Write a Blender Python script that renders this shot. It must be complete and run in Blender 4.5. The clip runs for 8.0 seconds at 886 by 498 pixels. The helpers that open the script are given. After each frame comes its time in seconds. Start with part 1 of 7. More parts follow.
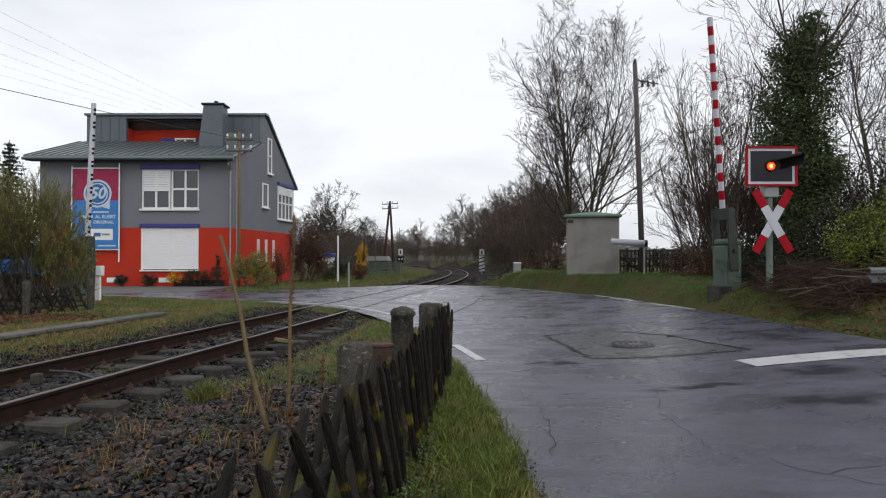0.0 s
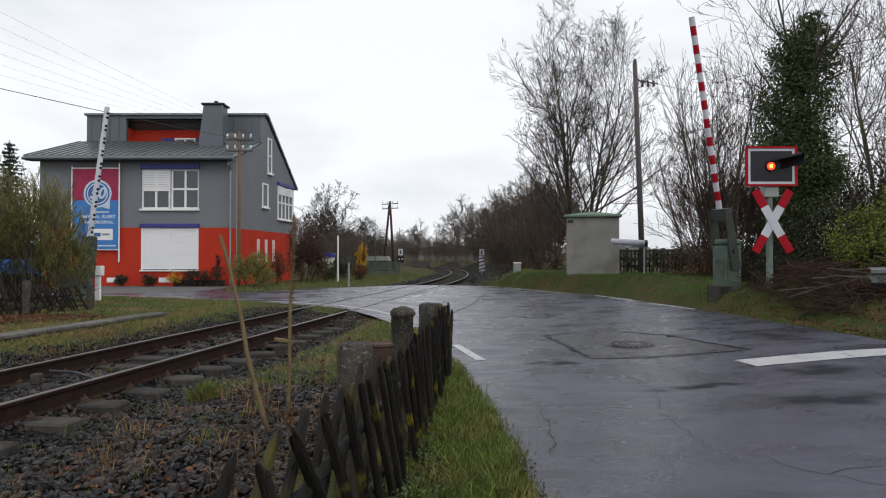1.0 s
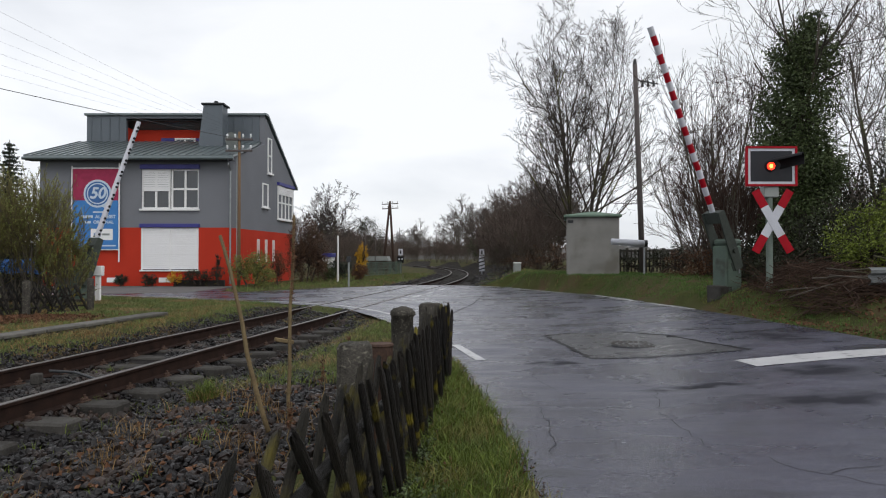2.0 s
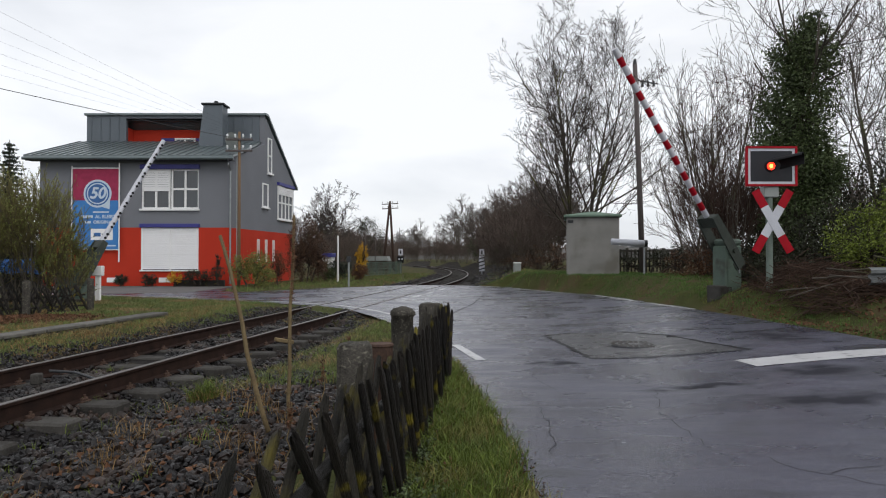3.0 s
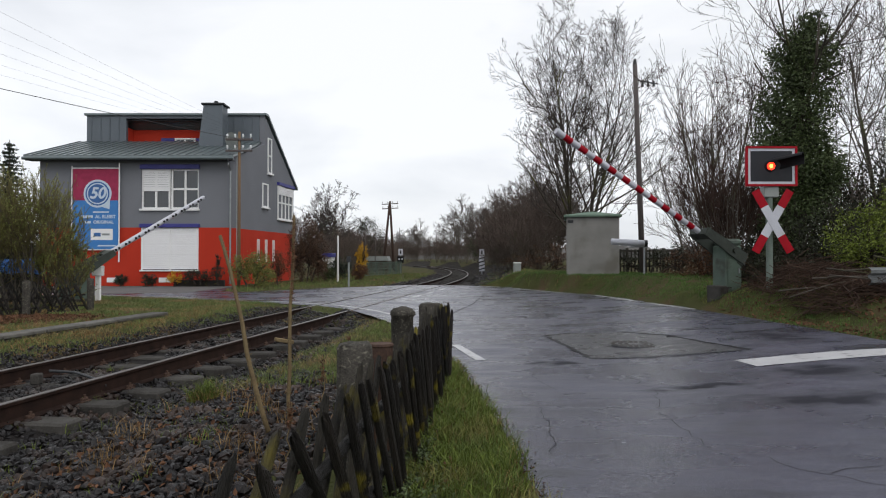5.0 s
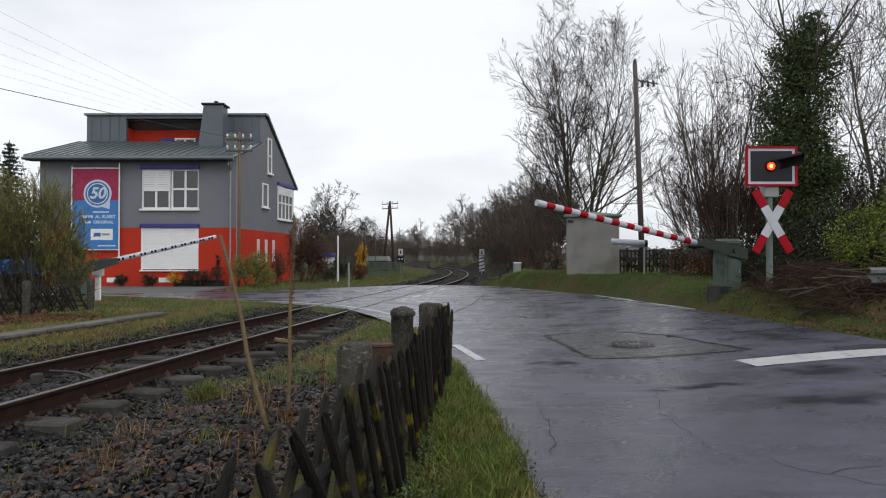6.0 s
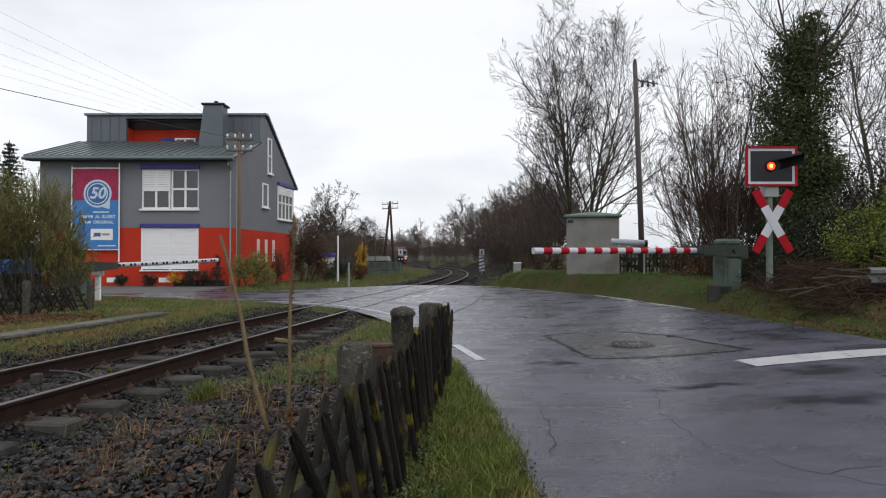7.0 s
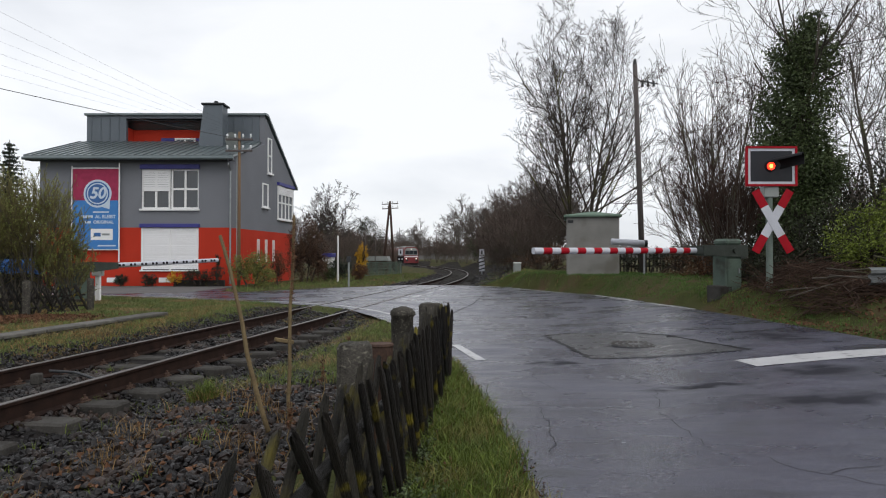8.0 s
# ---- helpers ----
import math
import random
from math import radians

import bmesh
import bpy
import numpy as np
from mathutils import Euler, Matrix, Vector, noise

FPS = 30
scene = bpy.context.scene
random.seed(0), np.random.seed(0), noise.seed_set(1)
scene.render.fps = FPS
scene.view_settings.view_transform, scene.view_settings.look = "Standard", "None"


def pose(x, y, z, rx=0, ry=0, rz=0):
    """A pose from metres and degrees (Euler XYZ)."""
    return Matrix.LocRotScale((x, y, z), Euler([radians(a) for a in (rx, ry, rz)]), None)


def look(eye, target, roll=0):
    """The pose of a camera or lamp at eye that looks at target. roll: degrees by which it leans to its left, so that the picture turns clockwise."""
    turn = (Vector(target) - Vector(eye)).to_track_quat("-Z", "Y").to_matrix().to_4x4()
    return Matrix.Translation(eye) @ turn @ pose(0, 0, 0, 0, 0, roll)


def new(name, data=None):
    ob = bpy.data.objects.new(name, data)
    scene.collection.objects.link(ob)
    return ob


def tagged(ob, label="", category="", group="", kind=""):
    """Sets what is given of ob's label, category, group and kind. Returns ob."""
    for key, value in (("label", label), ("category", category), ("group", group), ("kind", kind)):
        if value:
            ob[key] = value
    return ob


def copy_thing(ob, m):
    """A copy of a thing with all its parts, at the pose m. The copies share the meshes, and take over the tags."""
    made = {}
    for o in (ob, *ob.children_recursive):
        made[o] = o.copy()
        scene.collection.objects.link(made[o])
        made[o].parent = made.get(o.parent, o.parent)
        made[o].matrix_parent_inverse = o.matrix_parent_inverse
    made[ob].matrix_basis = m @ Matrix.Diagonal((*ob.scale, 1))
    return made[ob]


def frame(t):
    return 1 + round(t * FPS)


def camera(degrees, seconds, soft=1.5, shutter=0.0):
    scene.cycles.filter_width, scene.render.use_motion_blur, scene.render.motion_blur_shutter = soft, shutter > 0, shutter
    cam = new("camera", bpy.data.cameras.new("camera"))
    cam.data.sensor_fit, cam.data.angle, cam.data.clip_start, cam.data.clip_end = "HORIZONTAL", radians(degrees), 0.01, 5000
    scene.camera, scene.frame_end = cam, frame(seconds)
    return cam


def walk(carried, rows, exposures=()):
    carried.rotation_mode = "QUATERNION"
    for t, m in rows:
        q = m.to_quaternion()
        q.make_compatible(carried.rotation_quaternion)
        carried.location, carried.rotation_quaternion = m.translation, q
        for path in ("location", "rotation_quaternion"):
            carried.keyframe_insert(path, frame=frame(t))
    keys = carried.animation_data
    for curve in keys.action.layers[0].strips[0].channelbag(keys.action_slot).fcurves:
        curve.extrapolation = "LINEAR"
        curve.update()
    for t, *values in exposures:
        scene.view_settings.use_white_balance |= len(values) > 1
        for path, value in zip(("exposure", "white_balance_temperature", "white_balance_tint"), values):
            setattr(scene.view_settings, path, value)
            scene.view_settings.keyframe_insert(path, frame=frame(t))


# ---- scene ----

# ---------------------------------------------------------------- camera
cam = camera(66.31, 8.0, soft=1.1)
EYE = pose(0, 0, 1.4, 90.764, 0, 0)
walk(cam, [(0, EYE), (8, EYE)])

# ---------------------------------------------------------------- sky and light
SUN_EL, SUN_AZ = radians(40), radians(140)
world = bpy.data.worlds.new("overcast_sky")
scene.world = world
world.use_nodes = True
wn, wl = world.node_tree.nodes, world.node_tree.links
wn.clear()
w_out = wn.new("ShaderNodeOutputWorld")
w_bg = wn.new("ShaderNodeBackground")
w_sky = wn.new("ShaderNodeTexSky")
w_sky.sky_type = "NISHITA"
w_sky.sun_disc = False
w_sky.sun_elevation, w_sky.sun_rotation = SUN_EL, SUN_AZ
w_gain = wn.new("ShaderNodeVectorMath")
w_gain.operation = "SCALE"
w_gain.inputs["Scale"].default_value = 0.09
w_co = wn.new("ShaderNodeTexCoord")
w_map = wn.new("ShaderNodeMapping")
w_map.inputs["Scale"].default_value = (1.3, 1.3, 3.2)
w_map.inputs["Location"].default_value = (2.75, 1.4, 0.2)
w_noise = wn.new("ShaderNodeTexNoise")
w_noise.inputs["Scale"].default_value = 1.7
w_noise.inputs["Detail"].default_value = 7
w_noise.inputs["Roughness"].default_value = 0.5
w_noise.inputs["Distortion"].default_value = 0.25
w_ramp = wn.new("ShaderNodeValToRGB")
w_ramp.color_ramp.elements[0].position = 0.29
w_ramp.color_ramp.elements[0].color = (0.89, 0.93, 1.0, 1)
w_ramp.color_ramp.elements[1].position = 0.56
w_ramp.color_ramp.elements[1].color = (1.28, 1.30, 1.34, 1)
w_mix = wn.new("ShaderNodeMix")
w_mix.data_type = "RGBA"
w_mix.inputs["Factor"].default_value = 0.88
wl.new(w_sky.outputs["Color"], w_gain.inputs[0])
wl.new(w_co.outputs["Generated"], w_map.inputs["Vector"])
wl.new(w_map.outputs["Vector"], w_noise.inputs["Vector"])
wl.new(w_noise.outputs["Fac"], w_ramp.inputs["Fac"])
wl.new(w_gain.outputs["Vector"], w_mix.inputs["A"])
wl.new(w_ramp.outputs["Color"], w_mix.inputs["B"])
wl.new(w_mix.outputs["Result"], w_bg.inputs["Color"])
w_bg.inputs["Strength"].default_value = 0.88
wl.new(w_bg.outputs["Background"], w_out.inputs["Surface"])

sun = new("sun", bpy.data.lights.new("sun", "SUN"))
sun.data.energy, sun.data.angle, sun.data.color = 1.0, radians(40), (1, 0.97, 0.93)
sun.matrix_basis = look((20 * math.sin(SUN_AZ), 20 * math.cos(SUN_AZ), 16.8), (0, 0, 0))
scene.view_settings.exposure = -0.06


# ---------------------------------------------------------------- materials
def mat(name, base, rough=0.7, second=None, scale=6.0, fine=60.0, bump=0.2, depth=0.01, metal=0.0, amount=0.6,
        third=None, third_scale=1.2, third_at=(0.52, 0.66), stretch=(1, 1, 1), vary=0.0, island=False, spec=None, rough2=None):
    """A painted, grown or mineral surface: two scales of colour change, fine relief, variation piece by piece."""
    m = bpy.data.materials.new(name)
    m.use_nodes = True
    n, l = m.node_tree.nodes, m.node_tree.links
    b = n["Principled BSDF"]
    b.inputs["Metallic"].default_value = metal
    b.inputs["Specular IOR Level"].default_value = spec if spec is not None else 0.5 if rough < 0.55 else 0.3 if rough < 0.72 else 0.12
    co = n.new("ShaderNodeTexCoord")
    mp = n.new("ShaderNodeMapping")
    mp.inputs["Scale"].default_value = stretch
    spot = co.outputs["Object"]
    if vary and not island:
        shift = n.new("ShaderNodeVectorMath")
        shift.operation = "MULTIPLY_ADD"
        shift.inputs[1].default_value = (37, 23, 41)
        l.new(n.new("ShaderNodeObjectInfo").outputs["Random"], shift.inputs[0])
        l.new(spot, shift.inputs[2])
        spot = shift.outputs["Vector"]
    l.new(spot, mp.inputs["Vector"])
    big = n.new("ShaderNodeTexNoise")
    big.inputs["Scale"].default_value, big.inputs["Detail"].default_value = scale, 5
    small = n.new("ShaderNodeTexNoise")
    small.inputs["Scale"].default_value, small.inputs["Detail"].default_value = fine, 4
    for t in (big, small):
        l.new(mp.outputs["Vector"], t.inputs["Vector"])
    add = n.new("ShaderNodeMath")
    add.operation = "ADD"
    l.new(big.outputs["Fac"], add.inputs[0])
    l.new(small.outputs["Fac"], add.inputs[1])
    rng = n.new("ShaderNodeMapRange")
    rng.inputs["From Min"].default_value, rng.inputs["From Max"].default_value = 0.7, 1.3
    l.new(add.outputs[0], rng.inputs["Value"])
    mix = n.new("ShaderNodeMix")
    mix.data_type = "RGBA"
    second = second or tuple(c * (1 - 0.35 * amount) for c in base)
    mix.inputs["A"].default_value, mix.inputs["B"].default_value = (*base, 1), (*second, 1)
    l.new(rng.outputs["Result"], mix.inputs["Factor"])
    colour = mix.outputs["Result"]
    if third:
        spots = n.new("ShaderNodeTexNoise")
        spots.inputs["Scale"].default_value, spots.inputs["Detail"].default_value = third_scale, 6
        l.new(spot, spots.inputs["Vector"])
        r3 = n.new("ShaderNodeMapRange")
        r3.inputs["From Min"].default_value, r3.inputs["From Max"].default_value = third_at
        l.new(spots.outputs["Fac"], r3.inputs["Value"])
        m3 = n.new("ShaderNodeMix")
        m3.data_type = "RGBA"
        m3.inputs["B"].default_value = (*third, 1)
        l.new(r3.outputs["Result"], m3.inputs["Factor"])
        l.new(colour, m3.inputs["A"])
        colour = m3.outputs["Result"]
    if vary:
        src = n.new("ShaderNodeNewGeometry").outputs["Random Per Island"] if island else n.new("ShaderNodeObjectInfo").outputs["Random"]
        rv = n.new("ShaderNodeMapRange")
        rv.inputs["To Min"].default_value, rv.inputs["To Max"].default_value = 1 - vary, 1 + vary
        l.new(src, rv.inputs["Value"])
        hsv = n.new("ShaderNodeHueSaturation")
        l.new(rv.outputs["Result"], hsv.inputs["Value"])
        l.new(colour, hsv.inputs["Color"])
        colour = hsv.outputs["Color"]
    l.new(colour, b.inputs["Base Color"])
    rr = n.new("ShaderNodeMapRange")
    rr.inputs["From Min"].default_value, rr.inputs["From Max"].default_value = 0.35, 0.65
    rr.inputs["To Min"].default_value = rough if rough2 is None else rough2
    rr.inputs["To Max"].default_value = min(1, rough * 1.1) if rough2 is None else rough
    l.new(big.outputs["Fac"], rr.inputs["Value"])
    l.new(rr.outputs["Result"], b.inputs["Roughness"])
    if bump:
        bp = n.new("ShaderNodeBump")
        bp.inputs["Strength"].default_value, bp.inputs["Distance"].default_value = bump, depth
        l.new(small.outputs["Fac"], bp.inputs["Height"])
        l.new(bp.outputs["Normal"], b.inputs["Normal"])
    return m


def glow(name, colour, strength):
    m = bpy.data.materials.new(name)
    m.use_nodes = True
    b = m.node_tree.nodes["Principled BSDF"]
    b.inputs["Base Color"].default_value = (*colour, 1)
    b.inputs["Emission Color"].default_value = (*colour, 1)
    b.inputs["Emission Strength"].default_value = strength
    return m


def glass(name, tint, rough=0.03):
    m = bpy.data.materials.new(name)
    m.use_nodes = True
    b = m.node_tree.nodes["Principled BSDF"]
    b.inputs["Base Color"].default_value = (*tint, 1)
    b.inputs["Roughness"].default_value = rough
    b.inputs["Specular IOR Level"].default_value = 0.8
    return m


def wet_road(name):
    """Wet worn asphalt: stone speckle, pale worn and dark damp areas, dark patches without sky reflection, smooth and
    open texture by turns.
    """
    m = bpy.data.materials.new(name)
    m.use_nodes = True
    n, l = m.node_tree.nodes, m.node_tree.links
    b = n["Principled BSDF"]
    co = n.new("ShaderNodeTexCoord").outputs["Object"]

    def tex(scale, detail, stretch=(1, 1, 1), shift=(0, 0, 0), kind="ShaderNodeTexNoise"):
        mp = n.new("ShaderNodeMapping")
        mp.inputs["Scale"].default_value, mp.inputs["Location"].default_value = stretch, shift
        l.new(co, mp.inputs["Vector"])
        t = n.new(kind)
        t.inputs["Scale"].default_value = scale
        if kind == "ShaderNodeTexNoise":
            t.inputs["Detail"].default_value = detail
        l.new(mp.outputs["Vector"], t.inputs["Vector"])
        return t.outputs["Fac"] if kind == "ShaderNodeTexNoise" else t.outputs["Color"]

    def span(v, a, c, lo, hi):
        r = n.new("ShaderNodeMapRange")
        for k, val in (("From Min", a), ("From Max", c), ("To Min", lo), ("To Max", hi)):
            r.inputs[k].default_value = val
        l.new(v, r.inputs["Value"])
        return r.outputs["Result"]

    def blend(f, a, c):
        x = n.new("ShaderNodeMix")
        x.data_type = "RGBA"
        l.new(f, x.inputs["Factor"])
        for k, val in (("A", a), ("B", c)):
            if isinstance(val, tuple):
                x.inputs[k].default_value = (*val, 1)
            else:
                l.new(val, x.inputs[k])
        return x.outputs["Result"]

    def calc(op, a, c):
        x = n.new("ShaderNodeMath")
        x.operation = op
        for k, val in enumerate((a, c)):
            if isinstance(val, (int, float)):
                x.inputs[k].default_value = val
            else:
                l.new(val, x.inputs[k])
        return x.outputs[0]

    wide = tex(0.55, 5, (1.0, 1.4, 1))
    streak = tex(1.7, 6, (0.55, 1.6, 1), (3, 1, 0))
    grit = tex(110, 3)
    stones = tex(85, 0, kind="ShaderNodeTexVoronoi")
    base = blend(span(wide, 0.36, 0.64, 0, 1), (0.036, 0.037, 0.060), (0.058, 0.059, 0.090))
    grey = n.new("ShaderNodeRGBToBW")
    l.new(stones, grey.inputs[0])
    base = blend(span(grey.outputs[0], 0.62, 0.95, 0, 0.55), base, (0.112, 0.109, 0.120))
    base = blend(span(grey.outputs[0], 0.30, 0.12, 0, 0.5), base, (0.016, 0.016, 0.020))
    base = blend(span(streak, 0.57, 0.70, 0, 0.75), base, (0.020, 0.020, 0.026))
    # dark patches with warped outlines, their lack of sky reflection put into colour and gloss
    warp = n.new("ShaderNodeTexNoise")
    warp.inputs["Scale"].default_value, warp.inputs["Detail"].default_value = 2.2, 5
    l.new(co, warp.inputs["Vector"])
    bent = n.new("ShaderNodeVectorMath")
    bent.operation = "MULTIPLY_ADD"
    bent.inputs[1].default_value = (1.5, 0.9, 0)
    l.new(warp.outputs["Color"], bent.inputs[0])
    l.new(co, bent.inputs[2])
    dull_patch = None
    for cx, cy, rx, ry in ((4.3, 7.75, 0.75, 0.42), (3.6, 6.45, 0.80, 0.34), (5.15, 10.7, 0.55, 0.9), (2.9, 7.3, 0.6, 0.16), (5.7, 7.6, 0.8, 0.35), (1.5, 9.1, 0.3, 0.2)):
        mp = n.new("ShaderNodeMapping")
        mp.inputs["Scale"].default_value = (1 / rx, 1 / ry, 0)
        mp.inputs["Location"].default_value = (-(cx + 0.75) / rx, -(cy + 0.45) / ry, 0)
        l.new(bent.outputs["Vector"], mp.inputs["Vector"])
        ln = n.new("ShaderNodeVectorMath")
        ln.operation = "LENGTH"
        l.new(mp.outputs["Vector"], ln.inputs[0])
        v = span(ln.outputs["Value"], 0.0, 1.6, 1, 0)
        dull_patch = v if dull_patch is None else calc("MAXIMUM", dull_patch, v)
    dull_patch = span(calc("MULTIPLY", dull_patch, calc("ADD", streak, 0.35)), 0.18, 0.68, 0, 0.9)
    base = blend(calc("MULTIPLY", dull_patch, 0.85), base, (0.013, 0.013, 0.016))
    l.new(base, b.inputs["Base Color"])
    rough = calc("ADD", span(wide, 0.38, 0.62, 0.15, 0.38), span(streak, 0.35, 0.7, -0.06, 0.14))
    rough = calc("ADD", rough, calc("MULTIPLY", dull_patch, 0.35))
    l.new(calc("MAXIMUM", rough, 0.06), b.inputs["Roughness"])
    l.new(span(dull_patch, 0, 1, 0.55, 0.04), b.inputs["Specular IOR Level"])
    h = calc("ADD", calc("MULTIPLY", grit, 0.6), calc("MULTIPLY", grey.outputs[0], 0.35))
    h = calc("ADD", h, calc("MULTIPLY", tex(2.2, 3, (0.8, 1.3, 1)), 3.0))
    bp = n.new("ShaderNodeBump")
    bp.inputs["Strength"].default_value, bp.inputs["Distance"].default_value = 0.55, 0.008
    l.new(h, bp.inputs["Height"])
    l.new(bp.outputs["Normal"], b.inputs["Normal"])
    return m


M = {}
M["asphalt"] = wet_road("wet_asphalt")
M["patch"] = mat("asphalt_patch", (0.027, 0.027, 0.033), 0.42, (0.044, 0.044, 0.051), 2, 140, 0.6, 0.005, rough2=0.2)
M["tar"] = mat("joint_tar", (0.008, 0.008, 0.009), 0.7, None, 8, 80, 0.4, 0.003)
M["marking"] = mat("road_marking", (0.50, 0.50, 0.51), 0.45, (0.37, 0.37, 0.38), 3, 90, 0.3, 0.002, third=(0.12, 0.12, 0.13), third_scale=9, third_at=(0.6, 0.7))
M["paving"] = mat("paved_drive", (0.15, 0.143, 0.14), 0.8, (0.11, 0.106, 0.104), 1.2, 40, 0.3, 0.005)
M["soil"] = mat("grassy_soil", (0.066, 0.066, 0.022), 0.95, (0.035, 0.042, 0.012), 1.1, 30, 0.9, 0.03, third=(0.075, 0.052, 0.028), third_scale=0.7, third_at=(0.5, 0.62))
M["ballast_bed"] = mat("ballast_bed", (0.024, 0.021, 0.020), 0.9, (0.010, 0.009, 0.009), 6, 45, 1.0, 0.03, third=(0.05, 0.04, 0.022), third_scale=1.6)
M["stone"] = mat("ballast_stone", (0.0115, 0.0092, 0.0098), 0.55, (0.0035, 0.003, 0.003), 9, 70, 0.5, 0.006, vary=0.55, island=True, third=(0.04, 0.026, 0.020), third_scale=2.2, third_at=(0.5, 0.66), rough2=0.34, spec=0.3)
M["stone_one"] = mat("ballast_stone_single", (0.0115, 0.0092, 0.0098), 0.55, (0.0035, 0.003, 0.003), 9, 70, 0.5, 0.006, vary=0.55, third=(0.04, 0.026, 0.020), third_scale=2.2, third_at=(0.5, 0.66), rough2=0.34, spec=0.3)
M["rail"] = mat("rusty_rail", (0.034, 0.018, 0.013), 0.8, (0.014, 0.009, 0.008), 7, 90, 0.5, 0.003)
M["railhead"] = mat("worn_rail_head", (0.22, 0.20, 0.19), 0.34, (0.13, 0.11, 0.10), 3, 60, 0.15, 0.001, metal=0.9, stretch=(4, 0.3, 1))
M["sleeper"] = mat("weathered_concrete_sleeper", (0.080, 0.076, 0.070), 0.8, (0.032, 0.029, 0.026), 4, 60, 0.6, 0.006, vary=0.15)
M["concrete"] = mat("concrete", (0.275, 0.268, 0.252), 0.85, (0.20, 0.195, 0.182), 1.6, 50, 0.4, 0.004, third=(0.17, 0.16, 0.14), third_scale=0.9)
M["concrete_old"] = mat("mossy_concrete", (0.082, 0.075, 0.064), 0.9, (0.030, 0.028, 0.025), 9, 80, 0.9, 0.01, third=(0.17, 0.16, 0.13), third_scale=38, third_at=(0.57, 0.70))
M["grey_render"] = mat("grey_render", (0.182, 0.189, 0.208), 0.8, (0.163, 0.170, 0.188), 0.8, 60, 0.25, 0.003)
M["red_render"] = mat("red_render", (0.46, 0.040, 0.020), 0.75, (0.39, 0.034, 0.018), 0.8, 60, 0.25, 0.003)
M["metal_roof"] = mat("standing_seam_metal", (0.135, 0.165, 0.170), 0.30, (0.095, 0.118, 0.124), 0.7, 40, 0.1, 0.002, metal=0.35)
M["metal_front"] = mat("seamed_cladding", (0.115, 0.135, 0.155), 0.45, (0.095, 0.112, 0.13), 0.7, 40, 0.1, 0.002, metal=0.2)
M["dark_trim"] = mat("dark_trim", (0.022, 0.024, 0.027), 0.5, None, 4, 40, 0.1)
M["blue_trim"] = mat("blue_trim", (0.035, 0.035, 0.22), 0.5, None, 4, 40, 0.1)
M["white"] = mat("white_paint", (0.80, 0.80, 0.80), 0.5, (0.72, 0.72, 0.71), 3, 50, 0.08, 0.002)
M["shutter"] = mat("white_shutter", (0.80, 0.80, 0.81), 0.5, (0.74, 0.74, 0.75), 1.5, 40, 0.1, 0.002)
M["pane"] = glass("window_glass", (0.03, 0.035, 0.042))
M["banner_red"] = mat("banner_red", (0.36, 0.030, 0.085), 0.6, (0.24, 0.02, 0.06), 4, 30, 0.1)
M["banner_blue"] = mat("banner_blue", (0.055, 0.21, 0.50), 0.6, (0.04, 0.16, 0.42), 2, 30, 0.1)
M["banner_light"] = mat("banner_white", (0.50, 0.60, 0.70), 0.6, None, 4, 30, 0.1, amount=0.2)
M["logo_blue"] = mat("banner_mid_blue", (0.05, 0.14, 0.36), 0.6, None, 4, 30, 0.1)
M["sign_red"] = mat("sign_red", (0.33, 0.004, 0.014), 0.6, (0.26, 0.003, 0.010), 8, 60, 0.1, 0.001, spec=0.15)
M["sign_white"] = mat("sign_white", (0.51, 0.52, 0.57), 0.45, (0.42, 0.43, 0.48), 5, 60, 0.1, 0.001, third=(0.45, 0.45, 0.44), third_scale=5, third_at=(0.62, 0.75))
M["sign_black"] = mat("sign_black", (0.010, 0.010, 0.012), 0.7, None, 8, 60, 0.1, 0.001, spec=0.2)
M["cabinet_green"] = mat("weathered_green_paint", (0.095, 0.13, 0.105), 0.6, (0.065, 0.092, 0.074), 3, 50, 0.2, 0.003, third=(0.05, 0.055, 0.045), third_scale=2.4)
M["post_green"] = mat("grey_green_post", (0.16, 0.20, 0.17), 0.55, (0.11, 0.14, 0.12), 5, 60, 0.2, 0.002)
M["grey_plate"] = mat("grey_plate", (0.26, 0.28, 0.27), 0.5, None, 5, 50, 0.1, 0.002)
M["galvanised"] = mat("galvanised_steel", (0.35, 0.37, 0.38), 0.42, (0.25, 0.26, 0.27), 6, 60, 0.15, 0.002, metal=0.7)
M["timber"] = mat("tarred_timber", (0.027, 0.022, 0.018), 0.62, (0.005, 0.0045, 0.004), 2.5, 26, 1.0, 0.02, stretch=(11, 11, 0.8),
                  third=(0.16, 0.13, 0.012), third_scale=4.5, third_at=(0.60, 0.70), vary=0.5, spec=0.3)
M["pole_wood"] = mat("weathered_pole", (0.135, 0.118, 0.115), 0.85, (0.075, 0.064, 0.062), 3, 50, 0.6, 0.008, stretch=(8, 8, 0.5))
M["bark"] = mat("grey_bark", (0.12, 0.105, 0.088), 0.9, (0.065, 0.056, 0.047), 3, 30, 0.8, 0.01, third=(0.075, 0.085, 0.03), third_scale=0.9, third_at=(0.52, 0.7))
M["twig"] = mat("brown_twig", (0.070, 0.058, 0.052), 0.9, (0.038, 0.031, 0.029), 3, 30, 0.3, 0.004)
M["twig_red"] = mat("reddish_twig", (0.075, 0.048, 0.038), 0.9, (0.042, 0.028, 0.024), 3, 30, 0.3, 0.004)
M["stem"] = mat("dry_stem", (0.20, 0.150, 0.080), 0.8, (0.11, 0.082, 0.048), 6, 70, 0.3, 0.003)
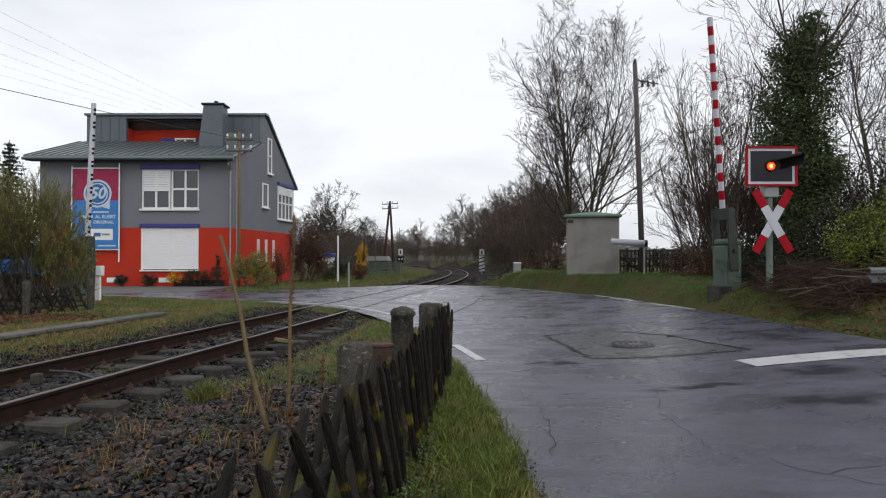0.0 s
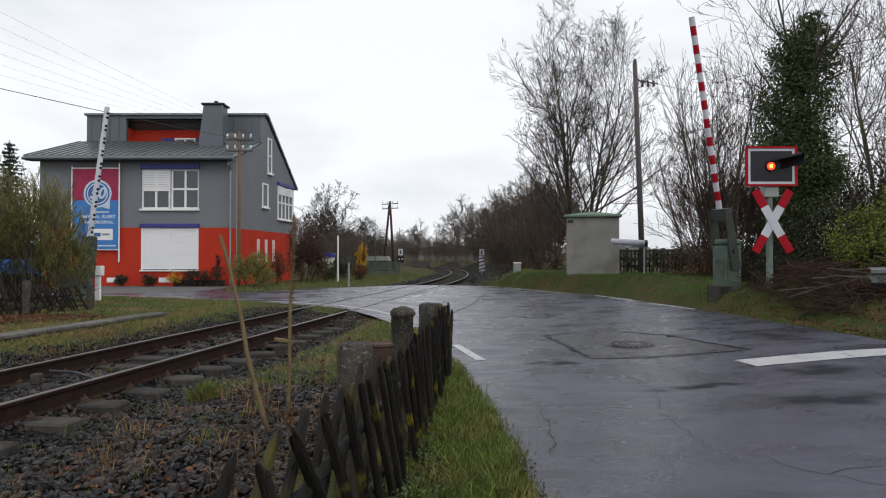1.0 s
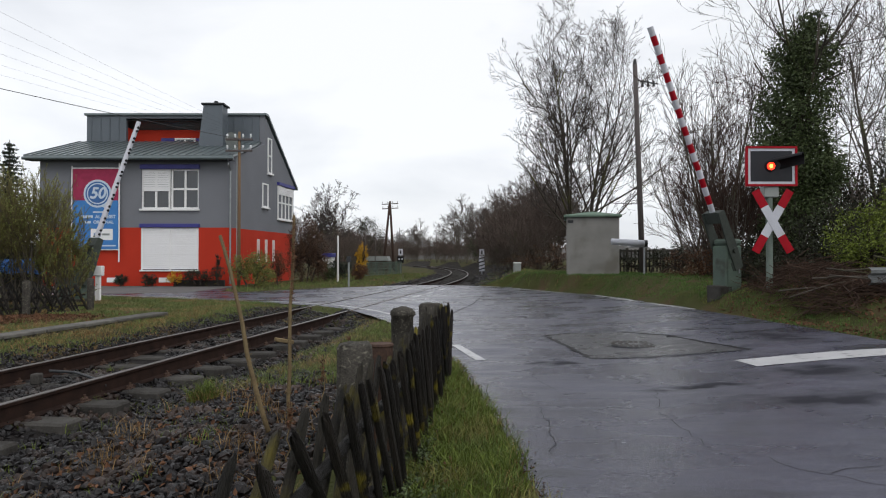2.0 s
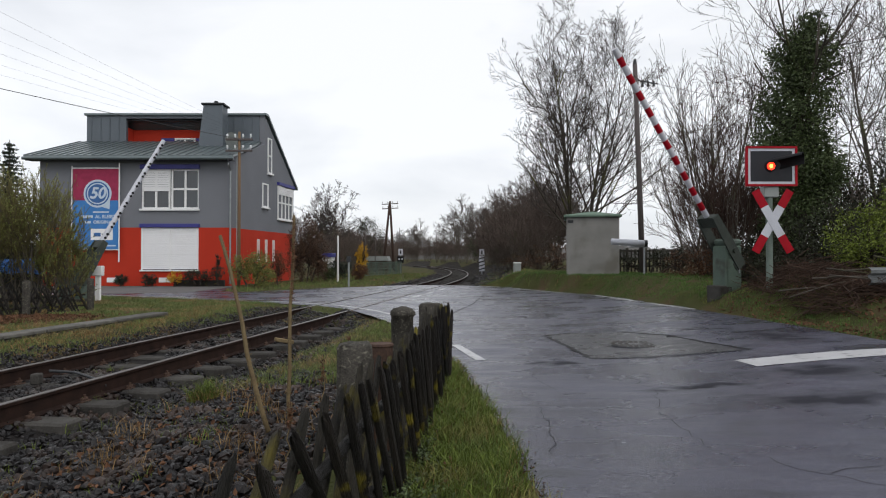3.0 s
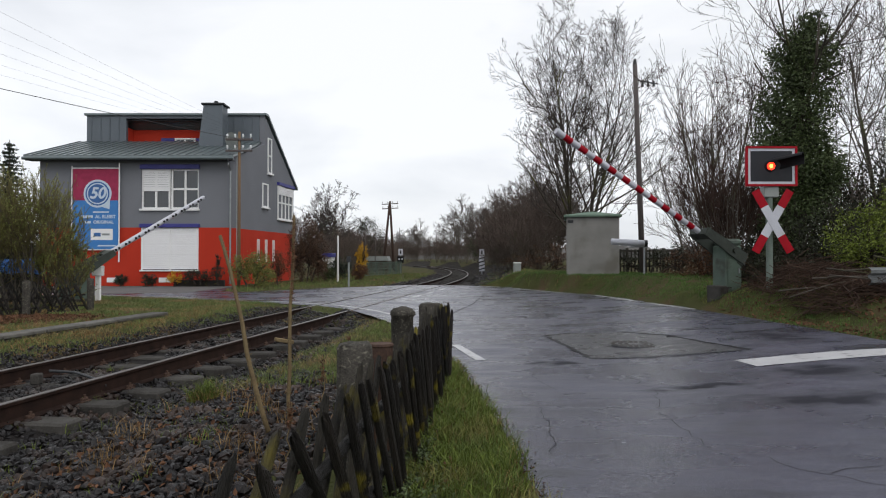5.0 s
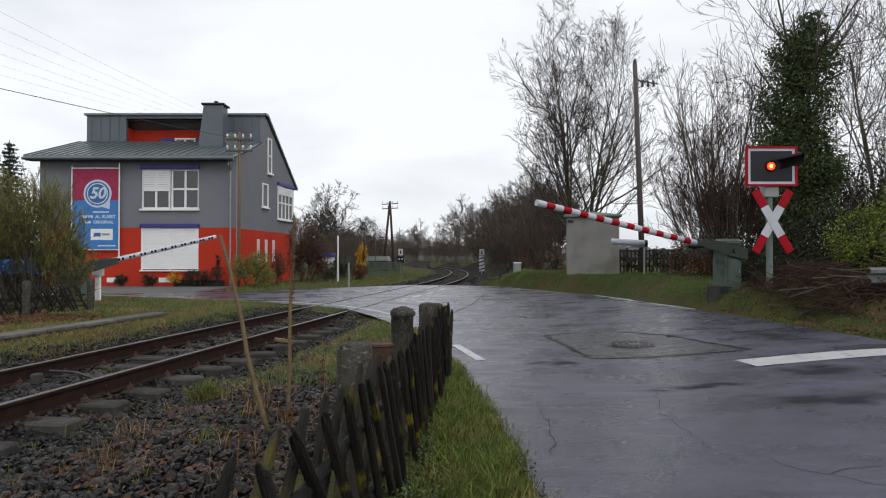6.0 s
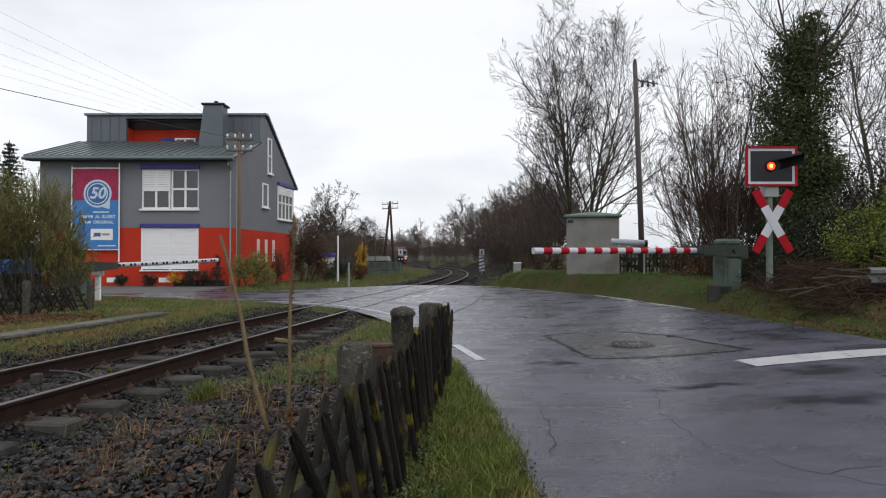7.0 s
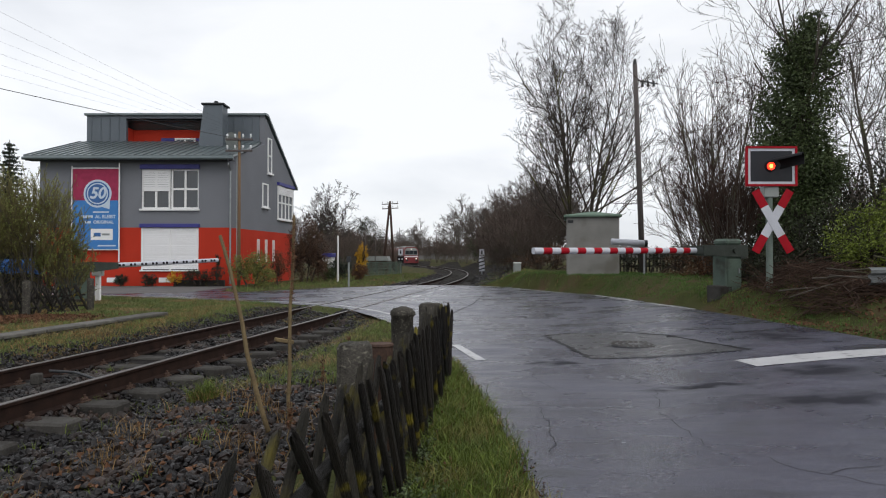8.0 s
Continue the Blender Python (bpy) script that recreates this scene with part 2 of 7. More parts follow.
M["ivy"] = mat("ivy_leaf", (0.072, 0.098, 0.034), 0.58, (0.032, 0.046, 0.017), 1.3, 20, 0.2, 0.004, vary=0.5, island=True)
M["hedge"] = mat("evergreen_leaf", (0.155, 0.195, 0.024), 0.6, (0.075, 0.10, 0.013), 1.4, 20, 0.2, 0.004, vary=0.5, island=True)
M["olive"] = mat("olive_leaf", (0.20, 0.215, 0.055), 0.6, (0.12, 0.135, 0.04), 1.4, 20, 0.2, 0.004, vary=0.5, island=True)
M["conifer"] = mat("dark_conifer", (0.022, 0.034, 0.020), 0.6, (0.012, 0.02, 0.012), 1.4, 20, 0.2, 0.004, vary=0.4, island=True)
M["yellow"] = mat("yellow_blossom", (0.55, 0.33, 0.02), 0.6, (0.40, 0.22, 0.02), 1.4, 20, 0.2, 0.004, vary=0.3, island=True)
M["grass"] = mat("grass_blade", (0.125, 0.165, 0.024), 0.65, (0.055, 0.082, 0.013), 1.6, 20, 0.1, 0.002, vary=0.45, island=True, third=(0.17, 0.13, 0.045), third_scale=1.5, third_at=(0.56, 0.72))
M["grass_short"] = mat("short_grass_blade", (0.090, 0.165, 0.034), 0.6, (0.050, 0.095, 0.020), 1.2, 20, 0.1, 0.002, vary=0.4, island=True, third=(0.17, 0.15, 0.04), third_scale=0.9, third_at=(0.58, 0.72))
M["dry_grass"] = mat("dry_grass_blade", (0.27, 0.18, 0.085), 0.8, (0.16, 0.10, 0.045), 1.6, 20, 0.1, 0.002, vary=0.4, island=True)
M["dead_leaf"] = mat("dead_leaf", (0.15, 0.078, 0.044), 0.75, (0.07, 0.036, 0.023), 4, 20, 0.2, 0.003, vary=0.5, island=True)
M["brush"] = mat("dry_brush", (0.085, 0.053, 0.039), 0.85, (0.028, 0.019, 0.015), 3, 40, 0.3, 0.004, vary=0.4, island=True)
M["porcelain"] = mat("porcelain", (0.72, 0.73, 0.74), 0.25, None, 8, 60, 0.05, 0.001)
M["wire"] = mat("line_wire", (0.05, 0.05, 0.055), 0.6, None, 8, 60, 0.05, 0.001)
M["roof_felt"] = mat("mossy_roof_sheet", (0.17, 0.24, 0.19), 0.8, (0.12, 0.17, 0.13), 2.5, 40, 0.3, 0.004)
M["steel_dull"] = mat("dull_grimy_steel", (0.16, 0.17, 0.175), 0.5, (0.07, 0.075, 0.075), 5, 60, 0.2, 0.002, metal=0.4)
M["rust"] = mat("rusty_pipe", (0.10, 0.062, 0.045), 0.8, (0.055, 0.036, 0.03), 8, 60, 0.6, 0.005)
M["train_red"] = mat("train_red", (0.22, 0.028, 0.033), 0.5, None, 3, 30, 0.05, 0.001)
M["lens_dim"] = mat("dark_red_lens", (0.30, 0.006, 0.006), 0.6, None, 20, 90, 0.3, 0.002, spec=0.15)
M["lamp_red"] = glow("signal_lamp_red", (1.0, 0.025, 0.008), 5)
M["lamp_core"] = glow("signal_lamp_core", (1.0, 0.42, 0.05), 7)
M["headlight"] = glow("train_headlight", (1.0, 0.9, 0.75), 0.7)
# twigs of distant trees: haze put into the colour as a paler grey
M["twig_far"] = mat("haze_tinted_twig", (0.125, 0.108, 0.098), 0.95, (0.075, 0.064, 0.058), 1, 20, 0.2, 0.004)
M["bramble"] = mat("bramble_leaf", (0.030, 0.034, 0.016), 0.6, (0.015, 0.017, 0.009), 1.4, 20, 0.2, 0.004, vary=0.5, island=True)
M["twig_olive"] = mat("olive_twig", (0.17, 0.15, 0.065), 0.85, (0.095, 0.08, 0.04), 3, 30, 0.3, 0.004)
M["twig_brown"] = mat("thicket_twig", (0.135, 0.104, 0.088), 0.95, (0.075, 0.058, 0.050), 1, 20, 0.2, 0.004)
M["pole_brown"] = mat("brown_pole", (0.22, 0.145, 0.085), 0.8, (0.13, 0.085, 0.055), 3, 50, 0.5, 0.006, stretch=(8, 8, 0.5))
M["willow_leaf"] = mat("young_willow_leaf", (0.23, 0.245, 0.06), 0.6, (0.13, 0.145, 0.04), 1.4, 20, 0.2, 0.004, vary=0.5, island=True)
M["brown_leaf"] = mat("brown_hedge_leaf", (0.115, 0.070, 0.045), 0.8, (0.06, 0.038, 0.028), 1.4, 20, 0.2, 0.004, vary=0.5, island=True)
M["timber_moss"] = mat("mossy_timber", (0.036, 0.031, 0.021), 0.7, (0.009, 0.008, 0.006), 2.5, 26, 1.0, 0.02, stretch=(11, 11, 0.8),
                       third=(0.15, 0.125, 0.014), third_scale=3.5, third_at=(0.53, 0.72), vary=0.5, spec=0.25)
M["panel_black"] = mat("signal_panel", (0.016, 0.017, 0.023), 0.45, (0.011, 0.012, 0.017), 3, 60, 0.1, 0.001, spec=0.28)
M["grass_dull"] = mat("dull_grass_blade", (0.135, 0.175, 0.048), 0.7, (0.080, 0.105, 0.032), 1.2, 20, 0.1, 0.002, vary=0.4, island=True, third=(0.21, 0.145, 0.07), third_scale=0.8, third_at=(0.51, 0.66))
M["drive_dark"] = mat("grimy_green_steel", (0.052, 0.062, 0.052), 0.6, (0.030, 0.036, 0.031), 4, 50, 0.2, 0.003)
M["bark_moss"] = mat("mossy_bark", (0.085, 0.075, 0.058), 0.9, (0.045, 0.038, 0.032), 3, 30, 0.8, 0.01, third=(0.13, 0.135, 0.024), third_scale=0.5, third_at=(0.55, 0.70))
M["trough"] = mat("trough_concrete", (0.16, 0.152, 0.14), 0.85, (0.08, 0.076, 0.068), 5, 60, 0.6, 0.006, vary=0.15)
# distant woodland belt, with the haze mixed into its grey-brown
M["haze_tinted_wood"] = mat("far_wood", (0.17, 0.165, 0.16), 1.0, (0.11, 0.105, 0.10), 0.3, 3, 0.0)


# ---------------------------------------------------------------- mesh tools
def link(name, mesh, material, parent=None, label=""):
    ob = new(name, mesh)
    if material is not None:
        mesh.materials.append(M[material])
    if parent is not None:
        ob.parent = parent
    if label:
        ob["label"] = label
    return ob


def part(name, bm, material, parent=None, label="", smooth=False):
    me = bpy.data.meshes.new(name)
    bm.normal_update()
    bm.to_mesh(me)
    bm.free()
    if smooth:
        me.polygons.foreach_set("use_smooth", [True] * len(me.polygons))
    return link(name, me, material, parent, label)


def raw(name, verts, faces, material, parent=None, label="", smooth=False):
    me = bpy.data.meshes.new(name)
    me.from_pydata(verts, [], faces)
    me.update()
    if smooth:
        me.polygons.foreach_set("use_smooth", [True] * len(me.polygons))
    return link(name, me, material, parent, label)


def empty(name, m, label, category, group="", kind=""):
    ob = new(name)
    ob.empty_display_size = 0.1
    ob.matrix_basis = m
    return tagged(ob, label, category, group, kind)


def box(x0, x1, y0, y1, z0, z1, bevel=0.0, bm=None):
    bm = bm or bmesh.new()
    made = bmesh.ops.create_cube(bm, size=1)["verts"]
    for v in made:
        v.co = Vector((x0 + (v.co.x + .5) * (x1 - x0), y0 + (v.co.y + .5) * (y1 - y0), z0 + (v.co.z + .5) * (z1 - z0)))
    if bevel:
        edges = list({e for v in made for e in v.link_edges})
        bmesh.ops.bevel(bm, geom=edges, offset=bevel, segments=1, affect="EDGES")
    return bm


def prism(points, y0, y1, bm=None, axis="y"):
    """An outline (x, z) drawn out from y0 to y1; axis z: an outline (x, y) raised from y0 to y1."""
    bm = bm or bmesh.new()
    def at(p, d):
        return (p[0], d, p[1]) if axis == "y" else (p[0], p[1], d) if axis == "z" else (d, p[0], p[1])
    a = [bm.verts.new(at(p, y0)) for p in points]
    b = [bm.verts.new(at(p, y1)) for p in points]
    bm.faces.new(a)
    bm.faces.new(b[::-1])
    for i in range(len(a)):
        j = (i + 1) % len(a)
        bm.faces.new((a[j], a[i], b[i], b[j]))
    bmesh.ops.recalc_face_normals(bm, faces=bm.faces)
    return bm


def tube(points, radii, sides=8, bm=None, caps=True):
    """A round bar along points, with a radius at each."""
    bm = bm or bmesh.new()
    points = [Vector(p) for p in points]
    rings = []
    for i, p in enumerate(points):
        d = (points[min(i + 1, len(points) - 1)] - points[max(i - 1, 0)]).normalized()
        u = d.orthogonal().normalized() if abs(d.z) > 0.9 else d.cross(Vector((0, 0, 1))).normalized()
        w = d.cross(u)
        r = radii[i] if isinstance(radii, (list, tuple)) else radii
        rings.append([bm.verts.new(p + r * (math.cos(a) * u + math.sin(a) * w)) for a in [2 * math.pi * k / sides for k in range(sides)]])
    for a, b in zip(rings, rings[1:]):
        for k in range(sides):
            j = (k + 1) % sides
            bm.faces.new((a[k], a[j], b[j], b[k]))
    if caps:
        bm.faces.new(rings[0][::-1])
        bm.faces.new(rings[-1])
    bmesh.ops.recalc_face_normals(bm, faces=bm.faces)
    return bm


def smooth01(a, b, v):
    t = min(1, max(0, (v - a) / (b - a)))
    return t * t * (3 - 2 * t)


# ---------------------------------------------------------------- lie of the land
TRACK_DIR = Vector((0.1468, 0.9892))
TRACK_N = Vector((0.9892, -0.1468))
TRACK_B, GAUGE = -5.838, 1.51
BEND, RADIUS = 33.0, 230.0


def track(s):
    """Centre line of the track and its heading, s metres along; it bends to the left after BEND."""
    o = TRACK_N * TRACK_B
    if s <= BEND:
        return o + TRACK_DIR * s, TRACK_DIR.copy()
    a = (s - BEND) / RADIUS
    d = TRACK_DIR * math.cos(a) - TRACK_N * math.sin(a)
    return o + TRACK_DIR * BEND + TRACK_DIR * (RADIUS * math.sin(a)) - TRACK_N * (RADIUS * (1 - math.cos(a))), d


def track_off(x, y):
    """Distance to the right of the track's centre line."""
    p = Vector((x, y))
    s = p.dot(TRACK_DIR)
    if s <= BEND:
        return p.dot(TRACK_N) - TRACK_B
    c = TRACK_N * TRACK_B + TRACK_DIR * BEND - TRACK_N * RADIUS
    return (p - c).length - RADIUS


def road_edge_right(y):
    """x of the right-hand edge of the road."""
    pts = ((-12, 7.6), (0, 7.0), (5, 6.7), (9.8, 6.42), (13, 6.2), (15.6, 6.05), (18.4, 5.72), (22, 5.6), (25, 5.45), (28.5, 4.45), (33, 2.9), (34.5, -0.5))
    for (ya, xa), (yb, xb) in zip(pts, pts[1:]):
        if y <= yb:
            return xa + (xb - xa) * (y - ya) / (yb - ya)
    return pts[-1][1]


def road_z(x, y):
    return 0.20 * smooth01(2.0, 6.2, x) * (1 - smooth01(17, 30, y))


def land(x, y):
    """Height of the ground."""
    z = road_z(x, y)
    e = x - road_edge_right(y)
    t = track_off(x, y)
    if y < 34 and e > 0:
        far = smooth01(17, 21, y) * (1 - smooth01(24, 30, y) * (1 - smooth01(2.4, 5.0, t)))
        z += 0.45 * smooth01(0.2, 1.6, e) * (1 - smooth01(14.5, 17.5, y)) + 0.62 * ((1 - smooth01(17, 21, y)) * 0.6 * smooth01(0.2, 4.5, e) + far * 1.15 * smooth01(0.0, 1.0, e))
    elif y >= 34 and t > 2.4:
        z += 0.713 * smooth01(2.4, 5.0, t)
    z += 0.32 * smooth01(0.0, 0.4, e) * (1 - smooth01(1.6, 3.2, e)) * smooth01(12.8, 14.5, y) * (1 - smooth01(17.5, 20.5, y))
    w = smooth01(0.0, 0.5, e) * (1 - smooth01(8, 9.5, x)) * smooth01(25.6, 27.2, y) * (1 - smooth01(31, 33, y))
    z += (0.73 - z) * w
    s = y
    q = y + (x + 2.6) * 0.94
    bed = (1 - smooth01(1.5, 2.6, abs(t))) * (1 - smooth01(14.8, 18.6, q) * (1 - smooth01(32.5, 34.5, s)))
    z -= (0.222 + 0.085 * smooth01(0.85, 1.1, t)) * bed
    if t > 1.5 and x < -0.3:
        z -= 0.17 * smooth01(1.5, 2.6, t) * (1 - smooth01(10, 14, y)) * (1 - smooth01(-1.2, -0.3, x))
    return z


# ---------------------------------------------------------------- ground and road
def spread(lo, hi, a, b, step):
    """Grid lines: step apart between a and b, wider and wider outside."""
    out, v, d = [], a, step
    while v < b:
        out.append(v)
        v += step
    out.append(b)
    left, v, d = [], a, step
    while v > lo:
        d *= 1.35
        v -= d
        left.append(max(v, lo))
    v, d = b, step
    while v < hi:
        d *= 1.35
        v += d
        out.append(min(v, hi))
    return left[::-1] + out


def build_ground():
    xs, ys = spread(-900, 900, -16, 14, 0.3), spread(-200, 2500, -3, 40, 0.3)
    verts = [(x, y, land(x, y) + (0.025 * noise.noise((x * 1.3, y * 1.3, 0)) if abs(x) < 30 and 0 < y < 60 else 0)
              - (0.03 if road_inside(x, y) else 0)) for y in ys for x in xs]
    n = len(xs)
    faces = [(j * n + i, j * n + i + 1, (j + 1) * n + i + 1, (j + 1) * n + i) for j in range(len(ys) - 1) for i in range(n - 1)]
    ob = raw("ground", verts, faces, "soil", smooth=True)
    tagged(ob, "grassy uneven ground with bare brown soil patches", "ground", kind="structure")
    ob.data.materials.append(M["ballast_bed"])
    for p in ob.data.polygons:
        c = p.center
        t = track_off(c.x, c.y)
        if (abs(t) < 2.3 and not 16.6 < c.y + (c.x + 2.6) * 0.94 < 36) or (c.y > 34.5 and -2.4 < t < 4.4) or (0 < t < 3.9 and c.y < 8.8 and c.x < -0.75):
            p.material_index = 1


ROAD_LEFT = ((1.0, -12), (0.55, 3.5), (0.54, 4), (0.52, 4.9), (0.46, 6.04), (0.33, 7.2), (0.24, 8.2), (0.15, 9.2), (-0.1, 10.7), (-0.8, 13.6),
             (-1.65, 16.2), (-2.6, 18.5), (-3.4, 19.6), (-5.8, 21.5), (-7.4, 22.5), (-12.8, 25.0), (-26, 29.0))
ROAD_FAR = ((-26, 33.7), (-10.0, 33.7), (-9.4, 28.6), (-8.1, 27.8), (-5.8, 31.1), (-1.87, 35), (1.9, 34.3), (3.4, 32.0))
ROAD_RIGHT = [(road_edge_right(y), y) for y in (28.5, 25, 22, 18.4, 15.6, 13, 11.5, 9.8, 5, 0, -12)]
ROAD = list(ROAD_LEFT) + list(ROAD_FAR) + ROAD_RIGHT


def road_inside(x, y):
    hit = False
    for (xa, ya), (xb, yb) in zip(ROAD, ROAD[1:] + ROAD[:1]):
        if (ya > y) != (yb > y) and x < (xb - xa) * (y - ya) / (yb - ya) + xa:
            hit = not hit
    return hit


def draped(name, outline, lift, material, parent=None, step=0.35, thick=0.0):
    """A thin sheet with that outline, laid on the road's surface."""
    bm = bmesh.new()
    bm.faces.new([bm.verts.new((x, y, 0)) for x, y in outline])
    lo = [min(p[k] for p in outline) for k in (0, 1)]
    hi = [max(p[k] for p in outline) for k in (0, 1)]
    for k, axis in ((0, (1, 0, 0)), (1, (0, 1, 0))):
        v = max(lo[k], -14) + step
        while v < min(hi[k], 40):
            bmesh.ops.bisect_plane(bm, geom=bm.verts[:] + bm.edges[:] + bm.faces[:], plane_co=[v * a for a in axis], plane_no=axis)
            v += step
    for v in bm.verts:
        v.co.z = road_z(v.co.x, v.co.y) + lift
    bmesh.ops.recalc_face_normals(bm, faces=bm.faces)
    if sum(f.normal.z for f in bm.faces) < 0:
        bmesh.ops.reverse_faces(bm, faces=bm.faces)
    if thick:
        made = bmesh.ops.extrude_face_region(bm, geom=bm.faces[:])
        for v in made["geom"]:
            if isinstance(v, bmesh.types.BMVert):
                v.co.z += thick
        bmesh.ops.recalc_face_normals(bm, faces=bm.faces)
    return part(name, bm, material, parent, smooth=not thick)


def band(name, points, width, lift, material, parent=None, jitter=0.0, seed=1, thick=0.0):
    """A ribbon on the road: a marking, a joint or a crack."""
    rnd = random.Random(seed)
    pts = [Vector(p) for p in points]
    fine = []
    for a, b in zip(pts, pts[1:]):
        n = max(2, int((b - a).length / (0.12 if jitter else 0.3)))
        fine += [a.lerp(b, k / n) + Vector((rnd.gauss(0, jitter), rnd.gauss(0, jitter))) for k in range(n)]
    pts = fine + [pts[-1]]
    verts, faces = [], []
    for i, p in enumerate(pts):
        d = (pts[min(i + 1, len(pts) - 1)] - pts[max(i - 1, 0)]).normalized()
        s = Vector((-d.y, d.x)) * (width / 2 * (rnd.uniform(0.5, 1.4) if jitter else 1))
        for q in (p + s, p - s):
            verts.append((q.x, q.y, road_z(q.x, q.y) + lift))
    faces = [(2 * i, 2 * i + 1, 2 * i + 3, 2 * i + 2) for i in range(len(pts) - 1)]
    return raw(name, verts, faces, material, parent)


def build_road():
    road = draped("road", ROAD, 0.004, "asphalt")
    tagged(road, "wet dark patched asphalt road with cracks", "road", kind="structure")
    marks = (
        ("stop_line", ((3.78, 8.50), (6.45, 8.80)), 0.52),
        ("edge_line", ((0.52, 9.25), (0.20, 10.9)), 0.14),
        ("edge_line", ((-1.2, 16.6), (-1.7, 17.8), (-2.4, 19.0), (-3.1, 20.0), (-4.3, 21.0), (-5.7, 21.95)), 0.13),
        ("edge_line", ((5.88, 15.8), (5.70, 17.0), (5.52, 18.3)), 0.12),
        ("edge_line", ((5.45, 19.1), (5.42, 21.5), (5.38, 24.2)), 0.12),
        ("edge_line", ((4.95, 26.2), (4.2, 28.7), (3.2, 32.0), (1.7, 33.8), (-1.8, 34.6)), 0.12),
        ("dash_line", ((-1.08, 23.9), (-0.85, 25.3)), 0.16),
        ("dash_line", ((-0.62, 26.6), (-0.40, 28.0)), 0.16),
        ("dash_line", ((-0.15, 29.4), (0.05, 30.8)), 0.16),
        ("give_way_line", ((-0.9, 24.4), (0.9, 24.2)), 0.1),
    )
    for i, (name, pts, w) in enumerate(marks):
        band(name, pts, w, 0.010, "marking", road, seed=i)
    tar = (((1.8, 12.15), (2.4, 12.6)), ((1.85, 12.0), (2.05, 9.5)), ((2.0, 9.42), (3.2, 9.38), (4.2, 9.5)), ((3.8, 11.5), (4.3, 9.5)), ((3.3, 12.4), (3.9, 11.4)), ((4.3, 12.2), (5.1, 11.9)))
    for i, pts in enumerate(tar):
        band("tar_joint", pts, 0.075 if i != 2 else 0.04, 0.009, "tar", road, 0.012, i)
    band("tar_joint", ((0.25, 17.2), (0.9, 20.5), (1.7, 27.0)), 0.035, 0.009, "tar", road, 0.01, 9)
    cracks = (((2.19, 8.1), (2.22, 7.1), (1.95, 6.1), (1.97, 4.95)), ((0.80, 7.0), (0.9, 6.3), (0.84, 5.3), (0.78, 4.8)), ((2.12, 4.85), (2.42, 4.4), (2.75, 4.15), (3.2, 4.0)),
              ((5.2, 14.0), (3.2, 15.8), (1.2, 17.5)), ((2.6, 16.0), (4.4, 19.5)), ((2.9, 9.2), (2.6, 8.0)), ((2.5, 4.4), (2.9, 4.5), (3.4, 4.3)),
              ((-2.2, 29.5), (0.4, 31.0)), ((3.4, 22), (1.8, 30)), ((1.3, 9.0), (1.05, 8.0), (1.2, 7.2)), ((1.5, 12.4), (0.4, 14.0)), ((4.9, 9.4), (5.8, 8.0), (6.4, 7.5)), ((5.0, 13.2), (3.6, 13.8), (1.9, 14.6)))
    for i, pts in enumerate(cracks):
        band("crack", pts, 0.0055, 0.008, "tar", road, 0.024, 20 + i)
    draped("repair_patch", ((1.85, 12.1), (2.05, 9.45), (4.2, 9.52), (3.85, 11.4), (3.2, 12.4), (2.4, 12.6)), 0.0065, "patch", road)
    # manhole cover set into the patch
    hole = empty("manhole_cover", pose(3.04, 10.7, road_z(3.04, 10.7) + 0.008), "round worn iron and concrete manhole cover in wet asphalt", "manhole cover")
    bm = tube(((0, 0, -0.03), (0, 0, 0.004), (0, 0, 0.006)), [0.40, 0.40, 0.385], 32)
    part("frame", bm, "patch", hole)
    sett = None
    for ring, n in ((0.355, 26), (0.25, 18), (0.15, 11)):
        for k in range(n):
            a = 2 * math.pi * k / n + ring
            if sett is None:
                ob = part("sett", box(-0.03, 0.03, -0.03, 0.03, 0.0, 0.011, 0.004), "sleeper", hole)
                sett = ob.data
            else:
                ob = new("sett", sett)
                ob.parent = hole
            ob.matrix_basis = pose(ring * math.cos(a), ring * math.sin(a), 0.002, 0, 0, math.degrees(a))
    part("cover", tube(((0, 0, -0.02), (0, 0, 0.008), (0, 0, 0.010)), [0.31, 0.31, 0.30], 32), "patch", hole)
    draped("drive", ((-26, 30.0), (-12.8, 26.4), (-10.3, 27.3), (-10.05, 33.6), (-26, 33.6)), 0.009, "paving", road, 0.6)
    kerb = band("kerb_line", ((-26, 28.2), (-12.8, 25.15), (-8.4, 23.1)), 0.22, 0.03, "concrete", road)
    return road


# ---------------------------------------------------------------- railway
def rail_strip(name, off, outline, s0, s1, material, parent):
    """A rail profile (across, up) drawn along the track."""
    verts, faces, n = [], [], len(outline)
    ss, s = [], s0
    while s < s1:
        ss.append(s)
        s += 1.0 if s >= BEND else 3.0
    ss.append(s1)
    for s in ss:
        p, d = track(s)
        w = Vector((d.y, -d.x))
        for a, z in outline:
            q = p + w * (off + a)
            verts.append((q.x, q.y, z))
    for i in range(len(ss) - 1):
        for k in range(n):
            j = (k + 1) % n
            faces.append((i * n + k, i * n + j, (i + 1) * n + j, (i + 1) * n + k))
    return raw(name, verts, faces, material, parent)


RAIL = ((-0.07, -0.190), (0.07, -0.190), (0.07, -0.175), (0.012, -0.155), (0.009, -0.03), (0.034, -0.018), (0.036, 0.012),
        (-0.036, 0.012), (-0.034, -0.018), (-0.009, -0.03), (-0.012, -0.155), (-0.07, -0.175))
HEAD = ((-0.034, 0.010), (0.034, 0.010), (0.030, 0.020), (-0.030, 0.020))


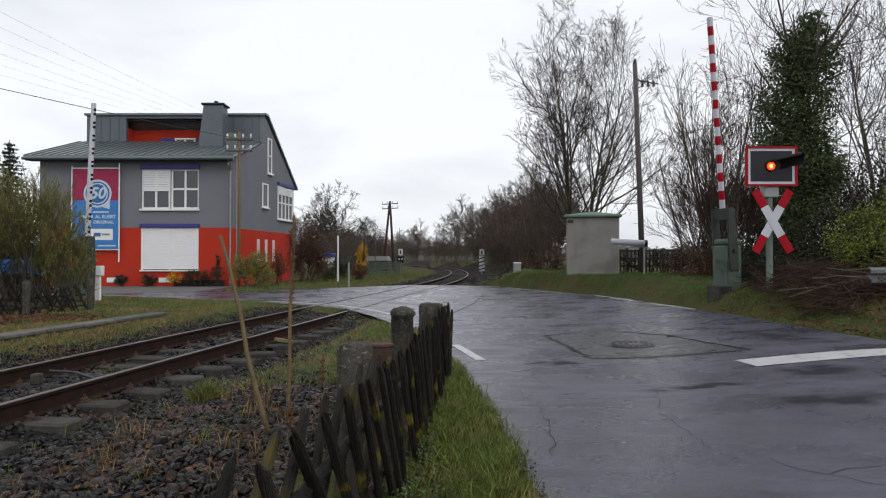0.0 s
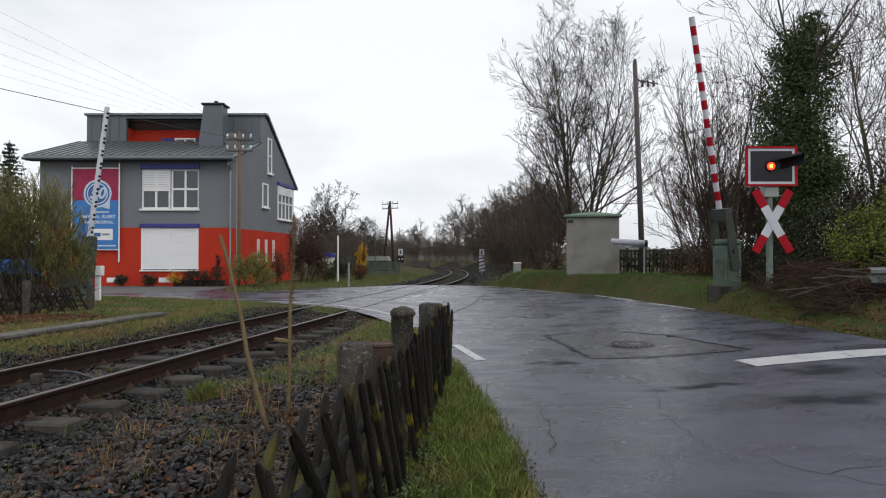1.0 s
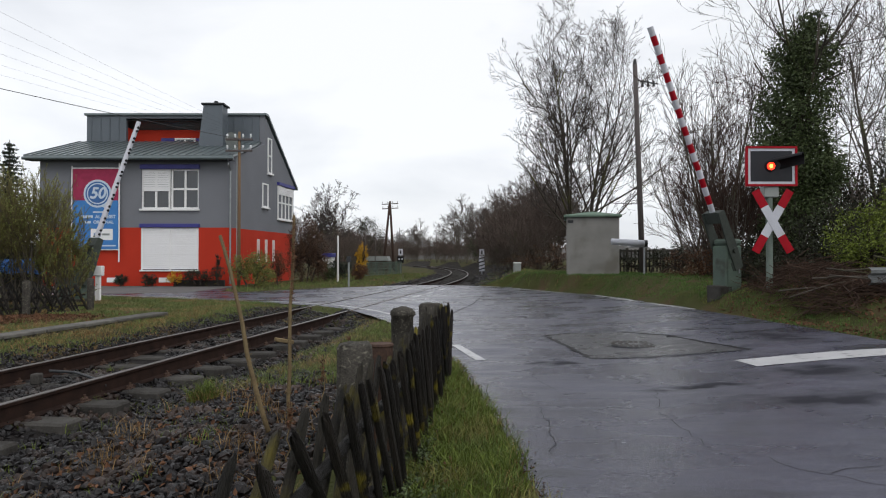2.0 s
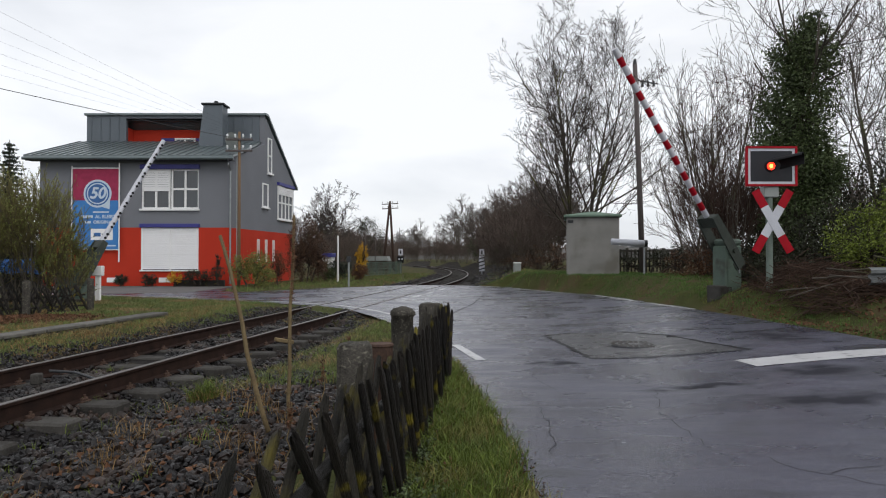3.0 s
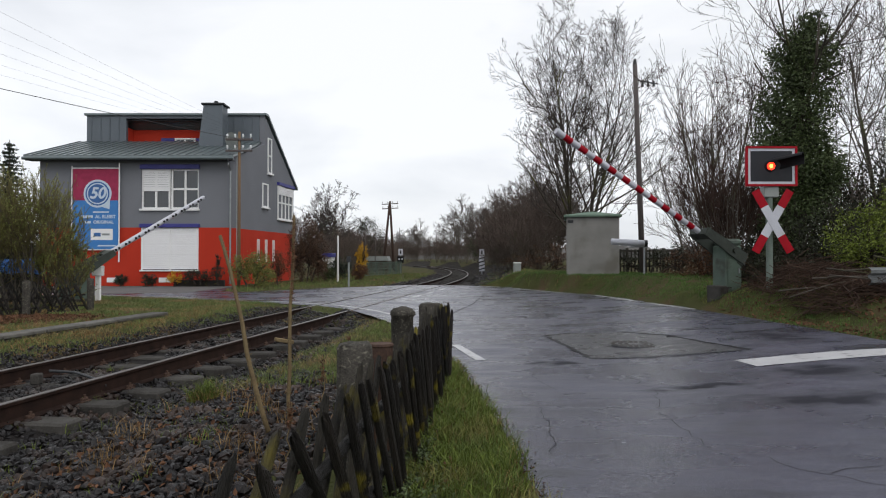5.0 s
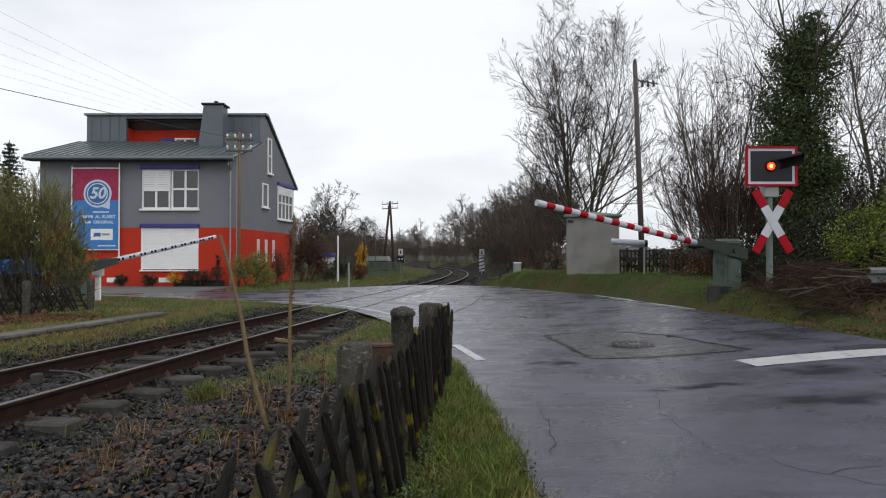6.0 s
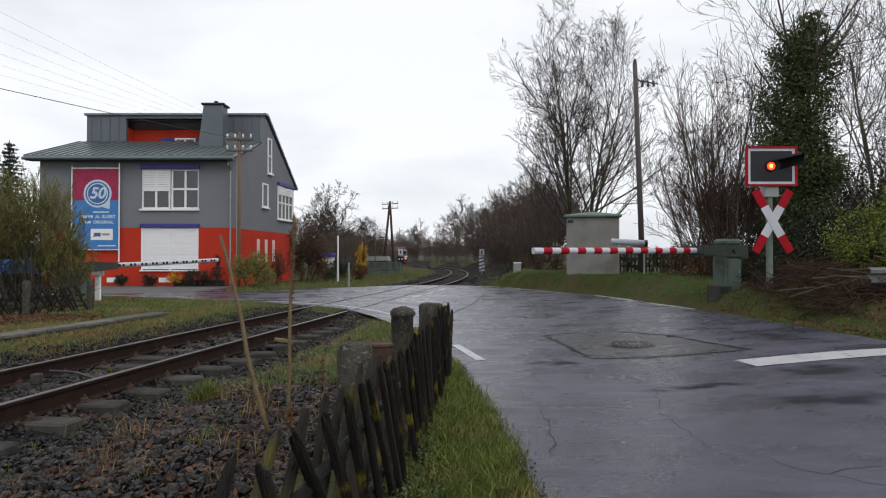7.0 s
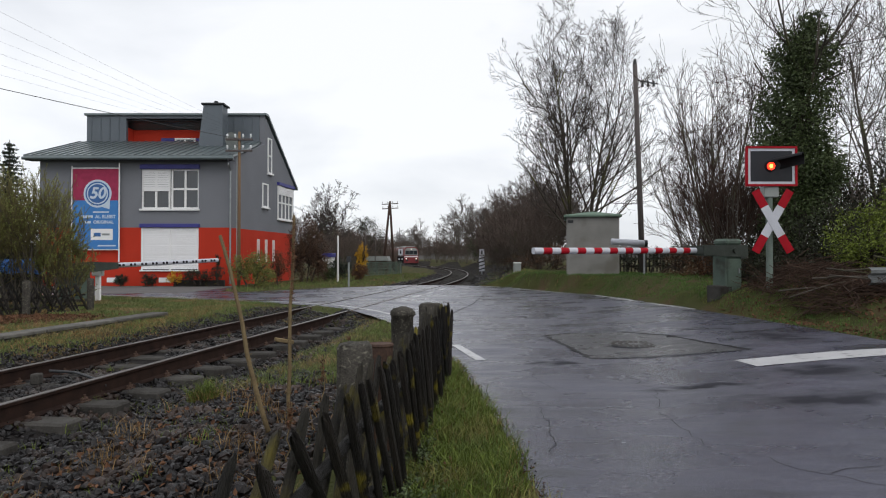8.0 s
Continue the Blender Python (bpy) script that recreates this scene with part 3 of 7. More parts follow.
def build_track():
    line = empty("railway_track", pose(0, 0, 0), "single railway track on old sleepers in dark ballast", "railway track", kind="structure")
    for off in (-GAUGE / 2, GAUGE / 2):
        rail_strip("rail", off, RAIL, -4, 240, "rail", line)
        rail_strip("rail_head", off, HEAD, -4, 240, "railhead", line)
        # steel-edged groove beside the rail in the crossing
        rail_strip("groove", off - math.copysign(0.062, off), ((-0.024, 0.004), (0.024, 0.004), (0.024, 0.0095), (-0.024, 0.0095)), 19.6, 32.5, "tar", line)
    me = None
    rest = bmesh.new()
    rnd = random.Random(3)
    s, i = -3.0, 0
    fast = None
    while s < 150:
        p, d = track(s)
        if not 19.0 < s < 32.6:
            m = Matrix.Translation((p.x, p.y, -0.190)) @ pose(0, 0, 0, rnd.uniform(-.6, .6), rnd.uniform(-.6, .6), math.degrees(math.atan2(-d.x, d.y)) + rnd.uniform(-1, 1))
            if s < 45:
                if me is None:
                    ob = part("sleeper", box(-1.3, 1.3, -0.15, 0.15, -0.17, 0.0, 0.022), "sleeper", line)
                    me = ob.data
                    bm = box(-0.11, 0.11, -0.075, 0.075, 0.0, 0.022, 0.006)
                    box(-0.095, -0.055, -0.05, 0.05, 0.018, 0.055, 0.008, bm)
                    box(0.055, 0.095, -0.05, 0.05, 0.018, 0.055, 0.008, bm)
                    tube(((-0.08, 0, 0.05), (-0.08, 0, 0.085)), 0.016, 6, bm)
                    tube(((0.08, 0, 0.05), (0.08, 0, 0.085)), 0.016, 6, bm)
                    fast = part("rail_clip", bm, "rust", line)
                    clip_mesh = fast.data
                    bpy.data.objects.remove(fast)
                else:
                    ob = new("sleeper", me)
                    ob.parent = line
                ob.matrix_basis = m
                for off in (-GAUGE / 2, GAUGE / 2):
                    c = new("rail_clip", clip_mesh)
                    c.parent = line
                    c.matrix_basis = m @ Matrix.Translation((off, 0, -0.006))
            else:
                made = bmesh.ops.create_cube(rest, size=1, matrix=m @ Matrix.Diagonal((2.6, 0.26, 0.17, 1)))
        s += 0.82
    tagged(part("far_sleepers", rest, "sleeper", line), kind="stuff")
    # concrete cable trough beside the track
    p0, p1 = track(3)[0] - TRACK_N * 3.15, track(16.2)[0] - TRACK_N * 3.15
    trough = empty("cable_trough", pose(p0.x, p0.y, 0.03, 0, 0, -8.44), "low weathered concrete cable trough with flat lids", "cable trough")
    lid = None
    for k in range(12):
        if lid is None:
            ob = part("lid", box(-0.19, 0.19, 0.01, 0.99, 0.03, 0.09, 0.01), "trough", trough)
            lid = ob.data
        else:
            ob = new("lid", lid)
            ob.parent = trough
            ob.matrix_basis = pose(rnd.uniform(-.015, .015), k, 0, 0, 0, rnd.uniform(-.6, .6))
    part("channel", box(-0.17, 0.17, 0, 12, -0.2, 0.03), "concrete_old", trough)
    return line


# ---------------------------------------------------------------- the house
def window(name, parent, x0, x1, z0, z1, y, cols, rows, fw=0.07, shutter=0.0, sill=True):
    """A framed window in a wall whose face is at y (looking to -y); shutter: part of its height hidden by a roller shutter."""
    win = new(name)
    win.parent = parent
    win.matrix_basis = pose(0, y, 0)
    fr = bmesh.new()
    box(x0, x0 + fw, -0.03, 0.07, z0, z1, 0, fr)
    box(x1 - fw, x1, -0.03, 0.07, z0, z1, 0, fr)
    box(x0 + fw, x1 - fw, -0.03, 0.07, z0, z0 + fw, 0, fr)
    box(x0 + fw, x1 - fw, -0.03, 0.07, z1 - fw, z1, 0, fr)
    w, h = (x1 - x0 - 2 * fw) / cols, (z1 - z0 - 2 * fw) / rows
    for c in range(1, cols):
        xc = x0 + fw + c * w
        box(xc - fw * .6, xc + fw * .6, -0.025, 0.065, z0 + fw, z1 - fw, 0, fr)
    for r in range(1, rows):
        zc = z0 + fw + r * h
        box(x0 + fw, x1 - fw, -0.02, 0.06, zc - fw * .6, zc + fw * .6, 0, fr)
    part("frame", fr, "white", win)
    for c in range(cols):
        for r in range(rows):
            a, b = x0 + fw + c * w, z0 + fw + r * h
            part("pane", box(a, a + w, 0.03, 0.05, b, b + h), "pane", win)
    if sill:
        part("sill", box(x0 - 0.06, x1 + 0.06, -0.12, 0.05, z0 - 0.09, z0, 0.01), "white", win)
    if shutter:
        n, zt = 0, z1 - fw
        while zt > z1 - fw - shutter + 0.01:
            part("slat", box(x0 + 0.03, x1 - 0.03, -0.05, -0.035, zt - 0.11, zt - 0.005, 0.004), "shutter", win)
            zt -= 0.115
    return win


def build_house():
    """Grey and red rendered house; its local x runs along the front, y into the depth, origin at the front's right-hand corner."""
    h = empty("house", pose(-10.74, 34.0, 0.0), "grey rendered house with red ground floor and metal roof", "house")
    W, SK = 9.5, 0.12          # length of the front, slant of the side wall
    DEP, RIDGE, EAVE, TOP, BACK, SPLIT = 9.5, 4.67, 6.35, 9.52, 6.15, 2.93
    # side wall profile (y, z), slanting to the right with depth; thickness 0.3
    def side(name, prof, mtl, off=0.0):
        bm = bmesh.new()
        a = [bm.verts.new((SK * y + off, y, z)) for y, z in prof]
        b = [bm.verts.new((SK * y + off - 0.3, y, z)) for y, z in prof]
        bm.faces.new(a)
        bm.faces.new(b[::-1])
        for i in range(len(a)):
            j = (i + 1) % len(a)
            bm.faces.new((a[j], a[i], b[i], b[j]))
        bmesh.ops.recalc_face_normals(bm, faces=bm.faces)
        return part(name, bm, mtl, h)
    side("side_wall", ((0.0, SPLIT), (DEP, SPLIT), (DEP, BACK), (RIDGE, TOP), (RIDGE, 7.9), (0.0, EAVE)), "grey_render")
    side("side_wall_base", ((0.0, -0.3), (DEP, -0.3), (DEP, SPLIT), (0.0, SPLIT)), "red_render")
    # front wall with two openings
    fx0, fx1 = -W, -0.3
    wx0, wx1 = -4.40, -1.52
    bm = bmesh.new()
    outer = ((fx0, SPLIT), (fx1, SPLIT), (fx1, EAVE), (fx0, EAVE))
    inner = ((wx0, 3.87), (wx1, 3.87), (wx1, 5.87), (wx0, 5.87))
    rows = [[bm.verts.new((x, y, z)) for x, z in line] for line, y in ((outer, 0), (inner, 0), (inner, 0.3), (outer, 0.3))]
    for a, b in zip(rows, rows[1:] + rows[:1]):
        for k in range(4):
            bm.faces.new((a[k], a[(k + 1) % 4], b[(k + 1) % 4], b[k]))
    bmesh.ops.recalc_face_normals(bm, faces=bm.faces)
    part("front_wall", bm, "grey_render", h)
    part("front_wall_base", prism([(fx0, -0.3), (fx1, -0.3), (fx1, SPLIT), (wx1, SPLIT), (wx1, 0.80), (wx0, 0.80), (wx0, SPLIT), (fx0, SPLIT)], 0, 0.3), "red_render", h)
    part("left_wall", box(-W, -W + 0.3, 0.3, DEP, -0.3, 6.3), "grey_render", h)
    part("back_wall", box(-W + 0.3, 0.8, DEP - 0.3, DEP, -0.3, 6.1), "grey_render", h)
    part("inner_floor", box(-W + 0.3, -0.3, 0.4, DEP - 0.3, 2.75, 2.9), "dark_trim", h)
    # windows of the front
    window("window", h, wx0, -2.98, 3.87, 5.87, 0.10, 2, 2, 0.08, 1.02, False)
    window("window", h, -2.92, wx1, 3.87, 5.87, 0.10, 2, 2, 0.08, 0, False)
    part("window_sill", box(wx0 - 0.06, wx1 + 0.06, -0.12, 0.12, 3.77, 3.866, 0.01), "white", h)
    part("blue_lintel", box(wx0 - 0.06, wx1 + 0.06, -0.10, 0.05, 5.87, 6.10, 0.02), "blue_trim", h, "dark blue shutter box")
    part("blue_lintel", box(wx0 - 0.06, wx1 + 0.06, -0.10, 0.05, 2.93, 3.12, 0.02), "blue_trim", h, "dark blue shutter box")
    sh = new("roller_shutter")
    sh.parent = h
    sh["label"] = "closed white roller shutters"
    for a, b in ((wx0 + 0.05, -3.0), (-2.94, wx1 - 0.03)):
        z = 0.84
        while z < 2.9:
            part("slat", box(a, b, 0.03, 0.05, z, min(z + 0.088, 2.93), 0.006), "shutter", sh)
            z += 0.092
    fr = box(wx0, wx0 + 0.05, 0, 0.1, 0.8, 2.93)
    box(-3.0, -2.94, 0.0, 0.1, 0.8, 2.93, 0, fr)
    box(wx1 - 0.03, wx1, 0.0, 0.1, 0.8, 2.93, 0, fr)
    part("guide_rail", fr, "white", sh)
    part("window_sill", box(wx0 - 0.05, wx1 + 0.05, -0.1, 0.1, 0.73, 0.8, 0.01), "white", h)
    # low roof with standing seams
    def roof_z(y):
        return EAVE + 0.13 + (7.98 - EAVE - 0.05) * (y + 0.55) / (RIDGE + 0.55)
    bm = bmesh.new()
    pr = [(-0.55, roof_z(-0.55)), (RIDGE, roof_z(RIDGE)), (RIDGE, roof_z(RIDGE) - 0.12), (-0.55, roof_z(-0.55) - 0.12)]
    prism(pr, -W - 0.5, 0.35, bm, "x")
    roof = part("roof", bm, "metal_roof", h, "grey-green standing seam metal roof")
    me = None
    k = 0
    while -W - 0.48 + 0.42 * k < 0.33:
        if me is None:
            ob = part("seam", prism([(-0.56, roof_z(-0.55)), (RIDGE, roof_z(RIDGE)), (RIDGE, roof_z(RIDGE) + 0.04), (-0.56, roof_z(-0.55) + 0.04)], -0.012, 0.012, None, "x"), "metal_roof", roof)
            me = ob.data
        else:
            ob = new("seam", me)
            ob.parent = roof
        ob.matrix_basis = pose(-W - 0.48 + 0.42 * k, 0, 0)
        k += 1
    gut = tube(((-W - 0.52, -0.62, EAVE - 0.02), (0.4, -0.62, EAVE - 0.02)), 0.08, 10)
    part("gutter", gut, "metal_roof", h)
    part("fascia", box(-W - 0.45, 0.3, -0.5, -0.44, EAVE - 0.12, EAVE + 0.03), "dark_trim", h)
    part("soffit", box(-W - 0.4, 0.3, -0.44, -0.004, EAVE - 0.1, EAVE - 0.07), "dark_trim", h)
    part("downpipe", tube(((0.12, -0.58, EAVE - 0.08), (0.12, -0.50, EAVE - 0.3), (0.1, -0.09, EAVE - 0.6), (0.1, -0.09, 0.1)), 0.045, 8), "galvanised", h)
    # upper storey: seamed front with a recessed balcony
    ux0, ux1, uz0 = -9.62, RIDGE * SK - 0.31, 7.75
    rx0, rx1 = -7.37, -3.05
    bm = bmesh.new()
    box(ux0, rx0, RIDGE, RIDGE + 0.25, uz0, TOP, 0, bm)
    box(rx1, ux1, RIDGE, RIDGE + 0.25, uz0, TOP, 0, bm)
    box(rx0, rx1, RIDGE, RIDGE + 0.25, TOP - 0.14, TOP, 0, bm)
    upper = part("upper_front", bm, "metal_front", h, "blue-grey seamed metal cladding")
    me = None
    for a, b in ((ux0, rx0), (rx1, ux1)):
        x = a + 0.28
        while x < b:
            if me is None:
                ob = part("seam", box(-0.014, 0.014, -0.035, 0.0, uz0 + 0.1, TOP - 0.05), "metal_front", upper)
                me = ob.data
            else:
                ob = new("seam", me)
                ob.parent = upper
            ob.matrix_basis = pose(x, RIDGE, 0)
            x += 0.52
    bm = bmesh.new()
    box(rx0 - 0.15, rx0, RIDGE + 0.25, RIDGE + 1.0, 7.3, TOP - 0.62, 0, bm)
    box(rx1, rx1 + 0.15, RIDGE + 0.25, RIDGE + 1.0, 7.3, TOP - 0.62, 0, bm)
    box(rx0 - 0.15, rx1 + 0.15, RIDGE + 1.0, RIDGE + 1.15, 7.3, TOP - 0.62, 0, bm)
    part("balcony_wall", bm, "red_render", h, "red rendered recess of the balcony")
    part("balcony_ceiling", box(rx0, rx1, RIDGE + 0.25, RIDGE + 1.0, TOP - 0.24, TOP - 0.2), "dark_trim", h)
    part("balcony_floor", box(rx0, rx1, RIDGE, RIDGE + 1.0, 7.2, 7.3), "dark_trim", h)
    window("window", h, -4.95, -3.75, 7.35, 8.42, RIDGE + 0.93, 2, 1, 0.09, 0, False)
    part("window_shutter", box(-5.75, -5.0, RIDGE + 0.93, RIDGE + 0.995, 7.4, 8.42), "blue_trim", h)
    part("window_shutter", box(-3.7, -3.2, RIDGE + 0.93, RIDGE + 0.995, 7.4, 8.42), "blue_trim", h)
    # rear roof and roof edge
    bm = bmesh.new()
    prism([(RIDGE - 0.12, TOP + 0.02), (RIDGE - 0.12, TOP + 0.14), (RIDGE + 0.25, TOP + 0.14), (DEP + 0.5, BACK - 0.22), (DEP + 0.5, BACK - 0.36), (RIDGE + 0.25, TOP + 0.01)], ux0 - 0.1, 0.0, bm, "x")
    for v in bm.verts:
        if v.co.x > -0.5:
            v.co.x = SK * v.co.y + 0.12
    part("rear_roof", bm, "metal_roof", h)
    part("left_gable", prism([(0.5, 6.2), (DEP, 6.0), (RIDGE + 0.26, TOP - 0.1), (RIDGE + 0.26, 7.9)], -W - 0.05, -W + 0.25, None, "x"), "metal_front", h)
    # tapering chimney with a cap and a cowl
    ch = new("chimney")
    ch.parent = h
    ch["label"] = "tapering grey clad chimney with a dark cap"
    bm = box(-2.60, -1.20, 2.7, 3.6, 6.9, 9.72)
    for v in bm.verts:
        if v.co.z > 9:
            v.co.x = -2.26 if v.co.x < -2 else -1.24
    part("shaft", bm, "metal_front", ch)
    part("cap", box(-2.37, -1.13, 2.6, 3.7, 9.72, 9.82, 0.02), "dark_trim", ch)
    part("cowl", tube(((-1.74, 3.2, 9.83), (-1.74, 3.2, 9.96), (-1.74, 3.2, 9.96), (-1.74, 3.2, 10.02)), [0.06, 0.06, 0.14, 0.1], 10), "dark_trim", ch)
    # side windows, in the slanting wall
    for nm, y0, y1, z0, z1, c, r in (("window", 4.3, 5.15, 4.3, 5.65, 1, 1), ("window", 6.7, 9.3, 3.75, 5.75, 4, 2), ("window", 5.1, 5.7, 6.3, 8.35, 1, 2),
                                     ("window", 3.6, 3.85, 1.2, 2.45, 1, 1), ("window", 4.75, 5.0, 1.2, 2.45, 1, 1), ("window", 5.9, 6.15, 1.2, 2.45, 1, 1)):
        w = window(nm, h, y0, y1, z0, z1, 0.0, c, r, 0.07 if y1 - y0 > 0.5 else 0.04, 0.45 if c == 4 else 0, c > 0 and z0 > 3)
        w.matrix_basis = pose(0.03, 0, 0, 0, 0, 90 - math.degrees(math.atan(SK)))
    bm = bmesh.new()
    prism([(6.6, 5.78), (9.4, 5.78), (9.4, 5.96), (6.6, 5.96)], 0.0, 0.15, bm, "x")
    for v in bm.verts:
        v.co.x += SK * v.co.y
    part("blue_lintel", bm, "blue_trim", h)
    # satellite dish under the eave
    dish = tube(((0.0, 0, 0.0), (0.03, 0, 0), (0.08, 0, 0), (0.09, 0, 0)), [0.05, 0.25, 0.42, 0.43], 20)
    ob = part("satellite_dish", dish, "grey_plate", h, "grey satellite dish")
    ob.matrix_basis = pose(0.15, 0.2, 7.35, 0, 20, -110)
    # small things at its foot
    part("plinth_vent", box(-6.1, -5.4, -0.02, 0.03, 0.18, 0.42), "white", h)
    part("plinth_vent", box(-3.5, -2.9, -0.02, 0.03, 0.18, 0.42), "white", h)
    # banner on a frame
    b = empty("banner", pose(-10.74, 33.85, 0), "large red and blue anniversary banner on a white frame", "banner")
    bx0, bx1, bz0, bz1, bs = -7.75, -5.48, 1.85, 5.85, 4.28
    part("red_field", box(bx0, bx1, 0, 0.02, bs, bz1), "banner_red", b)
    part("blue_field", box(bx0, bx1, 0, 0.02, bz0, bs), "banner_blue", b)
    fr = tube(((bx1 + 0.05, -0.02, 1.2), (bx1 + 0.05, -0.02, 6.15)), 0.035, 8)
    tube(((bx0 - 0.05, -0.02, bz1 + 0.04), (bx1 + 0.05, -0.02, bz1 + 0.04)), 0.03, 8, fr)
    tube(((bx0 - 0.05, -0.02, bz0 - 0.04), (bx1 + 0.05, -0.02, bz0 - 0.04)), 0.02, 8, fr)
    tube(((bx0 - 0.05, -0.02, 1.2), (bx0 - 0.05, -0.02, 6.0)), 0.03, 8, fr)
    part("frame", fr, "white", b)
    def disc(name, r, cx, cz, y, mt, tail=False):
        pts = [(cx + r * math.cos(a), cz + r * math.sin(a)) for a in [2 * math.pi * k / 40 for k in range(40)]]
        if tail:
            pts = [p if not (-1.25 < math.atan2(p[1] - cz, p[0] - cx) < -0.55) else (cx + r * 0.86, cz - r * 1.12) for p in pts]
            pts = [p for i, p in enumerate(pts) if p != pts[i - 1]]
        return part(name, prism(pts, y - 0.004, y), mt, b)
    cx, cz = -6.52, 4.62
    disc("bubble_edge", 0.70, cx, cz, -0.004, "banner_light", True)
    disc("bubble", 0.60, cx, cz, -0.010, "logo_blue", False)
    disc("bubble_ring", 0.53, cx, cz, -0.016, "banner_light")
    disc("bubble_core", 0.47, cx, cz, -0.022, "logo_blue")
    cu = bpy.data.curves.new("number", "FONT")
    cu.body, cu.size, cu.align_x, cu.align_y, cu.shear, cu.extrude, cu.offset = "50", 0.78, "CENTER", "CENTER", 0.25, 0.004, 0.02
    cu.materials.append(M["banner_light"])
    t = new("number", cu)
    t.parent = b
    t.matrix_basis = pose(cx, -0.032, cz, 90, 0, 0)
    def words(txt, size, x, z):
        c2 = bpy.data.curves.new("lettering", "FONT")
        c2.body, c2.size, c2.align_x, c2.align_y, c2.extrude, c2.offset = txt, size, "CENTER", "CENTER", 0.002, 0.006
        c2.materials.append(M["banner_light"])
        o2 = new("lettering", c2)
        o2.parent = b
        o2.matrix_basis = pose(x, -0.008, z, 90, 0, 0)
    part("lettering_bar", box(-6.75, -5.95, -0.006, -0.002, 3.66, 3.73), "banner_light", b)
    words("AL BLEIBT", 0.23, -6.12, 3.46)
    words("ORIGINAL", 0.22, -6.22, 3.19)
    part("lettering_bar", box(-7.35, -6.75, -0.006, -0.002, 3.40, 3.53), "banner_light", b)
    part("lettering_bar", box(-7.2, -6.85, -0.006, -0.002, 3.13, 3.25), "banner_light", b)
    part("logo_panel", box(-6.85, -5.75, -0.006, -0.002, 2.30, 2.86), "white", b)
    part("logo_mark", box(-6.7, -6.35, -0.012, -0.007, 2.48, 2.66), "logo_blue", b)
    part("logo_bar", box(-6.3, -5.9, -0.012, -0.007, 2.53, 2.63), "grey_plate", b)
    part("lettering_bar", box(-6.5, -5.6, -0.006, -0.002, 1.98, 2.05), "banner_light", b)


# ---------------------------------------------------------------- crossing barriers and signal
ARMS = []


def barrier_arm(name, parent, pivot, length, r0, r1, stripes, plain, label, back, first, side):
    """An arm along local +x from its pivot, on a pair of counterweight plates."""
    arm = new(name)
    arm.parent = parent
    arm["label"] = label
    arm.matrix_basis = pose(*pivot)
    n = stripes
    for k in range(n):
        a, b = first + (length - first) * k / n, first + (length - first) * (k + 1) / n
        ra, rb = r0 + (r1 - r0) * k / n, r0 + (r1 - r0) * (k + 1) / n
        part("band", tube(((a, 0, 0), (b, 0, 0)), [ra, rb], 14, None, k == n - 1), ("sign_white" if k % 2 == 0 or plain else "sign_red"), arm, smooth=False)
    if plain:
        for k in range(10):
            x = first + 0.15 + (length - first - 0.3) * k / 9.5
            for d in (0.0, 0.14):
                part("reflector", tube(((x + d, -r0 - 0.012, 0), (x + d, r0 * 0.2, 0)), 0.042, 10), "sign_black", arm)
    bm = prism(side, -0.25, -0.215)
    prism(side, 0.215, 0.25, bm)
    box(-back + 0.02, -back + 0.22, -0.225, 0.225, -0.2, 0.0, 0, bm)
    box(first - 0.26, first + 0.01, -0.225, 0.225, -0.075, 0.075, 0, bm)
    tube(((0, -0.3, 0), (0, 0.3, 0)), 0.06, 12, bm)
    part("counterweight", bm, "drive_dark", arm)
    return arm


def build_barriers():
    # beside the signal
    b = empty("barrier", pose(6.70, 16.0, 0.42, 0, 0, 27), "green barrier drive with a red and white striped arm", "level crossing barrier")
    part("base", box(-0.46, -0.06, -0.2, 0.2, -0.5, 0.34, 0.02), "sleeper", b)
    part("footing", box(-0.02, 0.30, -0.25, 0.25, -0.5, 0.20, 0.02), "sleeper", b)
    part("pedestal", box(-0.22, 0.22, -0.2, 0.2, 0.14, 0.30, 0.02), "cabinet_green", b)
    part("cabinet", box(-0.27, 0.27, -0.2, 0.2, 0.28, 1.27, 0.03), "cabinet_green", b)
    part("hood", box(-0.25, 0.29, -0.2, 0.2, 1.275, 1.43, 0.05), "cabinet_green", b)
    part("cabinet_door", box(-0.22, 0.20, -0.213, -0.202, 0.40, 0.95, 0.004), "cabinet_green", b)
    part("door_handle", box(0.12, 0.16, -0.236, -0.214, 0.62, 0.74, 0.004), "galvanised", b)
    a = barrier_arm("arm", b, (-0.05, 0, 1.16), 5.45, 0.065, 0.068, 21, False, "red and white banded arm", 0.46, 0.98, [(-0.46, -0.15), (0.1, -0.15), (0.98, -0.10), (0.98, 0.10), (0.2, 0.13), (-0.46, 0.12)])
    ARMS.append(a)
    # across the track, seen from behind
    b2 = empty("barrier", pose(-11.32, 21.5, 0.0, 0, 0, 0), "barrier drive half hidden in shrubs with a white arm", "level crossing barrier")
    part("base", box(-0.85, 0.1, -0.35, 0.35, -0.2, 0.12, 0.02), "concrete_old", b2)
    part("cabinet", box(-0.80, 0.02, -0.26, 0.26, 0.10, 0.98, 0.03), "cabinet_green", b2)
    part("hood", box(-0.82, 0.04, -0.28, 0.28, 0.985, 1.10, 0.05), "cabinet_green", b2)
    a = barrier_arm("arm", b2, (0.0, 0, 1.12), 5.25, 0.085, 0.075, 14, True, "white arm with paired dark reflectors", 0.6, 0.96, [(-0.6, -0.18), (0.1, -0.17), (0.96, -0.10), (0.96, 0.10), (0.2, 0.15), (-0.6, 0.14)])
    ARMS.append(a)


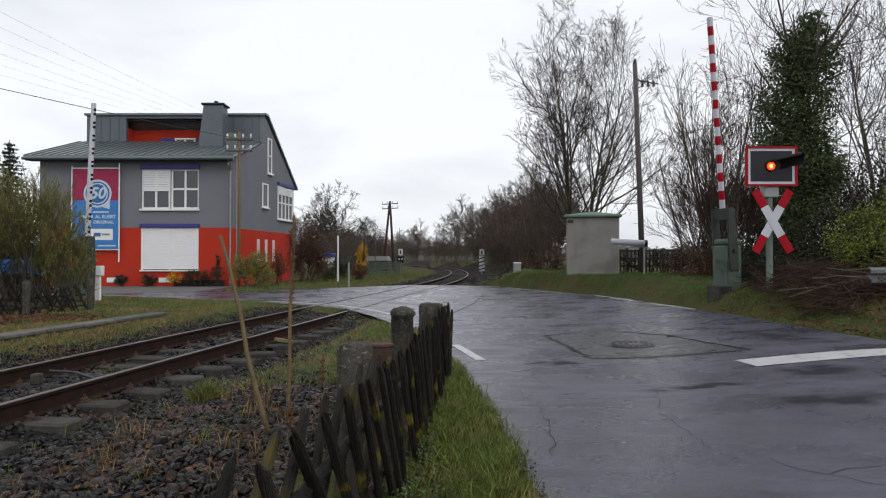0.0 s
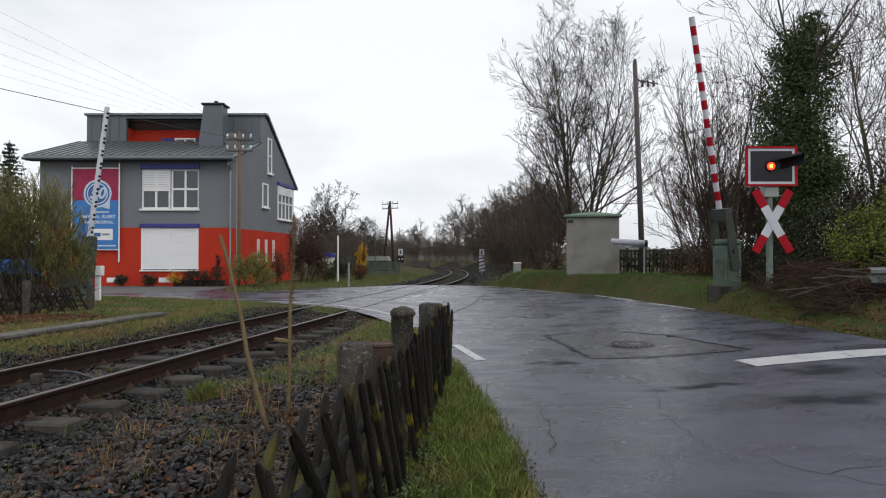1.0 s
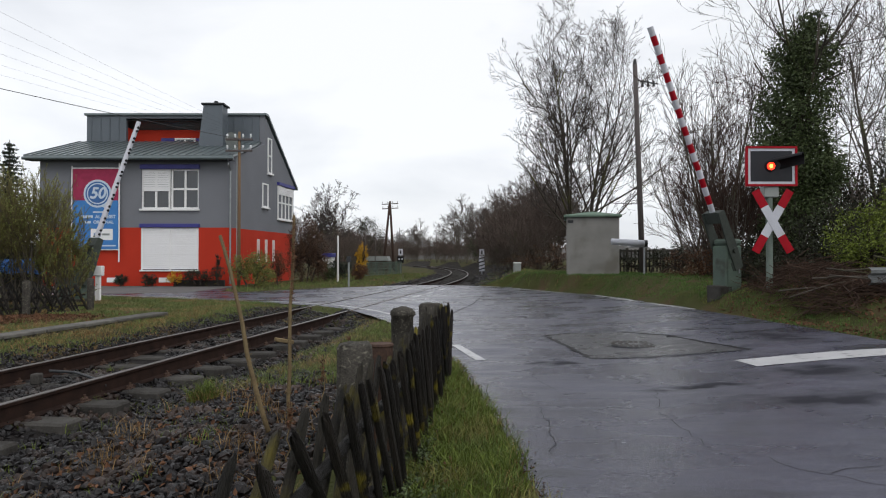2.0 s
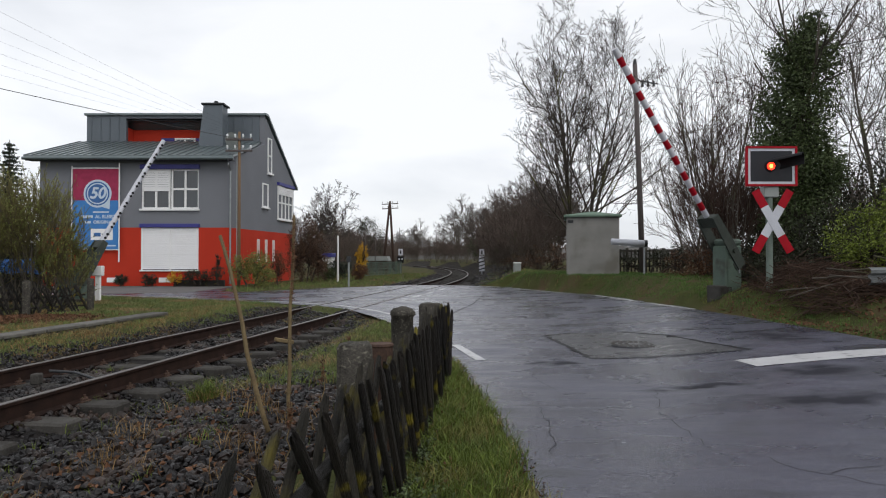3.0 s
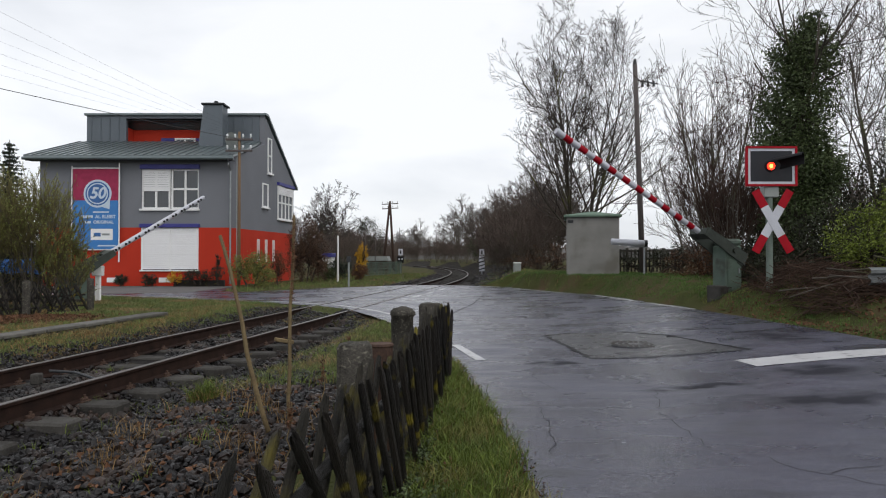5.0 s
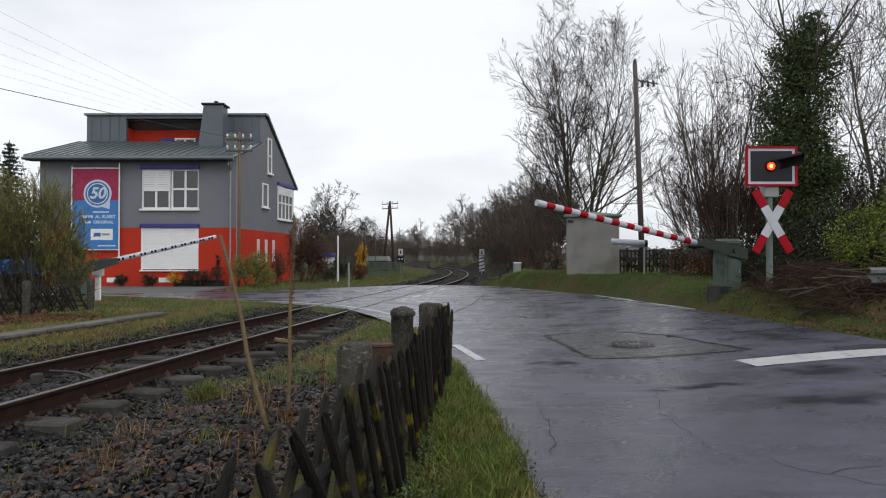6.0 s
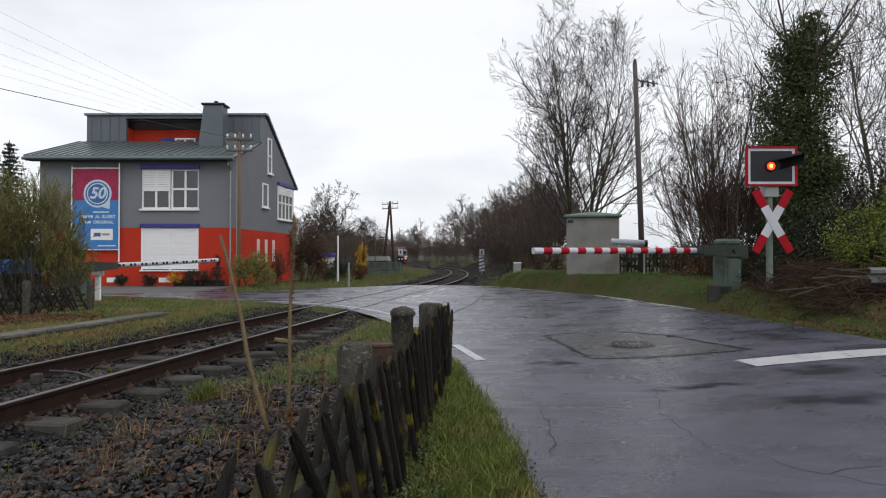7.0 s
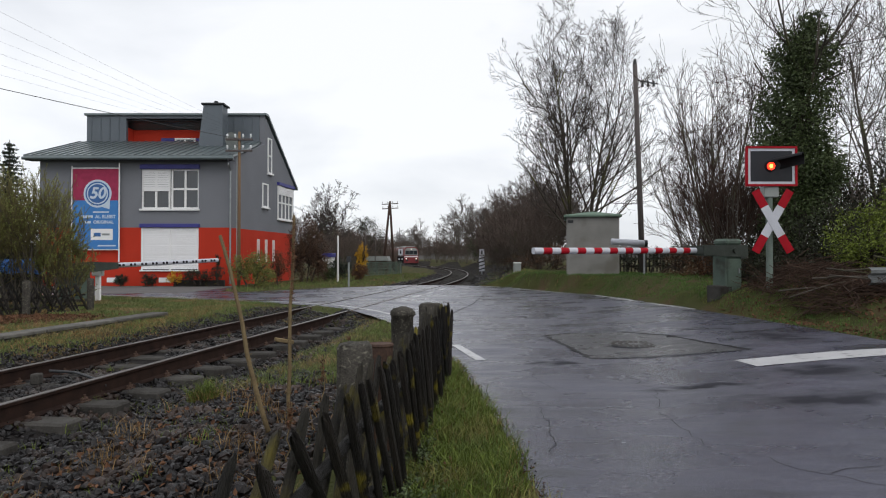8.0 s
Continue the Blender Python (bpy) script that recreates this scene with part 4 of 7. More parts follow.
def build_signal():
    """Flashing light over a St Andrew's cross."""
    D = 14.5
    s = empty("crossing_signal", pose(6.98, D, land(6.98, D)), "red flashing crossing light over a red and white cross", "crossing signal")
    z0 = land(7.02, D)
    top = 3.05 - z0
    part("post", tube(((0, 0, -0.3), (0, 0, top)), 0.07, 14), "post_green", s, smooth=False)
    part("post_box", box(-0.15, 0.16, -0.10, 0.10, 2.72 - z0, 2.95 - z0, 0.01), "grey_plate", s)
    # light board
    bd = new("light_board")
    bd.parent = s
    bd["label"] = "black board with white border and red rim"
    bd.matrix_basis = pose(-0.01, -0.12, 3.37 - z0, 0, 0, 0)
    def ring(w, h, t, y0, y1):
        bm = box(-w, -w + t, y0, y1, -h, h)
        box(w - t, w, y0, y1, -h, h, 0, bm)
        box(-w + t, w - t, y0, y1, h - t, h, 0, bm)
        box(-w + t, w - t, y0, y1, -h, -h + t, 0, bm)
        return bm
    part("rim", ring(0.545, 0.425, 0.045, -0.03, 0.03), "sign_red", bd)
    part("border", ring(0.50, 0.38, 0.055, -0.012, 0.012), "sign_white", bd)
    part("panel", box(-0.445, 0.445, -0.006, 0.006, -0.325, 0.325), "panel_black", bd)
    lz = -0.0
    part("lamp_ring", tube(((-0.02, -0.02, lz), (-0.02, -0.006, lz)), [0.115, 0.125], 24), "sign_black", bd)
    part("lens", tube(((-0.02, -0.034, lz), (-0.02, -0.02, lz)), [0.084, 0.09], 24), "lens_dim", bd, "dark red lens")
    # visor: half a sleeve over the lens, seen from its side
    verts, faces, n = [], [], 14
    for ln, r in ((0.0, 0.135), (0.60, 0.145)):
        for rr in (r, r + 0.012):
            for k in range(n + 1):
                a = math.pi * (-0.18 + 1.0 * k / n)
                verts.append((-0.02 + rr * math.cos(a), -0.012 - ln, lz + rr * math.sin(a) + ln * 0.16))
    m1 = n + 1
    for k in range(n):
        faces += [(k, k + 1, 2 * m1 + k + 1, 2 * m1 + k), (m1 + k, 3 * m1 + k, 3 * m1 + k + 1, m1 + k + 1), (2 * m1 + k, 2 * m1 + k + 1, 3 * m1 + k + 1, 3 * m1 + k)]
    part_v = raw("visor", verts, faces, "sign_black", bd)
    part_v.matrix_basis = pose(0, 0, 0, 0, 0, 52)
    lamp = new("lamp")
    lamp.parent = bd
    lamp["label"] = "glowing red signal lamp"
    part("bulb_glow", tube(((0, -0.004, 0), (0, 0.004, 0)), [0.080, 0.082], 20), "lamp_red", lamp)
    part("bulb_core", tube(((0, -0.008, 0), (0, -0.005, 0)), [0.032, 0.034], 16), "lamp_core", lamp)
    lamp.matrix_basis = pose(-0.02, -0.045, lz)
    # cross
    c = new("cross")
    c.parent = s
    c["label"] = "white cross with red arm ends"
    c.matrix_basis = pose(0.005, -0.14, 2.20 - z0)
    ang, L, hw = math.degrees(math.atan2(1.30, 0.74)), 1.50, 0.090
    for k, sg in enumerate((1, -1)):
        beam = new("beam")
        beam.parent = c
        beam.matrix_basis = pose(0, -0.008 * k, 0, 0, -sg * ang, 0)
        y0, y1 = (-0.006, 0.0)
        def piece(a, b, mt):
            part("field", box(a, b, y0, y1, -hw, hw), mt, beam)
        piece(-L / 2, -L / 4.2, "sign_red")
        piece(-L / 4.2, L / 4.2, "sign_white")
        piece(L / 4.2, L / 2, "sign_red")
    return lamp


# ---------------------------------------------------------------- hut, poles, boxes
def build_hut():
    hx0, hx1, y0 = 5.10, 7.35, 28.0
    h = empty("concrete_hut", pose(hx0, y0, 0.74, 0, 0, -10.3), "small windowless concrete hut with a green-edged flat roof", "hut")
    W, T = 2.12, 2.34
    bm = box(0, W, 0, 2.4, -0.9, T, 0.03)
    part("body", bm, "concrete", h)
    part("roof_edge", box(-0.1, W + 0.1, -0.12, 2.5, T + 0.002, T + 0.10, 0.015), "roof_felt", h)
    bm = box(-0.06, W + 0.06, -0.08, 2.46, T + 0.10, T + 0.30)
    for v in bm.verts:
        if v.co.z > T + 0.2:
            v.co.x = W / 2 + (v.co.x - W / 2) * 0.06
            v.co.y = 1.2 + (v.co.y - 1.2) * 0.06
    part("roof", bm, "roof_felt", h)
    part("vent", box(0.05, 0.28, -0.02, 0.0, T - 0.24, T - 0.12), "dark_trim", h)


def build_pole(name, x, y, top, r, label, arms=(), lean=0.0, z=0.0, wood="pole_wood"):
    p = empty(name, pose(x, y, z, 0, lean, 0), label, "utility pole")
    part("shaft", tube(((0, 0, -0.3), (0, 0, (top - z) * 0.5), (0, 0, top - z)), [r, r * .88, r * .74], 12), wood, p, smooth=True)
    for az, half in arms:
        arm = part("crossarm", box(-half, half, -0.1, -0.02, az - 0.05 - z, az + 0.05 - z, 0.005), "pole_wood", p)
        n = 4
        for k in range(n):
            xx = -half + 0.08 + (2 * half - 0.16) * k / (n - 1)
            bm = tube(((xx, -0.06, az + 0.05 - z), (xx, -0.06, az + 0.12 - z), (xx, -0.06, az + 0.13 - z), (xx, -0.06, az + 0.22 - z), (xx, -0.06, az + 0.28 - z)), [0.015, 0.015, 0.045, 0.055, 0.03], 10)
            part("insulator", bm, "porcelain", p)
    return p


def wire(name, a, b, sag, r, label):
    a, b = Vector(a), Vector(b)
    pts = [a.lerp(b, k / 16) - Vector((0, 0, sag * 4 * (k / 16) * (1 - k / 16))) for k in range(17)]
    ob = part(name, tube(pts, r, 5), "wire")
    tagged(ob, label, "wire", "overhead wires")


# ---------------------------------------------------------------- plants
def limbs(verts, faces, pts, radii, sides):
    """Adds a tapering branch to a mesh under way."""
    start = len(verts)
    n = len(pts)
    for i, p in enumerate(pts):
        d = pts[min(i + 1, n - 1)] - pts[max(i - 1, 0)]
        if d.length < 1e-6:
            d = Vector((0, 0, 1))
        u = d.orthogonal().normalized()
        w = d.normalized().cross(u)
        for k in range(sides):
            a = 2 * math.pi * k / sides
            verts.append(p + radii[i] * (math.cos(a) * u + math.sin(a) * w))
    for i in range(n - 1):
        for k in range(sides):
            j = (k + 1) % sides
            faces.append((start + i * sides + k, start + i * sides + j, start + (i + 1) * sides + j, start + (i + 1) * sides + k))


def grow(rnd, wood, twigs, tips, start, way, length, radius, level, levels, opt):
    """A branch and all that springs from it. wood, twigs: (verts, faces) pairs."""
    n = 6 if level < 2 else 4 if level < 4 else 3
    pts, p, d = [start], start.copy(), way.normalized()
    for i in range(n):
        wob = opt["wobble"] * (0.5 if level == 0 else 1.0)
        d = (d + Vector((rnd.gauss(0, wob), rnd.gauss(0, wob), rnd.gauss(0, wob * 0.6) + opt["lift"] * (0.4 if level == 0 else 1))))
        d.normalize()
        p = p + d * (length / n)
        pts.append(p.copy())
    end = opt.get("end", 0.45) if level == 0 else 0.45 if level < levels else 0.3
    radii = [radius * (1 - (1 - end) * i / n) for i in range(n + 1)]
    target = wood if level <= 1 else twigs
    limbs(target[0], target[1], pts, [max(r, opt["thin"]) for r in radii], 7 if level == 0 else 5 if level == 1 else 3)
    if level >= levels:
        tips.append((p.copy(), d.copy()))
        return
    kids = opt["kids"][min(level, len(opt["kids"]) - 1)]
    for k in range(kids):
        f = opt["from"] if level == 0 else 0.22
        f = f + (1 - f) * (k + rnd.random()) / kids
        i = min(n - 1, int(f * n))
        q = pts[i].lerp(pts[i + 1], f * n - i)
        dd = (pts[i + 1] - pts[i]).normalized()
        u = dd.orthogonal().normalized()
        u.rotate(Matrix.Rotation(rnd.uniform(0, 2 * math.pi), 3, dd))
        ang = radians(rnd.gauss(opt["angle"], 9))
        nd = dd * math.cos(ang) + u * math.sin(ang)
        ratio = opt["ratio"] * rnd.uniform(0.75, 1.15) * (1.15 - 0.5 * f)
        grow(rnd, wood, twigs, tips, q, nd, length * ratio, radii[i] * opt["thick"], level + 1, levels, opt)


OPT = {"wobble": 0.10, "lift": 0.06, "kids": (9, 7, 6, 4), "from": 0.22, "angle": 38, "ratio": 0.62, "thick": 0.52, "thin": 0.006}


def bare_tree(name, x, y, height, seed, label, levels=4, stems=1, radius=None, leaf=None, group="", lean=0.0, category="tree", twig="twig", z=None, bark="bark", **over):
    opt = dict(OPT, **over)
    rnd = random.Random(seed)
    wood, twigs, tips = ([], []), ([], []), []
    radius = radius or height * 0.016
    for k in range(stems):
        a = 2 * math.pi * (k + rnd.random()) / stems
        out = (0.0 if stems == 1 else rnd.uniform(0.10, opt.get("splay", 0.35)))
        d = Vector((math.cos(a) * out + lean, math.sin(a) * out, 1))
        grow(rnd, wood, twigs, tips, Vector((math.cos(a) * 0.12 * (stems > 1), math.sin(a) * 0.12 * (stems > 1), -0.2)), d,
             height * opt.get("trunk", 0.72) * rnd.uniform(0.85, 1.1), radius * (1 if stems == 1 else 0.6), 0, levels, opt)
    z = land(x, y) if z is None else z
    t = empty(name, pose(x, y, z), label, category, group)
    raw("trunk", wood[0], wood[1], bark, t, smooth=True)
    raw("crown", twigs[0], twigs[1], twig, t)
    if leaf:
        mt, size, count = leaf
        v, f = [], []
        for p, d in tips:
            for _ in range(count):
                blade(rnd, v, f, p + Vector((rnd.gauss(0, .25), rnd.gauss(0, .25), rnd.gauss(0, .4))) * size * 4, size, 2.8)
        raw("foliage", v, f, mt, t)
    return t


def blade(rnd, v, f, p, size, long=1.6):
    """One small leaf, a bent pair of triangles."""
    a = Vector((rnd.gauss(0, 1), rnd.gauss(0, 1), rnd.gauss(0, 0.7))).normalized()
    b = a.orthogonal().normalized()
    b.rotate(Matrix.Rotation(rnd.uniform(0, 6.28), 3, a))
    s = size * rnd.uniform(0.6, 1.3)
    i = len(v)
    c = a.cross(b) * s * 0.2
    v += [p - a * s * long * .5, p + b * s * .45 + c, p + a * s * long * .5, p - b * s * .45 + c]
    f += [(i, i + 1, i + 2), (i, i + 2, i + 3)]


def leafy(name, x, y, z, blobs, count, size, mt, seed, label, category="bush", group="", stems=5):
    """Leaves in many loose clumps round a few stems. blobs: (dx, dy, dz, rx, ry, rz)."""
    rnd = random.Random(seed)
    t = empty(name, pose(x, y, z), label, category, group)
    wv, wf = [], []
    v, f = [], []
    total = sum(b[3] * b[5] for b in blobs)
    for bx, by, bz, rx, ry, rz in blobs:
        top = Vector((bx, by, bz))
        foot = Vector((bx * 0.3, by * 0.3, -0.15))
        limbs(wv, wf, [foot, foot.lerp(top, .5) + Vector((rnd.gauss(0, .1), rnd.gauss(0, .1), 0)), top], [0.05, 0.035, 0.012], 5)
        n = int(count * rx * rz / total)
        clumps = []
        for _ in range(max(6, n // 22)):
            d = Vector((rnd.gauss(0, 1), rnd.gauss(0, 1), rnd.gauss(0, 1))).normalized() * (rnd.random() ** 0.4)
            clumps.append(Vector((bx + d.x * rx, by + d.y * ry, bz + d.z * rz)))
            if rnd.random() < 0.5:
                limbs(wv, wf, [top - Vector((0, 0, rz * .5)), clumps[-1]], [0.015, 0.005], 3)
        for _ in range(n):
            c = rnd.choice(clumps)
            blade(rnd, v, f, c + Vector((rnd.gauss(0, .12) * rx, rnd.gauss(0, .12) * ry, rnd.gauss(0, .12) * rz)), size)
    raw("stem", wv, wf, "twig", t)
    raw("foliage", v, f, mt, t)
    return t


def tuft_field(name, spots, mt, label, seed, h, count, width=0.006, category="grass", lean=0.35, parent=None, wide=0.05):
    """Blades of grass in tufts; spots: (x, y, scale)."""
    rnd = random.Random(seed)
    v, f = [], []
    for x, y, s in spots:
        for _ in range(count):
            px, py = x + rnd.gauss(0, wide), y + rnd.gauss(0, wide)
            pz = land(px, py) - 0.01
            hh = h * s * rnd.uniform(0.5, 1.25)
            a = rnd.uniform(0, 6.28)
            le = rnd.uniform(0.05, lean) * hh
            dx, dy = math.cos(a) * le, math.sin(a) * le
            b = rnd.uniform(0, 6.28)
            wx, wy = math.cos(b) * width * s, math.sin(b) * width * s
            i = len(v)
            v += [(px - wx, py - wy, pz), (px + wx, py + wy, pz), (px + dx * .4 + wx * .7, py + dy * .4 + wy * .7, pz + hh * .6), (px + dx * .4 - wx * .7, py + dy * .4 - wy * .7, pz + hh * .6), (px + dx * 1.2, py + dy * 1.2, pz + hh * .95)]
            f += [(i, i + 1, i + 2, i + 3), (i + 3, i + 2, i + 4)]
    ob = raw(name, v, f, mt)
    return tagged(ob, label, category, kind="stuff")


# ---------------------------------------------------------------- fences
def picket_mesh(r, length, seed, timber="timber"):
    """A half-round picket with furrows along it and a worn, ragged head."""
    rnd = random.Random(seed)
    bm = bmesh.new()
    rings, n = [], 11
    furrow = [rnd.uniform(0.80, 1.10) for _ in range(n)]
    cut = [rnd.uniform(0, 0.05) for _ in range(n)]
    bow = rnd.gauss(0, 0.008)
    for k, w in ((0, 1), (0.2, 1.02), (0.4, 1.0), (0.6, 0.97), (0.78, 0.95), (0.9, 0.93), (0.955, 0.90), (0.985, 0.78), (1.0, 0.55)):
        ring = []
        for i in range(n):
            a = 2 * math.pi * i / n
            q = r * w * furrow[i] * rnd.uniform(0.93, 1.06)
            y = math.sin(a) * q
            z = length * k - (cut[i] if k > 0.95 else 0)
            ring.append(bm.verts.new((math.cos(a) * q + bow * math.sin(math.pi * k), y if y < 0 else y * 0.45, z)))
        rings.append(ring)
    for a, b in zip(rings, rings[1:]):
        for i in range(n):
            j = (i + 1) % n
            bm.faces.new((a[i], a[j], b[j], b[i]))
    bm.faces.new(rings[0][::-1])
    mid = bm.verts.new((0, 0, length * 0.985))
    for i in range(n):
        bm.faces.new((rings[-1][i], rings[-1][(i + 1) % n], mid))
    bmesh.ops.recalc_face_normals(bm, faces=bm.faces)
    me = bpy.data.meshes.new("picket")
    bm.to_mesh(me)
    bm.free()
    me.materials.append(M[timber])
    return me


def fence_x(y):
    """x of the old picket fence, which bows a little."""
    pts = ((-1, -0.84), (1.2, -0.60), (1.8, -0.53), (2.3, -0.445), (3.0, -0.375), (3.55, -0.315), (4.2, -0.250), (5.0, -0.19), (7.9, 0.03), (12, 0.3))
    for (ya, xa), (yb, xb) in zip(pts, pts[1:]):
        if y <= yb:
            return xa + (xb - xa) * (y - ya) / (yb - ya)
    return pts[-1][1]


def old_fence():
    """Crossed half-round pickets nailed to two rails; their heads meet in pairs."""
    rnd = random.Random(29)
    z0 = land(-0.4, 3.0)
    f = empty("picket_fence", pose(-0.4, 3.0, z0), "old dark crossed picket fence, weathered, split and mossy", "fence")
    home = Vector((-0.4, 3.0, z0))
    dark = [picket_mesh(0.028, 1.12, 40 + k, "timber") for k in range(6)]
    moss = [picket_mesh(0.026, 1.12, 60 + k, "timber_moss") for k in range(6)]
    for zz, off in ((0.26, -0.005), (0.62, 0.0)):
        pts = [Vector((fence_x(y) + off + rnd.gauss(0, .006), y, zz + rnd.gauss(0, .012))) - home for y in (1.2, 2.2, 3.2, 4.2, 5.2, 6.2, 7.2, 7.9)]
        part("rail", tube(pts, 0.024, 8), "timber", f, smooth=True)
    heads, y = [1.79, 2.06, 2.33, 2.64, 2.86, 3.06, 3.28, 3.46, 3.66], 3.88
    while y < 7.95:
        heads.append(y)
        y += rnd.uniform(0.17, 0.27)
    for y in heads:
        for side, kinds in ((1, dark), (-1, moss)):
            lean = radians(36 + rnd.gauss(0, 4.5))
            hy = y + (0 if side > 0 else rnd.uniform(-0.03, 0.10))
            fy = hy + side * 0.87 * math.tan(lean)
            if not 0.9 < fy < 8.25:
                continue
            head = Vector((fence_x(hy) + side * 0.030 + rnd.gauss(0, .006), hy, 0.875 + rnd.gauss(0, 0.006 if hy < 3 else 0.02)))
            foot = Vector((fence_x(fy) + side * 0.030 + rnd.gauss(0, .012), fy, 0.0))
            up = (head - foot).normalized()
            out = Vector((-side, 0.1 * side, 0))
            out = (out - up * out.dot(up)).normalized()
            along = out.cross(up)
            m = Matrix((along, out, up)).transposed().to_4x4()
            m.translation = head - up * 1.12 - home
            ob = new("picket", rnd.choice(kinds))
            ob.parent = f
            ob.matrix_basis = m
    # upright broken boards at the far end, against the split post
    for yy, dx, top in ((7.60, 0.05, 0.84), (7.75, 0.03, 0.80), (7.85, 0.06, 0.90)):
        ob = new("picket", rnd.choice(dark))
        ob.parent = f
        ob.matrix_basis = pose(fence_x(yy) + dx - home.x, yy - home.y, top - 1.12 - home.z, rnd.gauss(0, 2), rnd.gauss(0, 2), 90)


def lattice_fence(a, b, height, gap, tilt, r, label, seed, gone=0.0, jitter=4):
    """A low fence of crossed pickets on two rails, from a to b."""
    rnd = random.Random(seed)
    a, b = Vector(a), Vector(b)
    d = b - a
    ln = d.length
    ang = math.degrees(math.atan2(d.y, d.x))
    z = land(*((a + b) / 2)) - 0.02
    f = empty("picket_fence", pose(a.x, a.y, z, 0, 0, ang), label, "fence")
    kinds = [picket_mesh(r, height / math.cos(radians(tilt)) * rnd.uniform(0.95, 1.05), seed + k) for k in range(5)]
    for zz in (height * .22, height * .60):
        part("rail", tube(((0, r * 2.6, zz), (ln * .5, r * 2.6 + rnd.gauss(0, .01), zz + rnd.gauss(0, .02)), (ln, r * 2.6, zz)), r * 0.8, 8), "timber", f)
    x = 0.1
    while x < ln:
        for side in (1, -1):
            ti = tilt + rnd.gauss(0, jitter)
            foot = x - side * height * math.tan(radians(ti)) + rnd.gauss(0, gap * .12)
            if rnd.random() >= gone and foot < ln + 0.15:
                ob = new("picket", rnd.choice(kinds))
                ob.parent = f
                ob.matrix_basis = pose(foot, side * r * 1.2, rnd.gauss(0, .03), rnd.gauss(0, 3), ti, rnd.uniform(-7, 7) + (180 if side < 0 else 0))
        x += gap * rnd.uniform(0.8, 1.2)
    return f


def post(name, x, y, h, w, mt, label, category, rounded=False, seed=0, turn=0):
    rnd = random.Random(seed)
    bm = bmesh.new()
    if rounded:
        tube(((0, 0, -0.2), (0, 0, h * .5), (0, 0, h - w * .42), (0, 0, h - w * .36), (0, 0, h - w * .2), (0, 0, h - w * .07), (0, 0, h)), [w / 2, w * .48, w * .46, w * .54, w * .53, w * .40, w * .16], 18, bm)
    else:
        box(-w / 2, w / 2, -w / 2, w / 2, -0.2, h, w * .12, bm)
        bmesh.ops.subdivide_edges(bm, edges=bm.edges[:], cuts=2, use_grid_fill=True)
    for v in bm.verts:
        v.co += Vector((rnd.gauss(0, 1), rnd.gauss(0, 1), rnd.gauss(0, 1))) * w * 0.02
    ob = part(name, bm, mt, smooth=True)
    ob.matrix_basis = pose(x, y, land(x, y), 0, 0, turn)
    return tagged(ob, label, category)


# ---------------------------------------------------------------- loose ground cover
def pebble(rnd, size):
    """One angular stone as (verts, faces)."""
    bm = bmesh.new()
    bmesh.ops.create_icosphere(bm, subdivisions=1, radius=1)
    sx, sy, sz = rnd.uniform(0.7, 1.25), rnd.uniform(0.6, 1.0), rnd.uniform(0.45, 0.8)
    for v in bm.verts:
        k = rnd.uniform(0.6, 1.25)
        v.co = Vector((v.co.x * sx, v.co.y * sy, v.co.z * sz)) * (k * size)
    vs = np.array([v.co[:] for v in bm.verts])
    fs = np.array([[v.index for v in f.verts] for f in bm.faces])
    bm.free()
    return vs, fs


